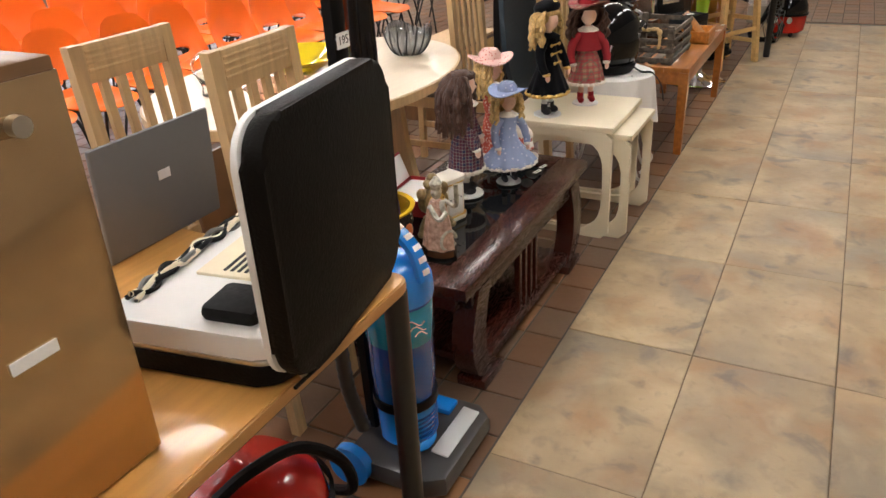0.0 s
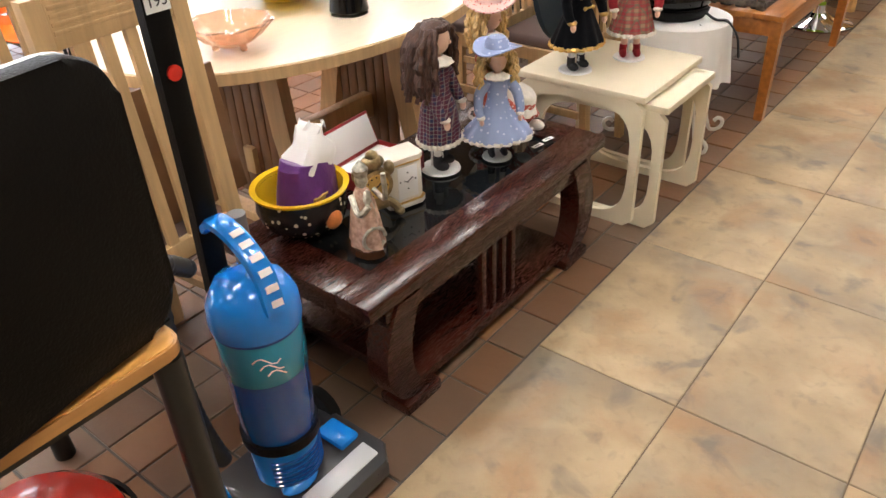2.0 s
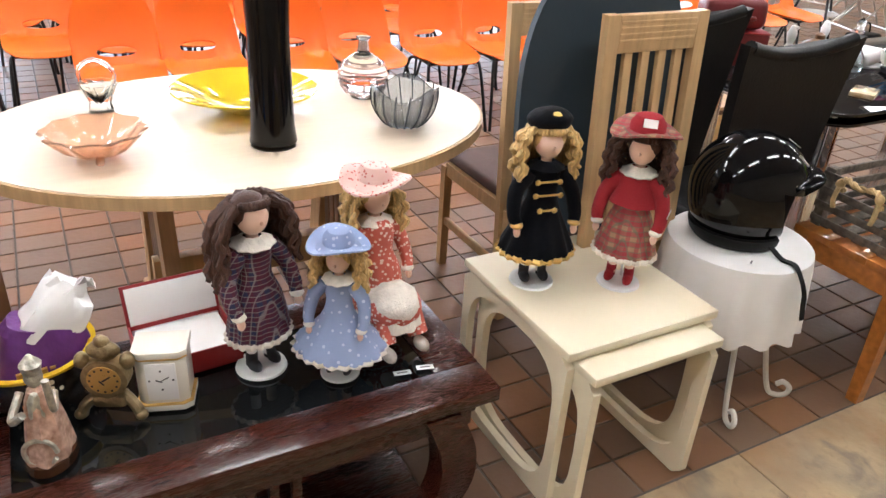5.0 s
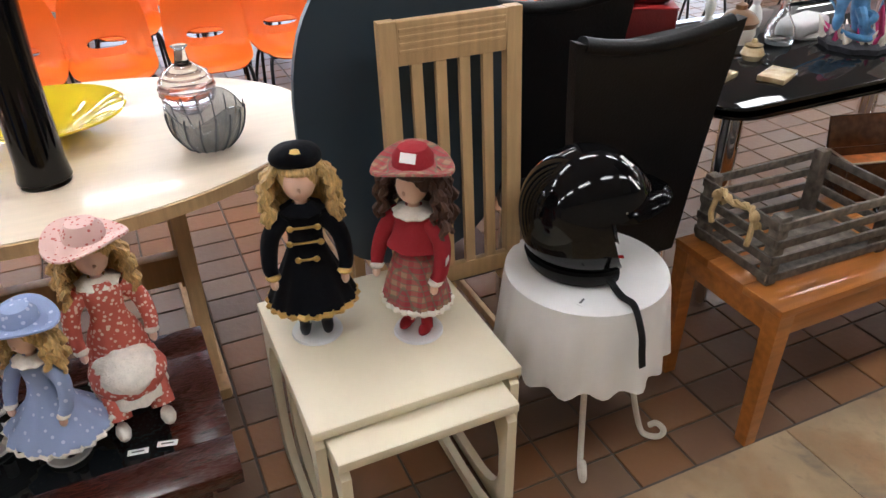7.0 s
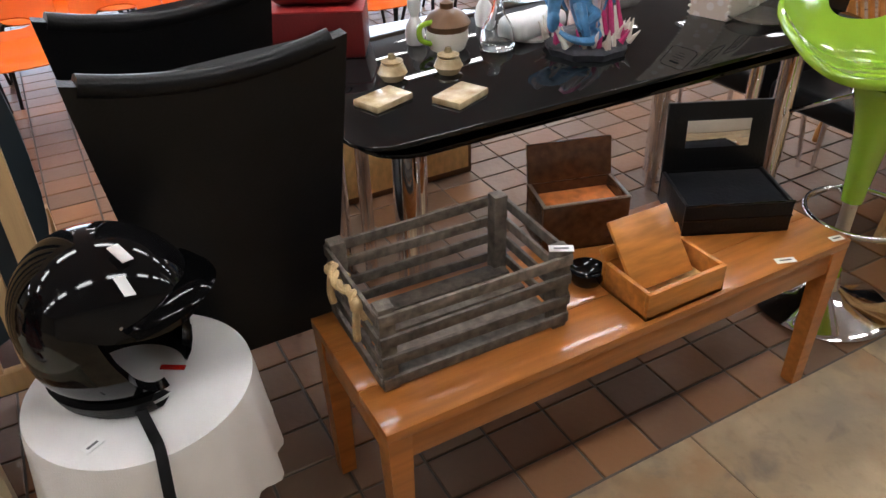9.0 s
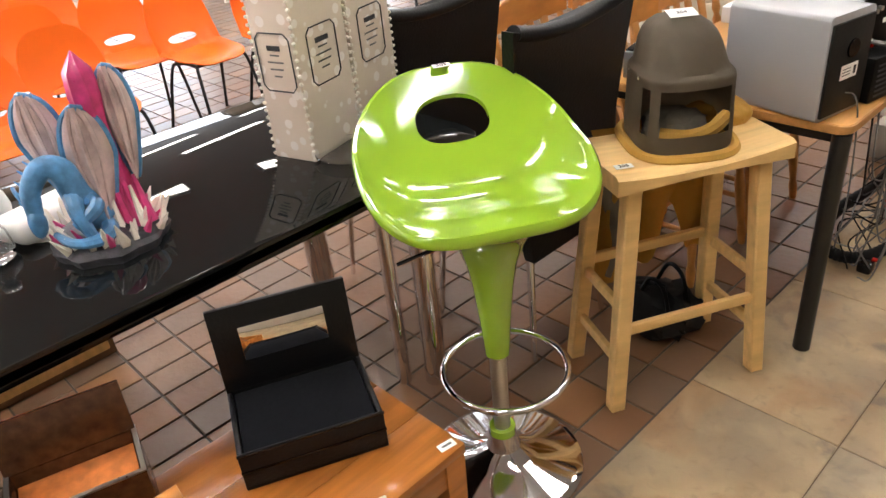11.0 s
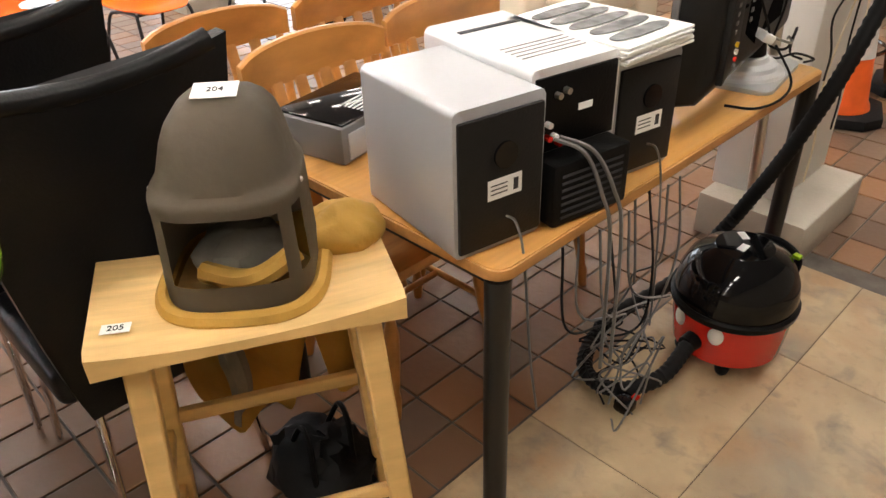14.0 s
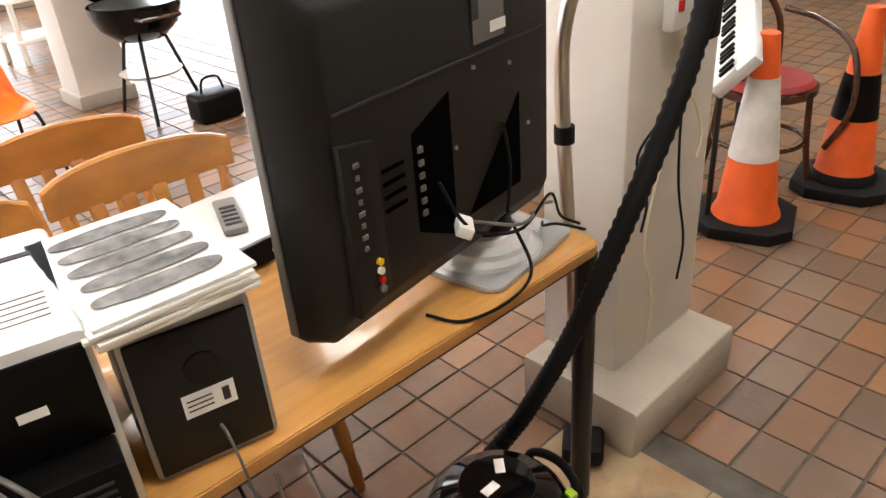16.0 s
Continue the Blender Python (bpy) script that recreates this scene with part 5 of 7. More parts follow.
# ---- dolls, plain shapes ----
def doll(x, y, z, face, h, dress, hair, label, sleeve=None, hat=None, skirt=1.0, apron=None, trim=LACE, shoes=INK, seated=False, curls=34, coat=None, collar=LACE, up=0.0, full=1.0):
    """A doll of height h facing +x before it is turned."""
    k = h / 0.48
    r_ = random.Random(int(h * 1000) + int(abs(x) * 100))
    pcs = {}

    def g(m):
        return pcs.setdefault(m.name, (B(), m))[0]

    lift = 0.0 if not seated else -0.09
    if up:
        zb = -lift - (0.045 + up) / k
        lathe(g(WHITEPLASTIC), [(0.001, zb), (0.062, zb), (0.06, zb + 0.006), (0.001, zb + 0.007)], 28)
        cyl(g(WHITEPLASTIC), (-0.02, 0, zb), (-0.02, 0, 0.2), 0.006, seg=8)
    if not seated:
        lathe(g(WHITEPLASTIC), [(0.001, 0), (0.062, 0), (0.06, 0.006), (0.001, 0.007)], 28)
        cyl(g(WHITEPLASTIC), (-0.03, 0, 0), (-0.02, 0, 0.2), 0.004, seg=6)
        for s in (-1, 1):
            cyl(g(SKIN if shoes is not INK else WHITECLOTH), (0, s * 0.024, 0.03), (0, s * 0.022, 0.16), 0.013, seg=10)
            ball(g(shoes), (0.012, s * 0.027, 0.022), (0.026, 0.014, 0.016), 10)
            cyl(g(shoes), (0.0, s * 0.026, 0.02), (0, s * 0.025, 0.055), 0.0145, 0.0145, 10)
    else:
        for s in (-1, 1):
            tube(g(dress), curve_pts([(0, s * 0.03, 0.13), (0.1, s * 0.045, 0.12), (0.15, s * 0.05, 0.05)], 5), 0.028, 10)
            ball(g(LACE), (0.165, s * 0.052, 0.025), (0.03, 0.018, 0.02), 10)
    z0 = 0.1 if not seated else 0.06
    sk = B()
    prof = [(0.082 * skirt, z0), (0.078 * skirt, z0 + 0.02), (0.062, 0.2), (0.04, 0.26), (0.042, 0.3), (0.04, 0.335), (0.02, 0.352)]
    loops = [[(r * 0.85 * (1 + 0.06 * max(0, (0.26 - zz)) / 0.16 * math.sin(11 * a + 1)) * math.cos(a), r * (1 + 0.06 * max(0, (0.26 - zz)) / 0.16 * math.sin(11 * a + 1)) * math.sin(a), zz) for a in (2 * math.pi * j / 66 for j in range(66))] for r, zz in curve_pts2(prof)]
    if seated:
        loops = [[(px_ + 0.02, py_, pz_) for px_, py_, pz_ in lp] for lp in loops]
    rings(g(dress), loops)
    lathe(g(trim), [(0.084 * skirt, z0 - 0.004), (0.087 * skirt, z0 + 0.004), (0.082 * skirt, z0 + 0.012)], 66, wave=0.05, waves=22, sx=0.85, cap=False)
    if apron:
        # bib and a cloth that falls over the lap in soft folds
        ball(g(apron), (0.034, 0, 0.285), (0.016, 0.03, 0.045), 14, 0.002)
        ball(g(dress), (0.075, 0, 0.125), (0.1, 0.088, 0.052), 24, 0.006)
        ball(g(apron), (0.082, 0, 0.138), (0.094, 0.074, 0.05), 28, 0.008)
        lathe(g(apron), [(0.082, 0.135), (0.098, 0.11), (0.104, 0.085)], 60, c=(0.075, 0, 0), wave=0.04, waves=11, sy=0.8, cap=False)
    if coat:
        lathe(g(coat), [(0.066 * skirt, 0.255), (0.058, 0.275), (0.05, 0.305), (0.047, 0.335), (0.022, 0.357)], 30, sx=0.85, wave=0.03, waves=6, cap=False)
    arm = sleeve or dress
    for s in (-1, 1):
        pts = [(0, s * 0.04, 0.325), (0.008, s * 0.075, 0.28), (0.03, s * 0.085, 0.225), (0.045, s * 0.08, 0.2)]
        tube(g(arm), curve_pts(pts, 5), 0.018, 10, radii=[0.024 - 0.0006 * i for i in range(16)])
        ball(g(trim), (0.046, s * 0.08, 0.198), (0.018, 0.018, 0.01), 10)
        ball(g(SKIN), (0.052, s * 0.079, 0.182), (0.011, 0.01, 0.016), 8)
    lathe(g(collar), [(0.048, 0.338), (0.05, 0.342), (0.02, 0.36)], 30, wave=0.06, waves=9, cap=False)
    cyl(g(SKIN), (0, 0, 0.345), (0, 0, 0.375), 0.014)
    ball(g(SKIN), (0.004, 0, 0.408), (0.037, 0.036, 0.044), 20)
    ball(g(SKIN), (0.041, 0, 0.402), (0.006, 0.005, 0.006), 8)
    ball(g(hair), (-0.008, 0, 0.42), (0.042, 0.045, 0.043), 18, 0.004)
    for i in range(curls):
        a = radians(64 + 232 * (i + 0.6 * r_.random()) / curls)
        r0, r1, drop = 0.036 + 0.01 * r_.random(), (0.058 + 0.022 * r_.random()) * full, (0.1 + 0.05 * r_.random()) * full
        z1, ph = 0.447 - 0.02 * r_.random(), 6.28 * r_.random()
        pts = []
        for q in range(19):
            f = q / 18
            rad = r0 + (r1 - r0) * math.sin(min(1, f * 1.7) * 1.57)
            c_, s_ = 0.0065 * math.sin(f * 24 + ph) * f, 0.0065 * math.cos(f * 24 + ph) * f
            pts.append(((rad + c_) * math.cos(a) * 0.9 - 0.004, (rad + c_) * math.sin(a) * 1.06 + s_, z1 + 0.008 * math.sin(f * 3) - drop * f ** 1.3))
        tube(g(hair), pts, 0.009, 6, radii=[0.0085 + 0.0025 * math.sin(q * 1.35) for q in range(19)])
    for i in range(9):
        a = radians(-60 + 120 * i / 8)
        ball(g(hair), (0.033 * math.cos(a), 0.036 * math.sin(a), 0.441), (0.012, 0.011, 0.011), 6, 0.002)
    if hat:
        m_, kind, brim = hat
        if kind == "beret":
            ball(g(m_), (-0.01, 0, 0.462), (0.056, 0.058, 0.032), 20, 0.003, rot=spin(0, -12, 0))
            ball(g(GOLD), (0.026, 0.0, 0.48), (0.014, 0.02, 0.012), 8, 0.004)
        else:
            lp = [[(r * math.cos(a), r * math.sin(a), zz + (0.014 * math.sin(2 * a + 0.6) if r > 0.05 else 0)) for a in (2 * math.pi * j / 40 for j in range(40))] for r, zz in ((0.046, 0.452), (0.07, 0.452), (0.094, 0.458), (0.092, 0.463), (0.066, 0.458), (0.046, 0.46))]
            rings(g(brim), lp, cap=False)
            lathe(g(m_), [(0.047, 0.452), (0.046, 0.478), (0.032, 0.497), (0.001, 0.502)], 30, c=(-0.004, 0, 0))
    if dress is VELVET:
        for zz, w in ((0.31, 0.03), (0.275, 0.034), (0.235, 0.02)):
            tube(g(GOLD), curve_pts([(0.038 + (0.3 - zz) * 0.15, -w, zz), (0.045 + (0.3 - zz) * 0.15, 0, zz + 0.004), (0.038 + (0.3 - zz) * 0.15, w, zz + 0.002)], 4), 0.003, 6)
            for s in (-1, 1):
                ball(g(GOLD), (0.038 + (0.3 - zz) * 0.15, s * w, zz), (0.005, 0.008, 0.008), 8)
    if shoes is REDFELT:
        box(g(PAPER), (0.036, 0.012, 0.487), (0.002, 0.036, 0.022), rot=spin(0, -28, 10))
        box(g(PAPER), (0.03, 0.102, 0.252), (0.014, 0.002, 0.03), rot=spin(-12, 20, 0))
    pieces = list(pcs.values())
    for bm, _ in pieces:
        for v in bm.verts:
            v.co *= k
    return single("doll", pieces, label, "doll", x, y, z + (lift * k + 0.045 + up if seated else 0), face, "porcelain dolls")


def curve_pts2(prof):
    return [(p.x, p.z) for p in curve_pts([(r, 0, z) for r, z in prof], 3)]


doll(-0.43, 5.102, ZC, 20, 0.465, TARTAN, BROWNHAIR, "brown-haired doll in a navy tartan dress on a stand", skirt=0.95, apron=None, curls=46, full=1.3)
doll(-0.335, 5.262, ZC, -38, 0.36, BLUEDOT, BLONDE, "blonde doll in a blue dotted dress and hat on a stand", hat=(BLUEDOT, "brim", BLUEDOT), skirt=1.7)
doll(-0.46, 5.4, ZC, 8, 0.43, REDFLORAL, BLONDE, "seated blonde doll in red floral dress and cream apron", hat=(PINKFLORAL, "brim", PINKFLORAL), seated=True, apron=LACE, up=0.045)
doll(-0.388, 5.826, 0.4975, -14, 0.462, VELVET, BLONDE, "blonde doll in a black velvet coat and beret", hat=(VELVET, "beret", None), trim=GOLD, collar=VELVET, skirt=1.25)
doll(-0.288, 6.042, 0.4975, -54, 0.45, REDPLAID, BROWNHAIR, "doll in red jacket, plaid dress and red hat", sleeve=REDFELT, hat=(REDFELT, "brim", REDPLAID), coat=REDFELT, shoes=REDFELT, skirt=1.05, curls=30, full=1.1)


# ---- on the round table ----
t = thing("motorcycle_helmet", "glossy black open-face motorcycle helmet with peak", "helmet", RT[0] - 0.015, RT[1] - 0.01, 0.532, 58)
t.scale = (0.94, 0.94, 0.9)
b = B()
ball(b, (0, 0, 0.18), (0.175, 0.158, 0.182), 48)
for v in b.verts:
    if v.co.z < 0.18:
        f = (0.18 - v.co.z) / 0.17
        v.co.x *= 1 + 0.22 * f * f
        v.co.y *= 1 + 0.22 * f * f
for co, no in (((0.085, 0, 0.11), (1, 0, 0.28)), ((0, 0, 0.235), (0.25, 0, 1)), ((0, 0, 0.035), (0, 0, 1))):
    bmesh.ops.bisect_plane(b, geom=b.verts[:] + b.edges[:] + b.faces[:], plane_co=co, plane_no=no)
bmesh.ops.delete(b, geom=[f for f in b.faces if (f.calc_center_median().x + 0.28 * f.calc_center_median().z > 0.1158 and f.calc_center_median().z + 0.25 * f.calc_center_median().x < 0.235) or f.calc_center_median().z < 0.035], context="FACES")
bmesh.ops.solidify(b, geom=b.faces[:], thickness=0.02)
part("shell", b, BLACKGLOSS, t)
b = B()
lathe(b, [(0.1, 0.0), (0.118, 0.003), (0.132, 0.022), (0.14, 0.05), (0.115, 0.055), (0.097, 0.005)], 48, sx=1.1, cap=False)
bmesh.ops.bisect_plane(b, geom=b.verts[:] + b.edges[:] + b.faces[:], plane_co=(0.095, 0, 0), plane_no=(1, 0, 0))
bmesh.ops.delete(b, geom=[f for f in b.faces if f.calc_center_median().x > 0.095], context="FACES")
part("neck_roll", b, BLACKPLASTIC, t)
b = B()
loops = []
for r0, dz, w in ((0.152, 0.004, 0.97), (0.178, 0.002, 0.9), (0.2, -0.008, 0.8), (0.205, -0.014, 0.78)):
    loops.append([Vector((r0 * math.cos(a) * 1.04, r0 * math.sin(a) * w, 0.258 + dz - 0.035 * math.sin(a) ** 2)) for a in (radians(-56 + 112 * k / 20) for k in range(21))])
vs_ = [[b.verts.new(p) for p in lp] for lp in loops]
for p, q in zip(vs_, vs_[1:]):
    for k in range(20):
        b.faces.new((p[k], p[k + 1], q[k + 1], q[k]))
bmesh.ops.solidify(b, geom=b.faces[:], thickness=0.006)
part("peak", b, BLACKGLOSS, t)
for a in (-56, 0, 56):
    b = B()
    ball(b, (0.158 * math.cos(radians(a)), 0.142 * math.sin(radians(a)), 0.252 - 0.02 * math.sin(radians(a)) ** 2), (0.008, 0.008, 0.008), 10)
    part("stud", b, CHROME, t)
b = B()
strap = curve_pts([(0.07, -0.115, 0.03), (0.1, -0.15, 0.005), (0.13, -0.19, 0.004), (0.15, -0.235, -0.05), (0.155, -0.25, -0.1), (0.16, -0.255, -0.14)], 6)
loops = [[p + Vector((0.6, 0.4, 0)) * a * 0.014 + Vector((0.0, 0, 1)) * c * 0.003 - Vector((0.4, -0.6, 0)) * c * 0.003 for a, c in ((-1, -1), (1, -1), (1, 1), (-1, 1))] for p in strap]
rings(b, loops)
part("chin_strap", b, RUBBER, t)
b = B()
box(b, (0.09, 0.0, 0.03), (0.05, 0.012, 0.004), 0.001)
part("red_tab", b, RED, t)
for c, r in (((0.103, -0.093, 0.312), (-35, 35, -42)), ((0.084, -0.045, 0.348), (-18, 30, -28))):
    b = B()
    box(b, c, (0.04, 0.026, 0.0015), rot=spin(*r))
    part("lot_sticker", b, PAPER, t)
price_tag(RT[0] + 0.13, RT[1] - 0.1, 0.534, -60)

# ---- on the bench ----
ZB = 0.4755
t = thing("slatted_crate", "weathered grey wooden crate with rope handle", "crate", -0.225, 7.142, ZB, -1.5)
CW, CL, CH = 0.285, 0.43, 0.2
for sx in (-1, 1):
    for sy in (-1, 1):
        b = B()
        box(b, (sx * (CW / 2 - 0.02), sy * (CL / 2 - 0.02), CH / 2), (0.034, 0.034, CH), 0.003)
        part("post", b, WEATHERED, t)
for i in range(4):
    z = 0.025 + i * 0.05
    for s in (-1, 1):
        b = B()
        box(b, (s * (CW / 2 - 0.002), 0, z), (0.009, CL - 0.004, 0.0245), 0.002, rot=spin(0.6 * math.sin(i * 3 + s), 0, 0))
        part("slat", b, WEATHERED, t)
        b = B()
        box(b, (0, s * (CL / 2 - 0.002), z), (CW - 0.012, 0.009, 0.0245), 0.002)
        part("slat", b, WEATHERED, t)
for i in range(4):
    b = B()
    box(b, ((i - 1.5) * 0.068, 0, 0.006), (0.046, CL - 0.02, 0.009), 0.002)
    part("floor_slat", b, WEATHERED, t)
for s in (-1,):
    b = B()
    y = s * (CL / 2 + 0.012)
    for ph in (0, math.pi):
        pp = curve_pts([(-0.07, y - s * 0.03, 0.14), (-0.068, y, 0.17), (-0.05, y, 0.19), (0.0, y + s * 0.012, 0.185), (0.05, y, 0.19), (0.068, y, 0.17), (0.07, y - s * 0.03, 0.12)], 7)
        tube(b, [p + Vector((0, math.cos(i * 0.9 + ph), math.sin(i * 0.9 + ph))) * 0.005 for i, p in enumerate(pp)], 0.0065, 7)
    for sx in (-1, 1):
        ball(b, (sx * 0.068, y, 0.172), (0.016, 0.014, 0.017), 10, 0.004)
        tube(b, curve_pts([(sx * 0.068, y, 0.165), (sx * 0.072, y + s * 0.006, 0.12), (sx * 0.066, y + s * 0.004, 0.09)], 4), 0.008, 7)
    part("rope_handle", b, ROPE, t, "knotted hemp rope handle")
price_tag(-0.09, 7.33, ZB + 0.199, 60, w=0.05, h=0.022)


def open_box(name, x, y, turn, w, l, h, wall, outer, inner, label, lid_angle, lid_h, lid_mat=None):
    t = thing(name, label, "box", x, y, ZB, turn)
    for nm, c, s in (("base", (0, 0, wall / 2), (w, l, wall)), ("front", (w / 2 - wall / 2, 0, h / 2), (wall, l, h)), ("back", (-w / 2 + wall / 2, 0, h / 2), (wall, l, h)), ("side", (0, l / 2 - wall / 2, h / 2), (w - 2 * wall, wall, h)), ("side", (0, -l / 2 + wall / 2, h / 2), (w - 2 * wall, wall, h))):
        b = B()
        box(b, c, s, 0.002)
        part(nm, b, outer, t)
    b = B()
    box(b, (0, 0, wall + 0.004), (w - 2 * wall, l - 2 * wall, 0.008))
    part("lining", b, inner, t)
    b = B()
    r = spin(0, lid_angle, 0)
    box(b, Vector((-w / 2 + wall / 2, 0, h)) + r @ Vector((0, 0, lid_h / 2)), (wall * 1.2, l, lid_h), 0.002, rot=r)
    part("lid", b, lid_mat or outer, t)
    return t


t = open_box("trinket_box", -0.078, 7.615, 0, 0.155, 0.225, 0.07, 0.012, REDWOOD, RAWPINE, "small orange wooden box with lid tipped open", -35, 0.03)
b = B()
box(b, (-0.035, -0.015, 0.098), (0.011, 0.17, 0.165), 0.003, rot=spin(0, -42, 0))
part("loose_panel", b, REDWOOD, t, "orange wood panel leaning out of the box")
t = open_box("jewellery_box", -0.36, 7.585, -16, 0.13, 0.22, 0.13, 0.01, DARKWOOD, ORANGEDAB, "dark polished wooden jewellery box standing open", -12, 0.1)
b = B()
for c, s in (((0.061, 0, 0.131), (0.008, 0.222, 0.003)), ((-0.061, 0, 0.131), (0.008, 0.222, 0.003)), ((0, 0.107, 0.131), (0.114, 0.008, 0.003)), ((0, -0.107, 0.131), (0.114, 0.008, 0.003))):
    box(b, c, s)
part("metal_rim", b, STEEL, t)
b = B()
box(b, (0, 0, 0.1), (0.105, 0.195, 0.006))
part("tray", b, ORANGEDAB, t)
b = B()
lathe(b, [(0.001, 0), (0.035, 0), (0.045, 0.02), (0.042, 0.035), (0.03, 0.02), (0.001, 0.012)], 28)
single("ashtray", [(b, BLACKGLOSS)], "small glossy black dish on the bench", "dish", -0.19, 7.49, ZB)
t = open_box("mirror_box", -0.247, 7.975, -25, 0.2, 0.275, 0.085, 0.01, LEATHER, LEATHER, "black leather jewellery box with mirror in lid", -6, 0.185)
b = B()
box(b, (-0.1, 0, 0.185), (0.004, 0.17, 0.075), 0.001, rot=spin(0, -6, 0))
part("mirror", b, MIRROR, t)
b = B()
for z in (0.045, 0.086):
    box(b, (0.1, 0, z), (0.004, 0.277, 0.004))
part("seam", b, BLACKGLOSS, t)
b = B()
box(b, (0, 0, 0.075), (0.178, 0.25, 0.012), 0.004)
part("padded_tray", b, VELVET, t)
price_tag(-0.01, 7.945, ZB, 70, w=0.05)
price_tag(-0.012, 8.13, ZB, 80)

# ---- on the glass table ----
ZG = 0.7945
t = thing("vanity_case", "oxblood leather vanity case with top handle", "case", -1.15, 7.245, ZG, -28)
b = B()
box(b, (0, 0, 0.065), (0.17, 0.27, 0.13), 0.008)
part("body", b, REDLEATHER, t)
b = B()
box(b, (-0.02, 0, 0.19), (0.14, 0.25, 0.115), 0.03, rot=spin(0, -8, 0), seg=3)
part("upper_case", b, REDLEATHER, t)
b = B()
tube(b, curve_pts([(0.055, -0.06, 0.18), (0.085, -0.05, 0.19), (0.085, 0.05, 0.19), (0.055, 0.06, 0.18)], 5), 0.007, 8)
part("handle", b, REDLEATHER, t)
b = B()
box(b, (0.0, 0, 0.131), (0.173, 0.273, 0.005), 0.001)
part("stitching", b, BOXRED, t)


def gfig(name, pieces, label, cat, x, y, turn=0):
    return single(name, pieces, label, cat, x, y, ZG, turn)


def swan():
    b = B()
    lathe(b, [(0.001, 0), (0.025, 0), (0.03, 0.03), (0.024, 0.06), (0.012, 0.08), (0.018, 0.1), (0.02, 0.12), (0.01, 0.15), (0.001, 0.155)], 20)
    ball(b, (0.012, 0, 0.145), (0.012, 0.008, 0.008), 8)
    return b


gfig("china_ornament", [(swan(), WHITEPLASTIC)], "small white china bird ornament", "ornament", -1.05, 7.5, 20)
gfig("china_ornament", [(swan(), WHITEPLASTIC)], "small white china bird ornament", "ornament", -1.09, 7.76, -30)
b, c_, d_ = B(), B(), B()
lathe(b, [(0.001, 0), (0.05, 0), (0.062, 0.03), (0.06, 0.055), (0.03, 0.06)], 24)
lathe(c_, [(0.058, 0.055), (0.068, 0.075), (0.05, 0.1), (0.02, 0.115), (0.02, 0.13), (0.001, 0.14)], 24)
tube(d_, curve_pts([(0, -0.055, 0.085), (0, -0.095, 0.08), (0, -0.095, 0.045), (0, -0.06, 0.025)], 5), 0.008, 8)
gfig("novelty_teapot", [(b, CREAMSTONE), (c_, BROWNPANEL), (d_, LIME)], "cottage-shaped teapot with brown lid and green handle", "teapot", -0.965, 7.56, 10)
for x, y in ((-0.825, 7.318), (-0.79, 7.466)):
    b, c_ = B(), B()
    lathe(b, [(0.001, 0), (0.028, 0), (0.04, 0.02), (0.03, 0.042), (0.001, 0.045)], 20)
    lathe(c_, [(0.025, 0.042), (0.03, 0.05), (0.012, 0.056), (0.008, 0.068), (0.001, 0.07)], 16)
    gfig("onyx_pot", [(b, TILEAGATE), (c_, BRASS)], "small onyx lidded pot with brass trim", "pot", x, y)
for x, y, a in ((-0.695, 7.23, 20), (-0.615, 7.402, 25)):
    b = B()
    box(b, (0, 0, 0.009), (0.085, 0.125, 0.018), 0.004)
    gfig("onyx_slab", [(b, TILEAGATE)], "polished cream and brown onyx slab", "ornament", x, y, a)
b = B()
lathe(b, [(0.001, 0.002), (0.045, 0.002), (0.05, 0.02), (0.045, 0.06), (0.02, 0.1), (0.014, 0.14), (0.022, 0.16), (0.017, 0.16), (0.01, 0.14), (0.016, 0.1), (0.04, 0.058), (0.044, 0.02), (0.001, 0.012)], 28)
lathe(b, [(0.001, 0.15), (0.012, 0.16), (0.02, 0.19), (0.001, 0.21)], 16)
gfig("glass_decanter", [(b, CLEAR)], "clear cut-glass decanter with stopper", "decanter", -0.885, 7.68)
b = B()
box(b, (0, 0, 0.035), (0.11, 0.22, 0.06), 0.026, seg=4)
lathe(b, [(0.02, 0.0), (0.08, 0.001), (0.082, 0.008), (0.02, 0.008)], 24)
gfig("butter_dish", [(b, WHITEPLASTIC)], "white covered china dish", "dish", -0.93, 7.83, 15)
t_, w_, m_, r_, i_ = B(), B(), B(), B(), B()
ball(r_, (0, 0, 0.028), (0.1, 0.112, 0.034), 26, 0.014)
lathe(r_, [(0.001, 0), (0.11, 0), (0.117, 0.02), (0.095, 0.042), (0.001, 0.048)], 36, wave=0.05, waves=9)
rd = random.Random(11)
for i in range(44):
    a, k = 6.283 * i / 44 + 0.2 * rd.random(), 0.072 + 0.038 * rd.random()
    foot = Vector((k * math.cos(a), k * 1.08 * math.sin(a), 0.035))
    tip = foot + Vector((0.022 * math.cos(a) + 0.012 * rd.uniform(-1, 1), 0.022 * math.sin(a) + 0.012 * rd.uniform(-1, 1), 0.026 + 0.03 * rd.random()))
    cyl(m_ if i % 5 == 0 else i_, foot, tip, 0.009 + 0.004 * rd.random(), 0.0015, 5)
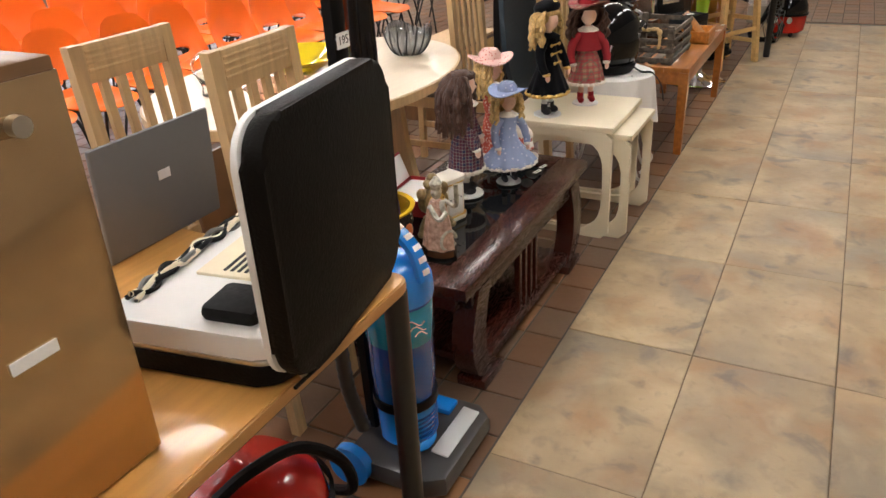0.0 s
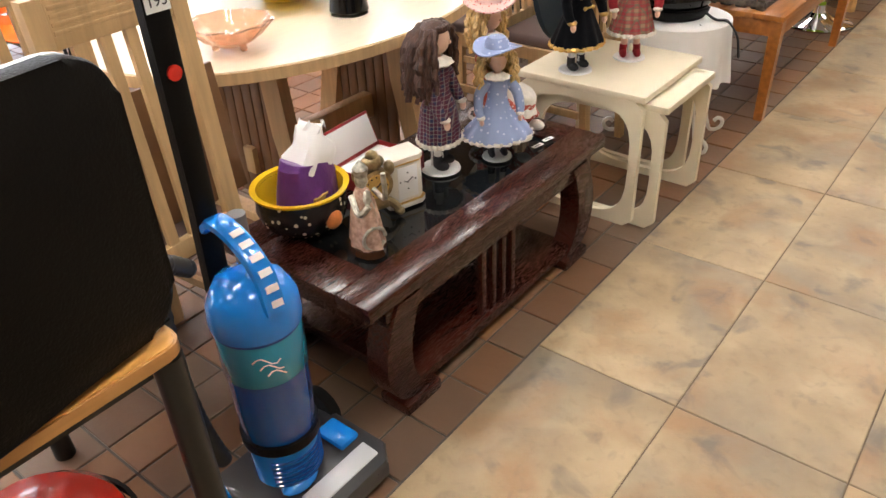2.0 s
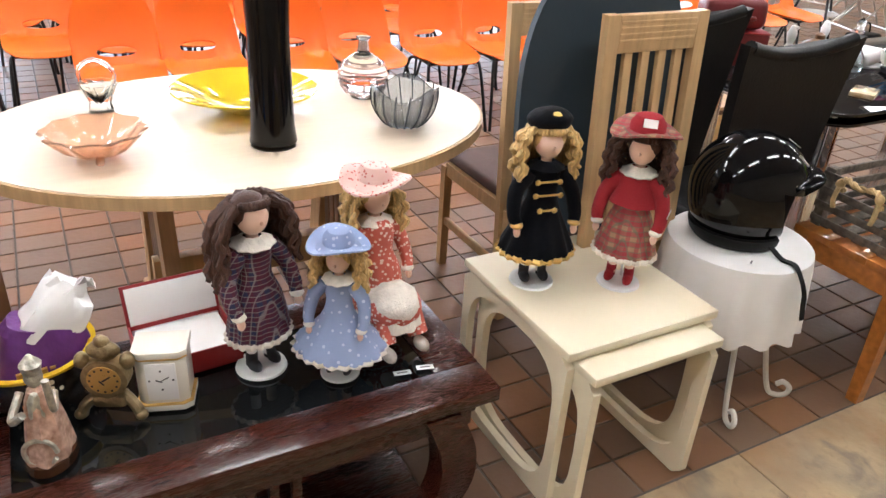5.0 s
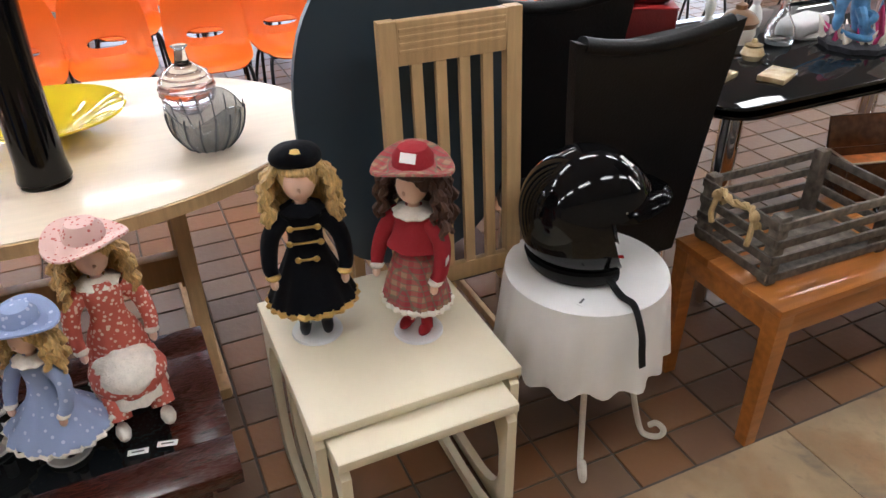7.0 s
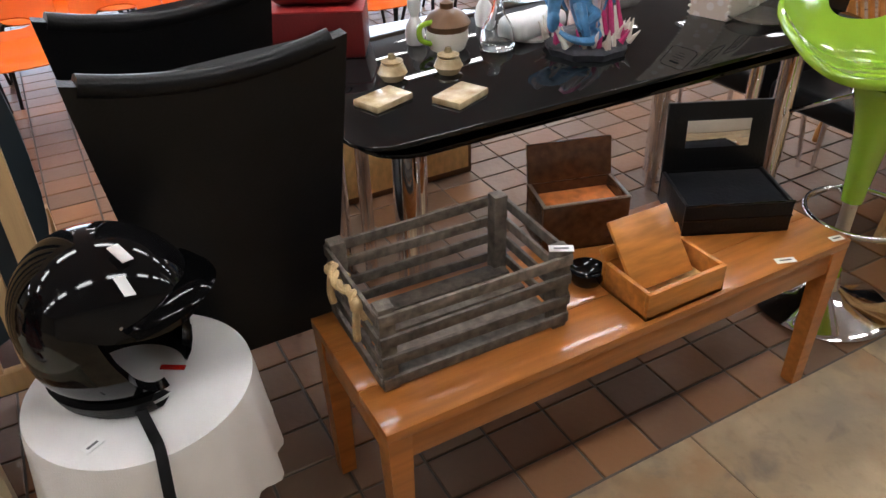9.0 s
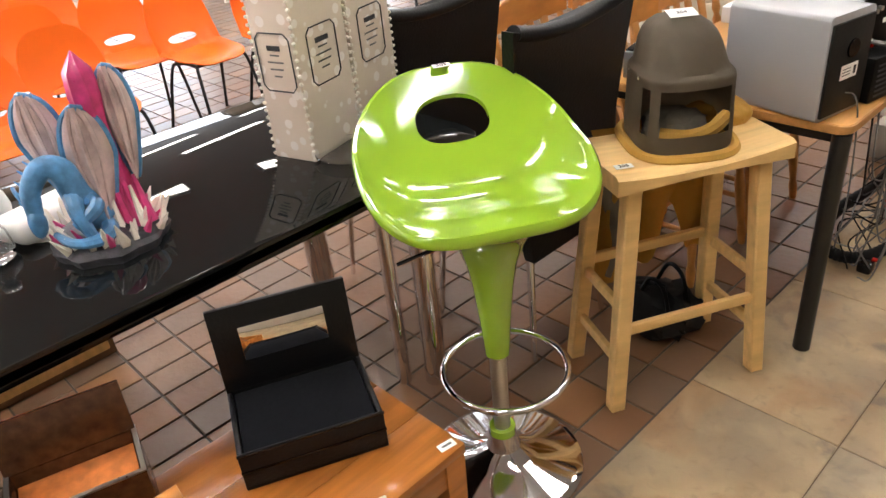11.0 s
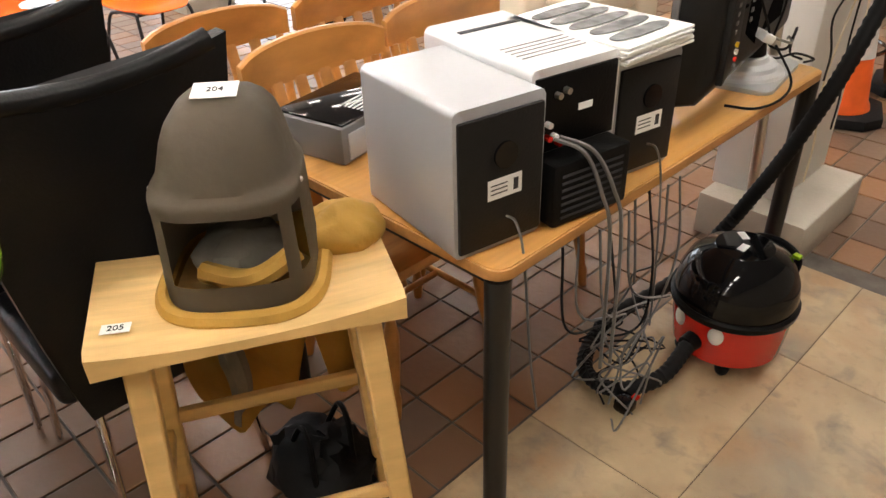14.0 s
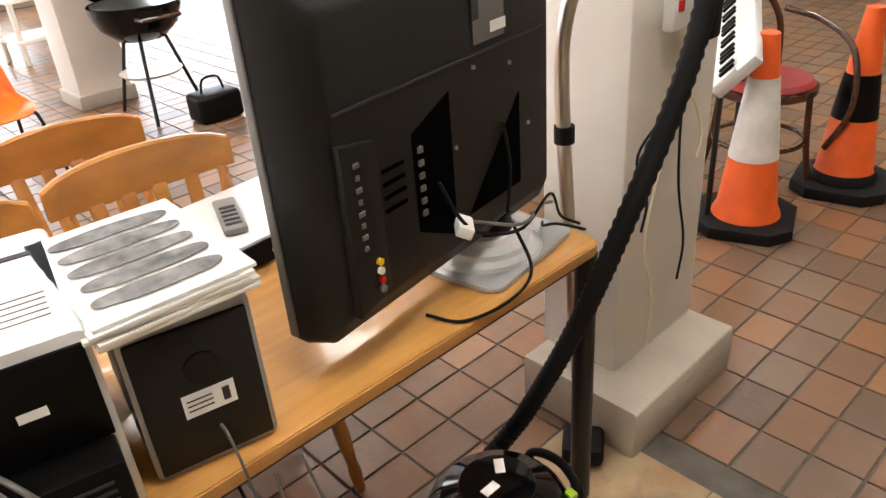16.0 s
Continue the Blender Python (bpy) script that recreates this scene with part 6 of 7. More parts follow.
# robed spire behind the dragon
lathe(m_, [(0.001, 0.04), (0.05, 0.042), (0.04, 0.09), (0.026, 0.16), (0.022, 0.25), (0.03, 0.31), (0.026, 0.36), (0.001, 0.4)], 20, c=(-0.03, 0.035, 0), wave=0.12, waves=7)
for i in range(5):
    foot = Vector((0.03 + 0.008 * (i % 2), 0.0 + 0.022 * i, 0.04))
    cyl(m_, foot, foot + Vector((-0.03, -0.012, 0.1)), 0.014, 0.004, 7)
    if i % 2:
        cyl(i_, foot + Vector((0.008, 0.008, 0)), foot + Vector((-0.02, 0.0, 0.085)), 0.01, 0.003, 7)


def wing(cy, z0, z1, half, x0, lean_):
    """A folded wing: a bowed leaf with a thick leading edge and three ribs."""
    rows_ = []
    for j in range(21):
        f = j / 20
        wd = half * min(1, f * 1.7) ** 0.8 * (math.sqrt(max(0.02, 1 - ((f - 0.6) / 0.41) ** 2)) if f > 0.6 else 1)
        rows_.append([Vector((x0 + 0.028 * (1 - u * u) - 0.03 * f + 0.003 * math.cos(u * 9), cy + lean_ * f + wd * u, z0 + (z1 - z0) * f - 0.012 * abs(u))) for u in (k / 6 - 1 for k in range(13))])
    lays = [[[w_.verts.new(p + Vector((dx, 0, 0))) for p in row] for row in rows_] for dx in (0, -0.005)]
    for j in range(20):
        for q in range(12):
            for lay in lays:
                w_.faces.new((lay[j][q], lay[j + 1][q], lay[j + 1][q + 1], lay[j][q + 1]))
    for q, r in ((0, 0.008), (12, 0.006)):
        tube(t_, [row[q] for row in rows_], r, 7)
    tube(t_, rows_[-1], 0.008, 7)
    for q in (3, 6, 9):
        tube(w_, [row[q] + Vector((0.002, 0, 0)) for row in rows_], 0.004, 6, radii=[0.0025 + 0.0002 * k for k in range(21)])


wing(-0.055, 0.12, 0.335, 0.044, -0.02, -0.022)
wing(0.012, 0.06, 0.305, 0.047, 0.02, -0.002)
wing(0.082, 0.13, 0.36, 0.034, -0.035, 0.0)
# hunched neck and head, forelegs, coiled tail
neck = curve_pts([(0.02, 0.0, 0.07), (0.03, -0.03, 0.13), (0.035, -0.045, 0.19), (0.045, -0.075, 0.205), (0.055, -0.105, 0.17), (0.06, -0.112, 0.12)], 7)
tube(t_, neck, 0.02, 12, radii=[0.034 - 0.018 * k / (len(neck) - 1) for k in range(len(neck))])
for k in range(4, len(neck), 3):
    cyl(t_, neck[k], neck[k] + Vector((-0.004, -0.022, 0.024)), 0.008, 0.001, 5)
ball(t_, (0.063, -0.112, 0.105), (0.018, 0.017, 0.034), 14, 0.003)
for dy in (-0.012, 0.012):
    tube(t_, curve_pts([(0.055, -0.11 + dy, 0.135), (0.04, -0.115 + 1.6 * dy, 0.16), (0.02, -0.118 + 2 * dy, 0.17)], 4), 0.004, 6)
for a_, c_, e_ in (((0.03, -0.04, 0.15), (0.075, -0.035, 0.11), (0.085, -0.02, 0.055)), ((0.03, -0.02, 0.12), (0.07, 0.0, 0.115), (0.08, -0.045, 0.085))):
    leg_ = curve_pts([a_, c_, e_], 7)
    tube(t_, leg_, 0.014, 9, radii=[0.021 - 0.0007 * k for k in range(len(leg_))])
tail_ = curve_pts([(0.02, 0.0, 0.07), (0.07, 0.01, 0.055), (0.1, -0.02, 0.055), (0.095, -0.06, 0.06), (0.06, -0.09, 0.07)], 6)
tube(t_, tail_, 0.012, 8, radii=[0.019 - 0.0005 * k for k in range(len(tail_))])
gfig("dragon_figurine", [(t_, DRAGON), (w_, DRAGONWING), (m_, MAGENTA), (r_, ROCK), (i_, CREAMSTONE)], "blue winged dragon figurine on a rocky base", "figurine", -0.74, 7.885, -25)


def floral_box(x, y, turn, w, l, h):
    t = thing("storage_box", "tall pale floral paper-covered storage box", "box", x, y, ZG, turn, "floral storage boxes")
    b = B()
    box(b, (0, 0, h / 2), (w, l, h), 0.003)
    part("body", b, FLORALBOX, t)
    for sx, sy in ((1, -1), (1, 1), (-1, -1)):
        b = B()
        for i in range(26):
            ball(b, (sx * (w / 2), sy * (l / 2), 0.01 + i * (h - 0.02) / 25), (0.006, 0.006, 0.005), 6)
        part("corner_trim", b, LACE, t)
    for face in (0, 1):
        oc = [(u * 0.055, v * 0.07) for u, v in ((-0.75, -1), (0.75, -1), (1, -0.8), (1, 0.8), (0.75, 1), (-0.75, 1), (-1, 0.8), (-1, -0.8))]
        b = B()
        if face == 0:
            loop = [(w / 2 + 0.002, u, h * 0.5 + v) for u, v in oc]
        else:
            loop = [(u * min(1, w / 0.14), -l / 2 - 0.002, h * 0.5 + v) for u, v in oc]
        tube(b, loop, 0.0018, 5, closed=True)
        part("label_border", b, INK, t)
        for i in range(5):
            b = B()
            wd = (0.05, 0.035, 0.06, 0.05, 0.03)[i]
            z = h * 0.5 + 0.035 - i * 0.017
            if face == 0:
                box(b, (w / 2 + 0.0015, 0, z), (0.001, wd, 0.012 if i == 0 else 0.004))
            else:
                box(b, (0, -l / 2 - 0.0015, z), (wd * 0.8, 0.001, 0.012 if i == 0 else 0.004))
            part("label_print", b, INK if i == 0 else GREYPLASTIC, t)
    return t


floral_box(-0.792, 8.473, 16, 0.13, 0.2, 0.5)
floral_box(-0.9, 8.675, 16, 0.2, 0.19, 0.48)
b = B()
lathe(b, [(0.001, 0.002), (0.05, 0.002), (0.1, 0.018), (0.098, 0.021), (0.05, 0.007), (0.001, 0.007)], 32)
gfig("glass_plate", [(b, CLEAR)], "round clear glass plate on the table", "plate", -0.65, 8.48)
# low unit behind the glass table
t = thing("drawer_unit", "low wooden drawer unit behind the glass table", "cabinet", -1.75, 7.5)
b = B()
box(b, (0, 0, 0.2), (0.35, 1.0, 0.4), 0.005)
part("body", b, BROWNPANEL, t)
for s in (-1, 1):
    b = B()
    box(b, (0.178, s * 0.245, 0.2), (0.012, 0.47, 0.34), 0.003)
    part("drawer", b, RAWPINE, t)
b = B()
box(b, (0, 0, 0.405), (0.37, 1.03, 0.02), 0.003)
part("top", b, PALEOAK, t)

# ---- on the saddle stool ----
HOODZ = 0.716
t = thing("blast_hood", "grey moulded blasting hood with window and tan leather cape", "hood", -0.133, 9.136, HOODZ, -40)
b = B()
NA, zs = 60, [0.012, 0.03, 0.05, 0.07, 0.09, 0.11, 0.135, 0.16, 0.185, 0.2, 0.206, 0.21, 0.216, 0.226, 0.248, 0.272, 0.292, 0.308, 0.321, 0.328]
ks = [0.98, 1.0, 1.0, 1.0, 0.995, 0.99, 0.98, 0.975, 0.97, 0.965, 0.96, 0.94, 0.88, 0.845, 0.8, 0.75, 0.68, 0.58, 0.43, 0.22]
grid = []
for z, k in zip(zs, ks):
    lp = []
    for j in range(NA):
        a = 2 * math.pi * j / NA
        c, s = math.cos(a), math.sin(a)
        e = 0.6
        lean_ = -0.05 * max(0, z - 0.2) / 0.18
        bulge = 1 + 0.05 * math.cos(3 * a) * (z > 0.22)
        lp.append(b.verts.new((0.132 * k * bulge * math.copysign(abs(c) ** e, c) + lean_, 0.122 * k * math.copysign(abs(s) ** e, s), z)))
    grid.append(lp)
for i in range(len(zs) - 1):
    for j in range(NA):
        a = (j + 0.5) / NA * 360
        a = a - 360 if a > 180 else a
        zc = (zs[i] + zs[i + 1]) / 2
        if (abs(a) < 36 and 0.07 < zc < 0.19) or (54 < abs(a) < 72 and 0.07 < zc < 0.19):
            continue
        b.faces.new((grid[i][j], grid[i][(j + 1) % NA], grid[i + 1][(j + 1) % NA], grid[i + 1][j]))
b.faces.new(grid[-1])
bmesh.ops.solidify(b, geom=b.faces[:], thickness=0.006)
part("shell", b, HOOD, t)
for a in (-75, -40, 40, 75, 110, -110):
    b = B()
    ball(b, (0.132 * math.cos(radians(a)), 0.12 * math.sin(radians(a)), 0.2), (0.005, 0.005, 0.005), 8)
    part("rivet", b, STEEL, t)
b = B()
tube(b, [(0.14 * math.copysign(abs(math.cos(a)) ** 0.6, math.cos(a)), 0.13 * math.copysign(abs(math.sin(a)) ** 0.6, math.sin(a)), 0.016 - 0.004 * math.cos(a)) for a in (2 * math.pi * i / 48 for i in range(48))], 0.016, 8, closed=True)
part("leather_collar", b, TANCLOTH, t)
b = B()
ball(b, (-0.02, 0.0, 0.045), (0.085, 0.09, 0.04), 20, 0.02)
part("inner_lining", b, GREYCLOTH, t)
b = B()
tube(b, curve_pts([(0.05, -0.06, 0.05), (0.08, 0.0, 0.05), (0.1, 0.05, 0.07), (0.07, 0.1, 0.09)], 6), 0.018, 8)
part("inner_band", b, TANCLOTH, t)
b = B()
box(b, (-0.018, 0.0, 0.334), (0.046, 0.07, 0.0015), rot=spin(0, 10, 0))
part("lot_sticker", b, PAPER, t)
words("number", "204", 0.018, t, pose(-0.0178, 0.0, 0.3352, 0, 10, 0) @ pose(0, 0, 0, 0, 0, 90))
b = B()
N1, N2 = 30, 18
vv = []
for i in range(N1):
    row = []
    f = i / (N1 - 1)
    for j in range(N2):
        q = j / (N2 - 1)
        edge = 0.42 + 0.1 * math.sin(f * 7) + 0.05 * math.sin(f * 17)
        drop = q * edge
        row.append(b.verts.new((-0.135 - 0.02 * q - 0.02 * math.sin(f * 22) * q, -0.19 + 0.38 * f + 0.02 * math.sin(q * 6 + f * 5), 0.005 - drop)))
    vv.append(row)
for i in range(N1 - 1):
    for j in range(N2 - 1):
        b.faces.new((vv[i][j], vv[i + 1][j], vv[i + 1][j + 1], vv[i][j + 1]))
bmesh.ops.solidify(b, geom=b.faces[:], thickness=0.004)
part("cape", b, TANCLOTH, t, "tan leather cape hanging behind the stool")
b = B()
ball(b, (-0.09, 0.15, 0.035), (0.07, 0.1, 0.04), 40, 0.01)
for v in b.verts:
    v.co += Vector(noise.noise_vector(v.co * 14)) * 0.016
part("cape_fold", b, TANCLOTH, t)
b = B()
tube(b, curve_pts([(-0.15, -0.12, -0.05), (-0.17, -0.13, -0.2), (-0.15, -0.1, -0.36), (-0.16, -0.12, -0.5)], 6), 0.03, 8, radii=[0.045 - 0.0015 * i for i in range(19)])
part("grey_strap", b, GREYCLOTH, t)
b = B()
ball(b, (0, 0, 0.07), (0.14, 0.12, 0.08), 22, 0.03)
for v in b.verts:
    v.co.z = max(0.002, v.co.z)
t = thing("black_bag", "crumpled black bag on the floor under the stool", "bag", -0.22, 9.27)
part("body", b, RUBBER, t)
for y in (-0.05, 0.06):
    b = B()
    tube(b, curve_pts([(-0.05, y, 0.12), (-0.02, y + 0.02, 0.19), (0.04, y, 0.18), (0.08, y - 0.02, 0.1), (0.12, y, 0.05)], 6), 0.007, 7)
    part("strap", b, BLACKPLASTIC, t)
price_tag(-0.135, 8.9, 0.737, 55, "205", w=0.045, h=0.024)
price_tag(-0.512, 8.675, 0.994, 59, "203", tilt=(0, 0), w=0.045, h=0.026)

# ---- hi-fi on the far table ----
ZH = 0.7355


def speaker(x, y, w, h, x0=-0.297, x1=0.0):
    t = thing("speaker", "silver hi-fi loudspeaker seen from its black back", "speaker", x, y, ZH, -11, "silver hi-fi speakers")
    d, xc = x1 - x0, (x0 + x1) / 2
    b = B()
    prism(b, [(u, v + h / 2) for u, v in rounded(w, h, 0.012)], "x", x0, x1 - 0.004, 0.002)
    part("cabinet", b, SILVER, t)
    b = B()
    box(b, (x1 - 0.001, 0, h / 2 - 0.004), (0.01, w - 0.014, h - 0.03), 0.003)
    back = part("back_panel", b, GREYBLACK, t)
    b = B()
    lathe(b, [(0.019, 0.0), (0.024, 0.0), (0.024, 0.007), (0.019, 0.007)], 24)
    b.transform(Matrix.Translation((x1 + 0.002, 0.005, h * 0.66)) @ spin(0, 90, 0).to_4x4())
    part("port_ring", b, BLACKGLOSS, back)
    # flat disc in place of the bore, its shade held in the black
    b = B()
    cyl(b, (x1 + 0.0035, 0.005, h * 0.66), (x1 + 0.0062, 0.005, h * 0.66), 0.0185, seg=20)
    part("port", b, VOID, back)
    b = B()
    box(b, (x1 + 0.0045, 0.005, h * 0.44), (0.0015, 0.072, 0.038))
    lab = part("label", b, PAPER, back)
    b = B()
    for i in range(3):
        box(b, (x1 + 0.0055, -0.008, h * 0.44 + 0.008 - i * 0.008), (0.001, 0.035, 0.002))
    box(b, (x1 + 0.0055, 0.028, h * 0.44), (0.001, 0.01, 0.022))
    part("print", b, INK, back)
    b = B()
    tube(b, curve_pts([(x1, 0.01, 0.06), (x1 + 0.03, 0.012, 0.055), (x1 + 0.045, 0.02, -0.02), (x1 + 0.05, 0.04, -0.25), (x1 + 0.01, 0.1, -0.45)], 6), 0.0025, 6)
    part("cable", b, GREYPLASTIC, t)
    return t


speaker(0.142, 9.483, 0.19, 0.272)
speaker(0.162, 9.9, 0.176, 0.25)
t = thing("mini_hifi", "silver mini hi-fi with black stepped back panel", "stereo", 0.015, 9.712, ZH, -11)
b = B()
prism(b, [(u, v + 0.143) for u, v in rounded(0.208, 0.286, 0.012)], "x", -0.21, 0.125, 0.002)
part("body", b, SILVERTOP, t)
b = B()
box(b, (0.124, 0, 0.2), (0.012, 0.192, 0.14), 0.002)
part("rear_panel", b, BLACKPLASTIC, t)
b = B()
box(b, (0.145, 0, 0.065), (0.08, 0.188, 0.125), 0.006)
rear = part("rear_housing", b, BLACKPLASTIC, t)
for i in range(7):
    b = B()
    box(b, (0.1855, 0, 0.02 + i * 0.014), (0.002, 0.15, 0.005))
    part("vent", b, INK, rear)
b = B()
box(b, (-0.13, 0, 0.2865), (0.014, 0.15, 0.002))
part("disc_slot", b, INK, t)
for i in range(5):
    b = B()
    box(b, (0.0 + i * 0.016, 0, 0.2863), (0.003, 0.15, 0.001))
    part("top_vent", b, GREYPLASTIC, t)
for y, z, m_ in ((-0.07, 0.16, RED), (-0.055, 0.16, WHITEPLASTIC), (-0.07, 0.185, WHITEPLASTIC), (-0.05, 0.235, STEEL), (-0.03, 0.24, STEEL), (-0.045, 0.145, RED)):
    b = B()
    cyl(b, (0.128, y, z), (0.142, y, z), 0.006, seg=10)
    part("socket", b, m_, t)
b = B()
box(b, (0.131, 0.02, 0.2), (0.001, 0.034, 0.013))
part("sticker", b, PAPER, t)
for i in range(2):
    b = B()
    tube(b, curve_pts([(0.14, -0.06 + i * 0.014, 0.158), (0.19, -0.03 + i * 0.02, 0.14), (0.21, 0.0 + i * 0.03, 0.06), (0.215, 0.03 + i * 0.03, -0.05), (0.2, 0.06 + 0.03 * i, -0.4)], 6), 0.004, 7)
    part("lead", b, GREYPLASTIC, t)
t = thing("paper_stack", "stack of white printed card sheets on the speaker", "papers", 0.03, 9.905, ZH + 0.251, -4)
for i in range(5):
    b = B()
    box(b, (0.004 * math.sin(i * 3), 0.004 * math.cos(i * 5), 0.004 + i * 0.007), (0.3, 0.215, 0.006), 0.001, rot=spin(0, 0, 2 * math.sin(i * 2.2)))
    sheet = part("sheet", b, PAPER, t)
for j in range(5):
    b = B()
    outline = []
    for i in range(40):
        a = 2 * math.pi * i / 40
        c, s_ = math.cos(a), math.sin(a)
        wob = 1 + 0.05 * math.sin(3 * a + j) + 0.04 * math.sin(7 * a + 2 * j)
        outline.append(((-0.1 + 0.05 * j) + 0.0205 * wob * math.copysign(abs(s_) ** 0.8, s_), 0.086 * math.copysign(abs(c) ** 0.75, c) + 0.003 * math.sin(j * 3)))
    prism(b, outline, "z", 0.0372, 0.0382, 0)
    part("print", b, PRINTGREY, sheet)
# television
t = thing("television", "black flat television seen from behind on a silver stand", "television", 0.082, 10.428, ZH, 9)
b = B()
loops = []
for x, k, dz in ((-0.05, 1.0, 0), (-0.022, 1.0, 0), (-0.012, 0.99, 0.005), (0.022, 0.965, 0.02), (0.045, 0.9, 0.05), (0.052, 0.86, 0.06)):
    loops.append([(x, u * k, 0.345 + v * (k if k > 0.95 else 0.93 * k)) for u, v in rounded(0.675, 0.565, 0.022)])
rings(b, loops)
tv = part("rear_shell", b, GREYBLACK, t)
b = B()
box(b, (-0.052, 0, 0.345), (0.006, 0.64, 0.51), 0.002)
part("screen", b, BLACKGLOSS, t)
for s in (-1, 1):
    b = B()
    box(b, (-0.04, s * 0.339, 0.345), (0.016, 0.006, 0.53), 0.002)
    part("side_trim", b, GREYSHELL, t)
# raised connector wedge near one end
b = B()
prism(b, [(-0.29, 0.12), (-0.215, 0.14), (-0.215, 0.385), (-0.29, 0.4)], "x", 0.05, 0.068, 0.004)
bay = part("connector_bay", b, GREYBLACK, t)
for i in range(8):
    b = B()
    box(b, (0.069, -0.262, 0.365 - i * 0.019), (0.003, 0.012 - 0.004 * (i % 2), 0.008), 0.001)
    part("connector", b, GREYPLASTIC, bay)
for i, m_ in enumerate((YELLOWGLAZE, WHITEPLASTIC, RED, GREYPLASTIC)):
    b = B()
    cyl(b, (0.066, -0.24, 0.2 - i * 0.016), (0.074, -0.24, 0.2 - i * 0.016), 0.006, seg=12)
    part("phono_socket", b, m_, bay)
# flat plates for the dark slant-mouthed cable wells, inner shade put into the black
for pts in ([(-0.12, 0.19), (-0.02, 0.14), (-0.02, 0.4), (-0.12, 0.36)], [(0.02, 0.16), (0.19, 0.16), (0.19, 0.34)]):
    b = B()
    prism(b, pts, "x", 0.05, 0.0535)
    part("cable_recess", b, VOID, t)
for i in range(6):
    b = B()
    box(b, (0.055, -0.105, 0.33 - i * 0.022), (0.004, 0.012, 0.01), 0.001)
    part("input_socket", b, GREYPLASTIC, t)
# vent slots as surface strips, the darkness inside them given by colour
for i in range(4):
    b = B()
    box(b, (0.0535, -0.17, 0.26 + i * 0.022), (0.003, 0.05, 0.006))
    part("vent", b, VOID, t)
b = B()
box(b, (0.0535, 0.0, 0.44), (0.003, 0.56, 0.004))
part("panel_seam", b, INK, t)
for y, z, w, h, m_ in ((0.1, 0.5, 0.09, 0.09, GREYPLASTIC), (0.125, 0.475, 0.045, 0.018, PAPER), (0.14, 0.54, 0.03, 0.014, PAPER), (0.06, 0.52, 0.018, 0.05, INK)):
    b = B()
    box(b, (0.0535 + (0.0015 if m_ is not GREYPLASTIC else 0), y, z), (0.002, w, h))
    part("sticker", b, m_, t)
for y, z in ((-0.01, 0.3), (0.16, 0.4), (0.22, 0.27), (0.05, 0.42)):
    b = B()
    cyl(b, (0.052, y, z), (0.0555, y, z), 0.004, seg=8)
    part("screw", b, STEEL, t)
b = B()
prism(b, rounded(0.25, 0.3, 0.03, cx=-0.02, cy=0.17), "z", 0.0, 0.012, 0.004)
part("stand_base", b, SILVER, t, "silver rectangular foot")
b = B()
lathe(b, [(0.12, 0.012), (0.116, 0.02), (0.1, 0.026), (0.096, 0.036), (0.075, 0.044), (0.07, 0.056), (0.05, 0.066), (0.001, 0.066)], 44, c=(-0.02, 0.16, 0))
part("stand_dome", b, SILVERTOP, t, "stepped silver dome")
b = B()
lathe(b, [(0.05, 0.062), (0.046, 0.09), (0.05, 0.1), (0.038, 0.112), (0.036, 0.17)], 28, c=(-0.005, 0.155, 0))
box(b, (0.01, 0.16, 0.15), (0.06, 0.11, 0.07), 0.012)
part("stand_neck", b, BLACKPLASTIC, t)
b = B()
box(b, (0.075, -0.03, 0.165), (0.03, 0.055, 0.022), 0.004, rot=spin(0, 25, 40))
part("white_plug", b, WHITEPLASTIC, t)
for k, (m_, pts) in enumerate(((RUBBER, [(0.06, -0.07, 0.26), (0.085, -0.05, 0.19), (0.08, 0.02, 0.13), (0.1, 0.12, 0.1), (0.09, 0.24, 0.12), (0.07, 0.32, 0.03), (0.1, 0.35, 0.005)]),
                               (RUBBER, [(0.07, 0.13, 0.1), (0.13, 0.1, 0.03), (0.135, 0.02, 0.006), (0.1, -0.08, 0.005), (0.03, -0.1, 0.005)]),
                               (RUBBER, [(0.056, 0.13, 0.3), (0.075, 0.12, 0.22), (0.06, 0.13, 0.12)]),
                               (GREYPLASTIC, [(0.07, 0.0, 0.16), (0.11, 0.1, 0.12), (0.08, 0.22, 0.1), (0.06, 0.3, 0.07)]),
                               (RUBBER, [(0.11, 0.33, 0.004), (0.14, 0.29, 0.03), (0.1, 0.25, 0.05), (0.05, 0.28, 0.02), (0.02, 0.33, 0.004)]))):
    b = B()
    tube(b, curve_pts(pts, 7), 0.0034, 6)
    part("lead", b, m_, t)
t = thing("cassette_deck", "grey and black cassette deck on the table", "hi-fi deck", -0.44, 9.62, ZH, 12)
b = B()
box(b, (0, 0, 0.045), (0.2, 0.3, 0.085), 0.005)
part("body", b, GREYPLASTIC, t)
b = B()
box(b, (0.0, 0, 0.09), (0.19, 0.28, 0.006), 0.002)
part("top_plate", b, BLACKGLOSS, t)
for i in range(6):
    b = B()
    box(b, (0.02 + 0.012 * i, 0.02, 0.0935), (0.005, 0.15, 0.002))
    part("key", b, SILVER, t)
b = B()
box(b, (0.101, 0, 0.04), (0.004, 0.26, 0.06), 0.001)
part("fascia", b, SILVER, t)
t = thing("disc_player", "slim white disc player on the table", "disc player", -0.42, 10.36, ZH, 4)
b = B()
box(b, (0, 0, 0.035), (0.28, 0.38, 0.06), 0.005)
part("body", b, SILVERTOP, t)
b = B()
box(b, (0.142, 0, 0.033), (0.006, 0.37, 0.05), 0.001)
part("rear_panel", b, BLACKPLASTIC, t)
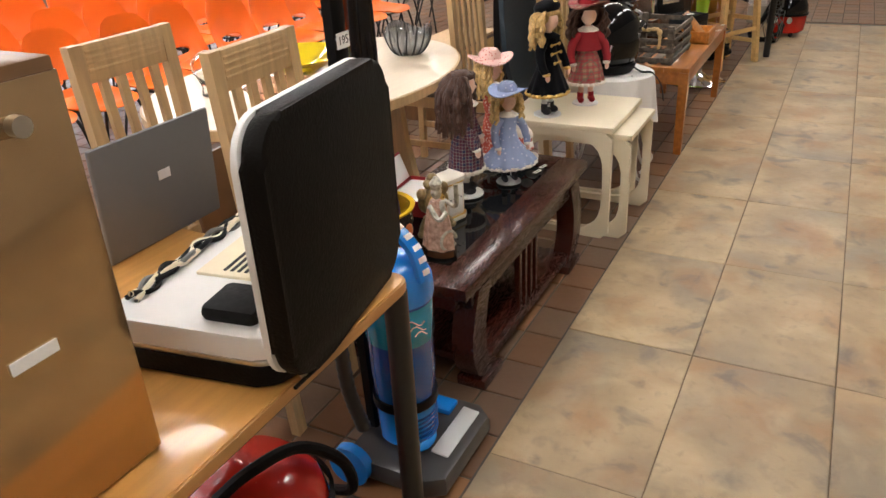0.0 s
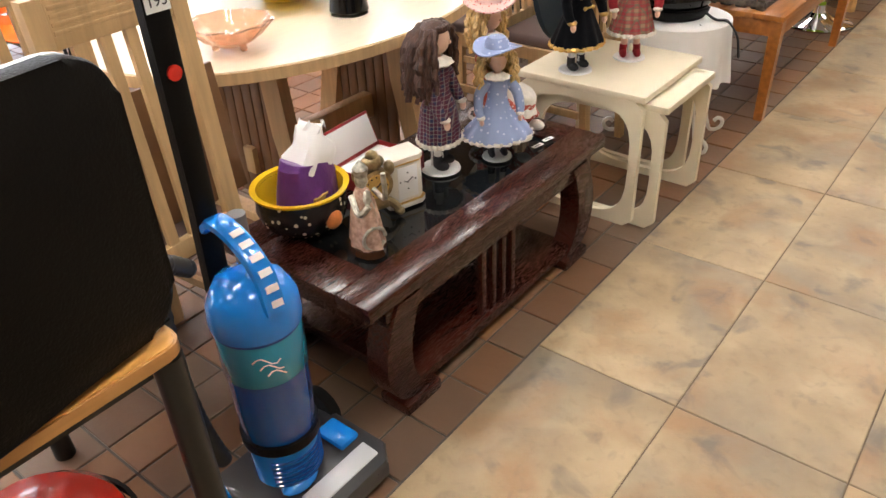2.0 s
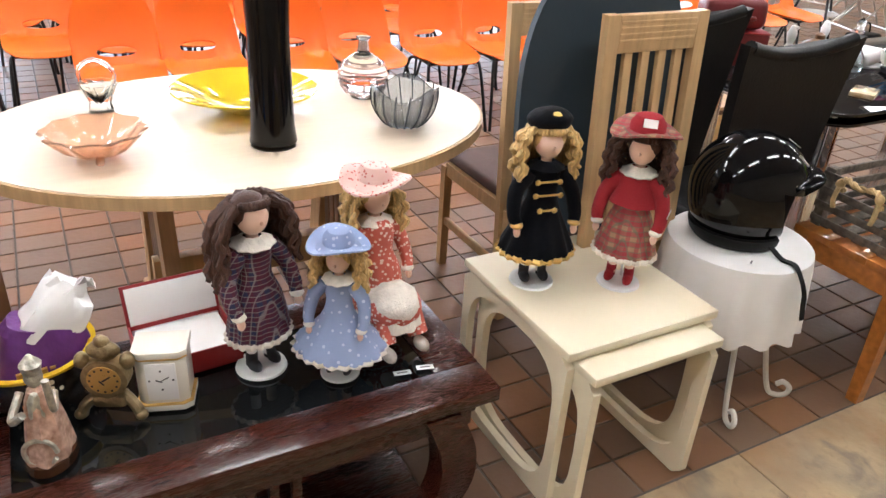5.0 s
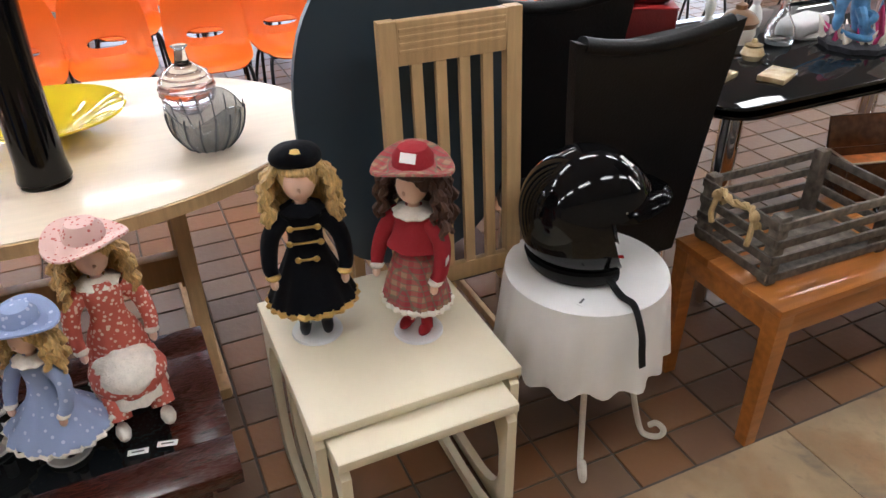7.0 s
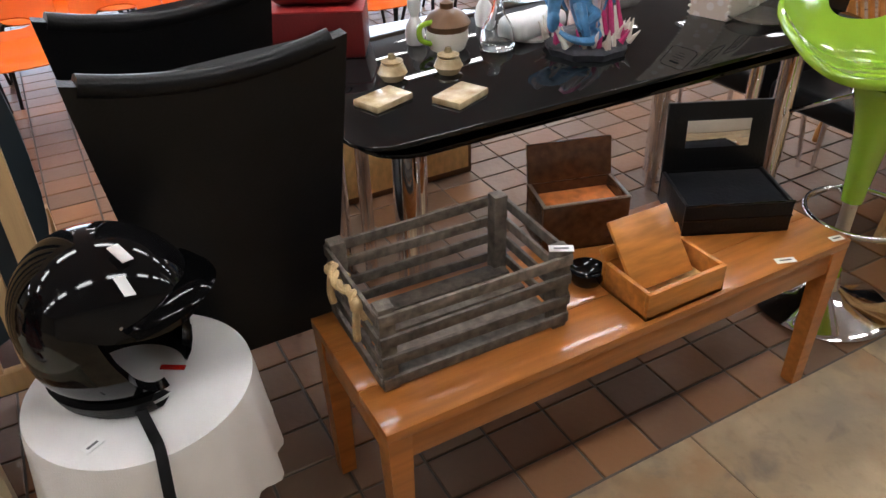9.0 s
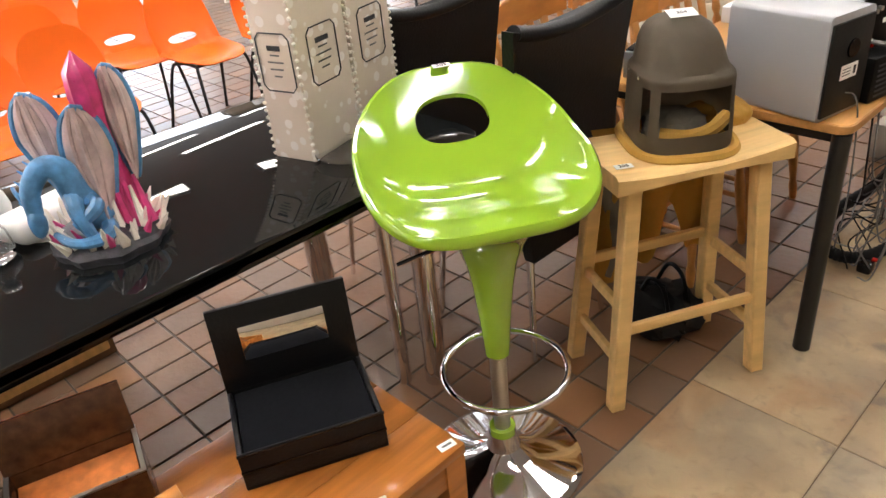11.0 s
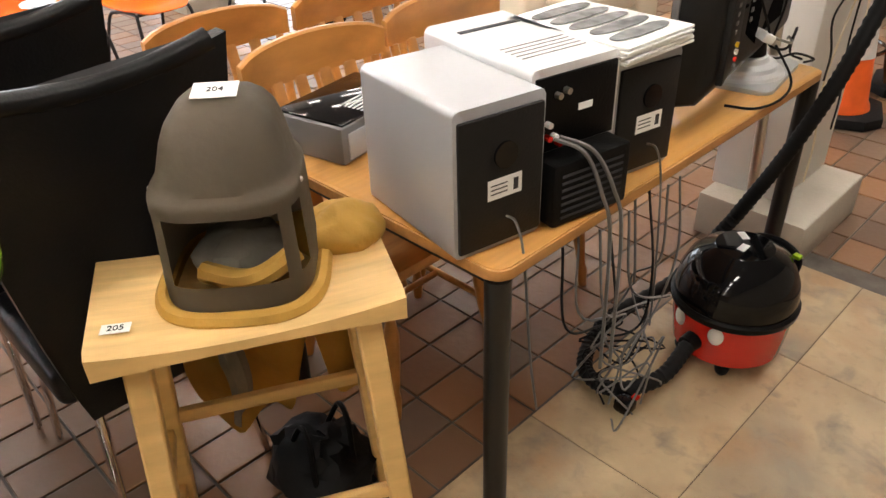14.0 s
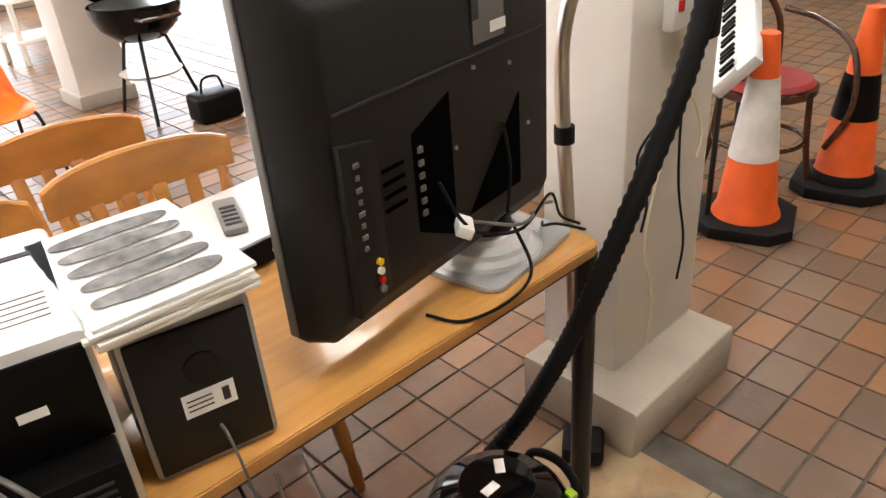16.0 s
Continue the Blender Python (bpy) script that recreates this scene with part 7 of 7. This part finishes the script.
for i in range(4):
    b = B()
    cyl(b, (0.145, -0.1 + i * 0.03, 0.03), (0.153, -0.1 + i * 0.03, 0.03), 0.006, seg=10)
    part("socket", b, STEEL, t)
t = thing("remote_control", "slim grey remote control", "remote", -0.4, 10.25, ZH + 0.0655, 70)
b = B()
box(b, (0, 0, 0.009), (0.05, 0.17, 0.016), 0.005)
part("body", b, GREYSHELL, t)
for i in range(5):
    b = B()
    box(b, (0, -0.06 + 0.022 * i, 0.018), (0.034, 0.01, 0.003), 0.001)
    part("button", b, INK, t)

# ---- canister vacuum, red and black ----
HX, HY = 0.235, 10.385
t = thing("canister_vacuum", "red and black tub vacuum cleaner on castors", "vacuum", HX, HY, 0, -100)
t.scale = (0.94, 0.94, 0.97)
b = B()
lathe(b, [(0.001, 0.035), (0.14, 0.035), (0.158, 0.05), (0.168, 0.13), (0.17, 0.19), (0.001, 0.19)], 40)
part("drum", b, RED, t)
b = B()
lathe(b, [(0.17, 0.186), (0.182, 0.188), (0.184, 0.205), (0.176, 0.212), (0.165, 0.21)], 40, cap=False)
part("rim", b, BLACKPLASTIC, t)
b = B()
lathe(b, [(0.172, 0.205), (0.175, 0.235), (0.168, 0.275), (0.148, 0.318), (0.118, 0.347), (0.085, 0.363), (0.082, 0.3665), (0.045, 0.3715), (0.001, 0.373)], 56, cap=False)
part("dome", b, BLACKGLOSS, t)
b = B()
tube(b, curve_pts([(-0.14, -0.09, 0.26), (-0.165, -0.075, 0.3), (-0.18, 0.0, 0.315), (-0.165, 0.075, 0.3), (-0.14, 0.09, 0.26)], 7), 0.011, 10)
part("handle", b, BLACKPLASTIC, t)
for s in (-1, 1):
    b = B()
    ball(b, (0.155, s * 0.062, 0.155), (0.012, 0.023, 0.03), 14, rot=spin(0, 0, s * 22))
    part("white_spot", b, WHITEPLASTIC, t)
for i in range(5):
    b = B()
    a = radians(-22 + 11 * i)
    box(b, (0.166 * math.cos(a), 0.166 * math.sin(a), 0.248), (0.004, 0.022, 0.028), 0.001, rot=spin(0, -12, -22 + 11 * i))
    part("name_mark", b, PAPER, t)
for c, r in (((0.025, 0.01, 0.3735), 10), ((-0.03, -0.03, 0.3735), 60)):
    b = B()
    box(b, c, (0.04, 0.022, 0.0015), rot=spin(0, 0, r))
    part("lot_sticker", b, PAPER, t)
b = B()
box(b, (-0.13, 0.09, 0.325), (0.02, 0.024, 0.012), 0.003)
part("switch", b, LIME, t)
for a in (35, 145, 215, 325):
    b = B()
    ball(b, (0.13 * math.cos(radians(a)), 0.13 * math.sin(radians(a)), 0.025), (0.022, 0.022, 0.025), 10)
    cyl(b, (0.12 * math.cos(radians(a)), 0.12 * math.sin(radians(a)), 0.02), (0.12 * math.cos(radians(a)), 0.12 * math.sin(radians(a)), 0.06), 0.012)
    part("castor", b, RUBBER, t)
b = B()
cyl(b, (0.15, 0, 0.11), (0.2, 0, 0.105), 0.03, 0.026, 18)
part("hose_socket", b, BLACKPLASTIC, t)
b = B()
ball(b, (-0.17, -0.06, 0.2), (0.03, 0.035, 0.03), 12)
part("bumper", b, BLACKPLASTIC, t)


def ribbed(b, pts, r, n=22):
    p = curve_pts(pts, n)
    return tube(b, p, r, 12, radii=[r + (0.0022 if i % 2 else -0.001) for i in range(len(p))])


b = B()
ribbed(b, [(0.21, 10.2, 0.105), (0.2, 10.08, 0.06), (0.12, 9.99, 0.03), (0.02, 10.0, 0.03), (-0.03, 10.1, 0.05), (-0.02, 10.22, 0.09), (0.03, 10.42, 0.12), (0.06, 10.56, 0.2), (0.1, 10.62, 0.29)], 0.021, 14)
HOSE2 = [(0.1, 10.62, 0.29), (0.2, 10.665, 0.54), (0.275, 10.72, 0.8), (0.3, 10.88, 1.1), (0.27, 10.99, 1.35), (0.16, 11.0, 1.5), (0.05, 10.95, 1.5), (0.02, 10.93, 1.44)]
c_ = B()
ribbed(c_, HOSE2, 0.021, 26)
t = thing("vacuum_hose", "long black ribbed vacuum hose with chrome wand", "hose", 0, 0)
part("lower_hose", b, RUBBER, t)
part("upper_hose", c_, RUBBER, t)
b = B()
tube(b, curve_pts([(0.02, 10.95, 0.035), (0.0, 10.93, 0.5), (-0.01, 10.9, 0.95), (0.0, 10.9, 1.15), (0.05, 10.93, 1.32), (0.02, 10.93, 1.44)], 10), 0.017, 14)
part("wand", b, STEEL, t, "bent chrome wand")
b = B()
cyl(b, (-0.008, 10.905, 0.86), (-0.008, 10.905, 0.9), 0.024)
part("clip", b, RUBBER, t)
b = B()
box(b, (0.1, 10.86, 0.03), (0.11, 0.11, 0.055), 0.015, rot=spin(0, 0, 35))
part("floor_tool", b, RUBBER, t)

# loose cables under the table
t = thing("cable_tangle", "tangle of grey and black leads under the table", "cables", 0, 0)
rr = random.Random(4)
for k in range(9):
    b = B()
    pts = [(0.19 + 0.02 * rr.random(), 9.6 + 0.05 * k, 0.7)]
    pts.append((0.2 + 0.03 * rr.random(), 9.62 + 0.05 * k, 0.5))
    for q in range(5):
        pts.append((0.08 + 0.16 * rr.random(), 9.82 + 0.26 * rr.random(), 0.34 - 0.05 * q * rr.random() - 0.02 * q))
    pts.append((0.1 + 0.1 * rr.random(), 9.9 + 0.2 * rr.random(), 0.006))
    tube(b, curve_pts(pts, 7), 0.0028, 5)
    part("lead", b, GREYPLASTIC if k % 3 else RUBBER, t)
b = B()
box(b, (0.17, 9.97, 0.024), (0.05, 0.05, 0.045), 0.012)
plug = part("plug", b, BLACKGLOSS, t)
b = B()
box(b, (0.19, 9.985, 0.05), (0.018, 0.016, 0.008), 0.002)
part("switch", b, RED, plug)

# ---- at the pillar ----
t = thing("socket_box", "white wall socket with black adaptors and leads", "socket", 0.092, 11.2, 1.12)
b = B()
box(b, (0.012, 0, 0), (0.03, 0.15, 0.09), 0.006)
part("plate", b, WHITEPLASTIC, t)
b = B()
box(b, (0.029, -0.05, 0.01), (0.006, 0.02, 0.026), 0.002)
part("switch", b, RED, t)
b = B()
box(b, (0.05, 0.03, -0.03), (0.045, 0.06, 0.09), 0.008)
part("adaptor", b, BLACKPLASTIC, t)
for i, (yy, zz) in enumerate(((-0.16, -0.52), (-0.1, -0.9), (0.04, -0.75), (0.08, -0.4))):
    b = B()
    tube(b, curve_pts([(0.04, 0.02 * i - 0.02, -0.06), (0.03, 0.02 * i - 0.05, -0.2), (0.01, yy, zz * 0.6), (0.012, yy + 0.05, zz * 0.85), (0.02, yy + 0.02, zz)], 7), 0.0035, 6)
    part("lead", b, RUBBER if i % 2 == 0 else CREAM, t)


def cone(x, y, turn, dirty):
    t = thing("traffic_cone", "orange traffic cone with " + ("dirty black band" if dirty else "white reflective sleeve"), "traffic cone", x, y, 0, turn, "traffic cones")
    b = B()
    w = 0.19
    prism(b, [(-w, -w * 0.6), (-w * 0.6, -w), (w * 0.6, -w), (w, -w * 0.6), (w, w * 0.6), (w * 0.6, w), (-w * 0.6, w), (-w, w * 0.6)], "z", 0.0, 0.05, 0.006)
    part("base", b, RUBBER, t)
    b = B()
    lathe(b, [(0.135, 0.05), (0.13, 0.07), (0.118, 0.09), (0.036, 0.78), (0.03, 0.785), (0.001, 0.785)], 36)
    part("body", b, CONEORANGE, t)
    b = B()
    z0, z1 = (0.33, 0.52) if dirty else (0.3, 0.62)
    f = lambda z: 0.118 + (0.036 - 0.118) * (z - 0.09) / 0.69 + 0.0025
    lathe(b, [(f(z0) - 0.003, z0), (f(z0), z0), (f(z1), z1), (f(z1) - 0.003, z1)], 36, cap=False)
    part("sleeve", b, BLACKPLASTIC if dirty else CONEWHITE, t)
    if dirty:
        b = B()
        lathe(b, [(0.137, 0.05), (0.138, 0.07), (0.124, 0.095)], 36, cap=False)
        part("foot_band", b, RUBBER, t)
    return t


cone(-0.2, 12.36, 20, False)
cone(-0.04, 12.93, 12, True)
t = thing("keyboard_piano", "white electronic keyboard tipped up on its stand", "keyboard", -0.36, 12.44, 0.0, 15)
tip = Matrix.Translation((0.0, 0.0, 0.735)) @ spin(17, -48, 0).to_4x4()
b = B()
box(b, (0, 0, 0), (0.2, 0.7, 0.045), 0.01)
b.transform(tip)
body = part("body", b, SILVERTOP, t)
for i in range(20):
    b = B()
    box(b, (-0.035, -0.33 + i * 0.033, 0.025), (0.11, 0.031, 0.012), 0.001)
    b.transform(tip)
    part("white_key", b, WHITEPLASTIC, body)
    if i % 7 not in (2, 6):
        b = B()
        box(b, (-0.015, -0.314 + i * 0.033, 0.036), (0.065, 0.016, 0.012), 0.001)
        b.transform(tip)
        part("black_key", b, BLACKPLASTIC, body)
for s in (-0.2, 0.2):
    b = B()
    cyl(b, (0.0, s, 0.0), (0.0, s, 0.71 + 0.28 * s), 0.012)
    part("stand_leg", b, BLACKMETAL, t)
t = thing("bentwood_chair", "dark bentwood chair with round red seat", "chair", -0.36, 12.75, 0, -30)
b = B()
lathe(b, [(0.001, 0.46), (0.19, 0.46), (0.2, 0.475), (0.18, 0.495), (0.001, 0.5)], 36)
part("seat", b, BOXRED, t, "red padded seat")
b = B()
lathe(b, [(0.2, 0.43), (0.212, 0.44), (0.212, 0.465), (0.2, 0.47)], 36, cap=False)
part("seat_ring", b, DARKWOOD, t)
for a in (45, 135, 225, 315):
    b = B()
    tube(b, curve_pts([(0.18 * math.cos(radians(a)), 0.18 * math.sin(radians(a)), 0.45), (0.2 * math.cos(radians(a)), 0.2 * math.sin(radians(a)), 0.2), (0.24 * math.cos(radians(a)), 0.24 * math.sin(radians(a)), 0.0)], 6), 0.014, 10)
    part("leg", b, DARKWOOD, t)
for s in (-1, 1):
    b = B()
    tube(b, curve_pts([(0.18, s * 0.2, 0.2), (0.26, s * 0.23, 0.4), (0.2, s * 0.24, 0.62), (0.0, s * 0.24, 0.7), (-0.2, s * 0.2, 0.72)], 7), 0.013, 10)
    part("arm_hoop", b, DARKWOOD, t)
b = B()
tube(b, curve_pts([(-0.17, -0.18, 0.45), (-0.24, -0.19, 0.7), (-0.27, 0, 0.88), (-0.24, 0.19, 0.7), (-0.17, 0.18, 0.45)], 8), 0.015, 10)
tube(b, curve_pts([(-0.18, -0.1, 0.46), (-0.24, -0.1, 0.65), (-0.26, 0, 0.76), (-0.24, 0.1, 0.65), (-0.18, 0.1, 0.46)], 8), 0.011, 10)
part("back_hoop", b, DARKWOOD, t)
b = B()
tube(b, [(0.19 * math.cos(a), 0.19 * math.sin(a), 0.22) for a in (2 * math.pi * i / 28 for i in range(28))], 0.01, 8, closed=True)
part("leg_ring", b, DARKWOOD, t)

# ---- far side of the hall ----
t = thing("armchair", "cream upholstered armchair with high back", "armchair", -1.58, 11.94, 0, -20)
for nm, c, s in (("seat", (0.05, 0, 0.3), (0.6, 0.55, 0.24)), ("backrest", (-0.28, 0, 0.55), (0.16, 0.62, 0.9)), ("arm", (0.02, -0.34, 0.33), (0.62, 0.14, 0.46)), ("arm", (0.02, 0.34, 0.33), (0.62, 0.14, 0.46)), ("cushion", (0.08, 0, 0.46), (0.52, 0.52, 0.12))):
    b = B()
    box(b, c, s, 0.05, seg=4)
    part(nm, b, UPHOL, t)
b = B()
for s in (-1, 1):
    tube(b, [(-0.2, s * 0.26, 0.45), (-0.2, s * 0.27, 0.95)], 0.008, 8)
part("piping", b, UPHOL, t)
for sx in (-1, 1):
    for sy in (-1, 1):
        b = B()
        cyl(b, (sx * 0.24, sy * 0.3, 0.0), (sx * 0.24, sy * 0.3, 0.14), 0.02)
        part("foot", b, DARKWOOD, t)
t = thing("kettle_barbecue", "black kettle barbecue on three legs with lid open", "barbecue", -3.85, 11.52)
b = B()
lathe(b, [(0.001, 0.48), (0.15, 0.5), (0.24, 0.58), (0.28, 0.68), (0.285, 0.72), (0.27, 0.72), (0.23, 0.6), (0.001, 0.5)], 36)
part("bowl", b, BLACKGLOSS, t)
b = B()
lathe(b, [(0.28, 0.0), (0.26, 0.09), (0.18, 0.16), (0.001, 0.19)], 36, cap=False)
b.transform(Matrix.Translation((-0.26, 0.0, 0.95)) @ spin(0, -75, 0).to_4x4())
part("lid", b, BLACKGLOSS, t)
b = B()
lathe(b, [(0.001, 0.715), (0.26, 0.715), (0.26, 0.722), (0.001, 0.722)], 30)
part("grill", b, STEEL, t)
for a in (90, 210, 330):
    b = B()
    cyl(b, (0.14 * math.cos(radians(a)), 0.14 * math.sin(radians(a)), 0.52), (0.3 * math.cos(radians(a)), 0.3 * math.sin(radians(a)), 0.0), 0.012)
    part("leg", b, BLACKMETAL, t)
b = B()
lathe(b, [(0.001, 0.26), (0.18, 0.27), (0.2, 0.29), (0.001, 0.28)], 28)
part("ash_tray", b, WHITEPAINT, t)
b = B()
tube(b, [(0.27, 0.12, 0.66), (0.36, 0.12, 0.66), (0.36, -0.12, 0.66), (0.27, -0.12, 0.66)], 0.012, 8)
part("handle", b, DARKWOOD, t)
b = B()
box(b, (0, 0, 0.09), (0.2, 0.3, 0.18), 0.03, seg=3)
tube(b, curve_pts([(0.0, -0.08, 0.17), (0.0, -0.05, 0.26), (0.0, 0.05, 0.26), (0.0, 0.08, 0.17)], 5), 0.008, 7)
single("holdall", [(b, BLACKPLASTIC)], "dark holdall bag standing on the floor", "bag", -3.42, 11.7)


def folding_chair(x, y, turn):
    t = thing("folding_chair", "grey folding chair with chrome tube frame", "chair", x, y, 0, turn, "folding chairs by the windows")
    for s in (-1, 1):
        b = B()
        tube(b, [(0.22, s * 0.21, 0.0), (-0.2, s * 0.21, 0.85)], 0.011, 8)
        tube(b, [(-0.24, s * 0.19, 0.0), (0.18, s * 0.19, 0.44)], 0.011, 8)
        part("side_frame", b, STEEL, t)
    b = B()
    tube(b, [(0.18, -0.21, 0.08), (0.18, 0.21, 0.08)], 0.009, 8)
    tube(b, [(-0.2, -0.19, 0.06), (-0.2, 0.19, 0.06)], 0.009, 8)
    part("crossbar", b, STEEL, t)
    b = B()
    box(b, (0.0, 0, 0.45), (0.38, 0.4, 0.03), 0.01)
    part("seat", b, BLACKPLASTIC, t)
    b = B()
    box(b, (-0.17, 0, 0.75), (0.03, 0.42, 0.18), 0.008, rot=spin(0, -26, 0))
    part("backrest", b, BLACKPLASTIC, t)
    return t


for x, y, a in ((-3.17, 12.28, -18), (-4.05, 12.55, 70), (-4.6, 13.2, 60), (-5.3, 13.6, 100)):
    folding_chair(x, y, a)
t = thing("step_shelf", "white painted open step shelf", "shelf", -6.4, 11.7, 0, 10)
for s in (-1, 1):
    for x in (-0.15, 0.2):
        b = B()
        box(b, (x, s * 0.35, 0.45), (0.04, 0.04, 0.9), 0.004)
        part("upright", b, WHITEPAINT, t)
for i in range(3):
    b = B()
    box(b, (0.02, 0, 0.2 + 0.33 * i), (0.42, 0.76, 0.03), 0.004)
    part("shelf_board", b, WHITEPAINT, t)


# ---- floor tiles ----
def tile_mesh(name, w, l, material, gap, h=0.006):
    b = B()
    a, c = w / 2 - gap / 2, l / 2 - gap / 2
    i = 0.0025
    rings(b, [[(sx * p, sy * q, z) for sx, sy in ((-1, -1), (1, -1), (1, 1), (-1, 1))] for p, q, z in ((a, c, -h), (a, c, -0.0015), (a - i, c - i, 0))])
    me = mesh_of(name, b, [material])
    me.polygons.foreach_set("use_smooth", [False] * len(me.polygons))
    return me


SX, SY = 0.42, 0.685
slate_floor = tagged(new("slate_floor"), "aisle of riven stone-look tiles in tan and grey", "floor", kind="structure")
full = tile_mesh("tile", SX, SY, SLATE, 0.0035)
cut = tile_mesh("tile", SX, 0.5, SLATE, 0.0035)
slab("aisle_bed", (0.001, Y0, -0.0058), (X1, 10.97, -0.0028), AISLEGROUT, "brown grout showing in the joints of the aisle", "floor")
yy = 10.47 - SY / 2
ys = []
while yy > -2.8:
    ys.append(yy)
    yy -= SY
for i in range(7):
    for y in ys:
        o = new("tile", full)
        o.parent = slate_floor
        o.location = (SX * (i + 0.5) + 0.001, y, 0.0005 * math.sin(i * 7 + y * 5))
    o = new("tile", cut)
    o.parent = slate_floor
    o.location = (SX * (i + 0.5) + 0.001, 10.47 + 0.25, 0)
QX, QY = 0.136, 0.181
quarry_floor = tagged(new("quarry_floor"), "old brown and orange quarry tile floor with dark joints", "floor", kind="structure")
one = tile_mesh("tile", QX, QY, QUARRY, 0.0075)
rest = B()
count = 0
near = []
far = []
for i in range(-70, 24):
    for j in range(-16, 94):
        x, y = 0.002 + QX * (i + 0.5), 0.03 + QY * (j + 0.5)
        if x > 0.002 and y < 10.97 + QY / 2:
            continue
        if not (X0 < x - QX / 2 and x + QX / 2 < X1 and Y0 < y - QY / 2 and y + QY / 2 < Y1):
            continue
        if (-0.55 < x < 0 and 4.3 < y < 9.5) or (0.2 < x < 1.3 and 10.9 < y < 12.3):
            near.append((x, y))
        else:
            far.append((x, y))
for x, y in near[:420]:
    o = new("tile", one)
    o.parent = quarry_floor
    o.location = (x, y, random.uniform(-0.0008, 0.0004))
far += near[420:]
vs, fs = [], []
for x, y in far:
    k, z = len(vs), random.uniform(-0.0008, 0.0004)
    for p, q, h in ((QX / 2 - 0.0038, QY / 2 - 0.0038, -0.005), (QX / 2 - 0.0038, QY / 2 - 0.0038, -0.0015), (QX / 2 - 0.0063, QY / 2 - 0.0063, 0)):
        vs += [(x + sx * p, y + sy * q, z + h) for sx, sy in ((-1, -1), (1, -1), (1, 1), (-1, 1))]
    fs += [tuple(k + r * 4 + e for e in (0, 1)) + tuple(k + r * 4 + 4 + e for e in (1, 0)) for r in (0, 1)]
    fs += [tuple(k + r * 4 + e for e in (1, 2)) + tuple(k + r * 4 + 4 + e for e in (2, 1)) for r in (0, 1)]
    fs += [tuple(k + r * 4 + e for e in (2, 3)) + tuple(k + r * 4 + 4 + e for e in (3, 2)) for r in (0, 1)]
    fs += [(k + r * 4 + 3, k + r * 4, k + r * 4 + 4, k + r * 4 + 7) for r in (0, 1)]
    fs.append((k + 8, k + 9, k + 10, k + 11))
me = bpy.data.meshes.new("tiles")
me.from_pydata(vs, [], fs)
me.materials.append(QUARRY_I)
o = tagged(new("tiles", me), kind="stuff")
o.parent = quarry_floor
# dark metal strip between the two floors
b = B()
box(b, (0.0, 3.95, -0.003), (0.006, 13.9, 0.006))
tagged(new("trim", mesh_of("trim", b, [GROUT])), "dark strip where stone tiles meet quarry tiles", "trim", kind="structure")
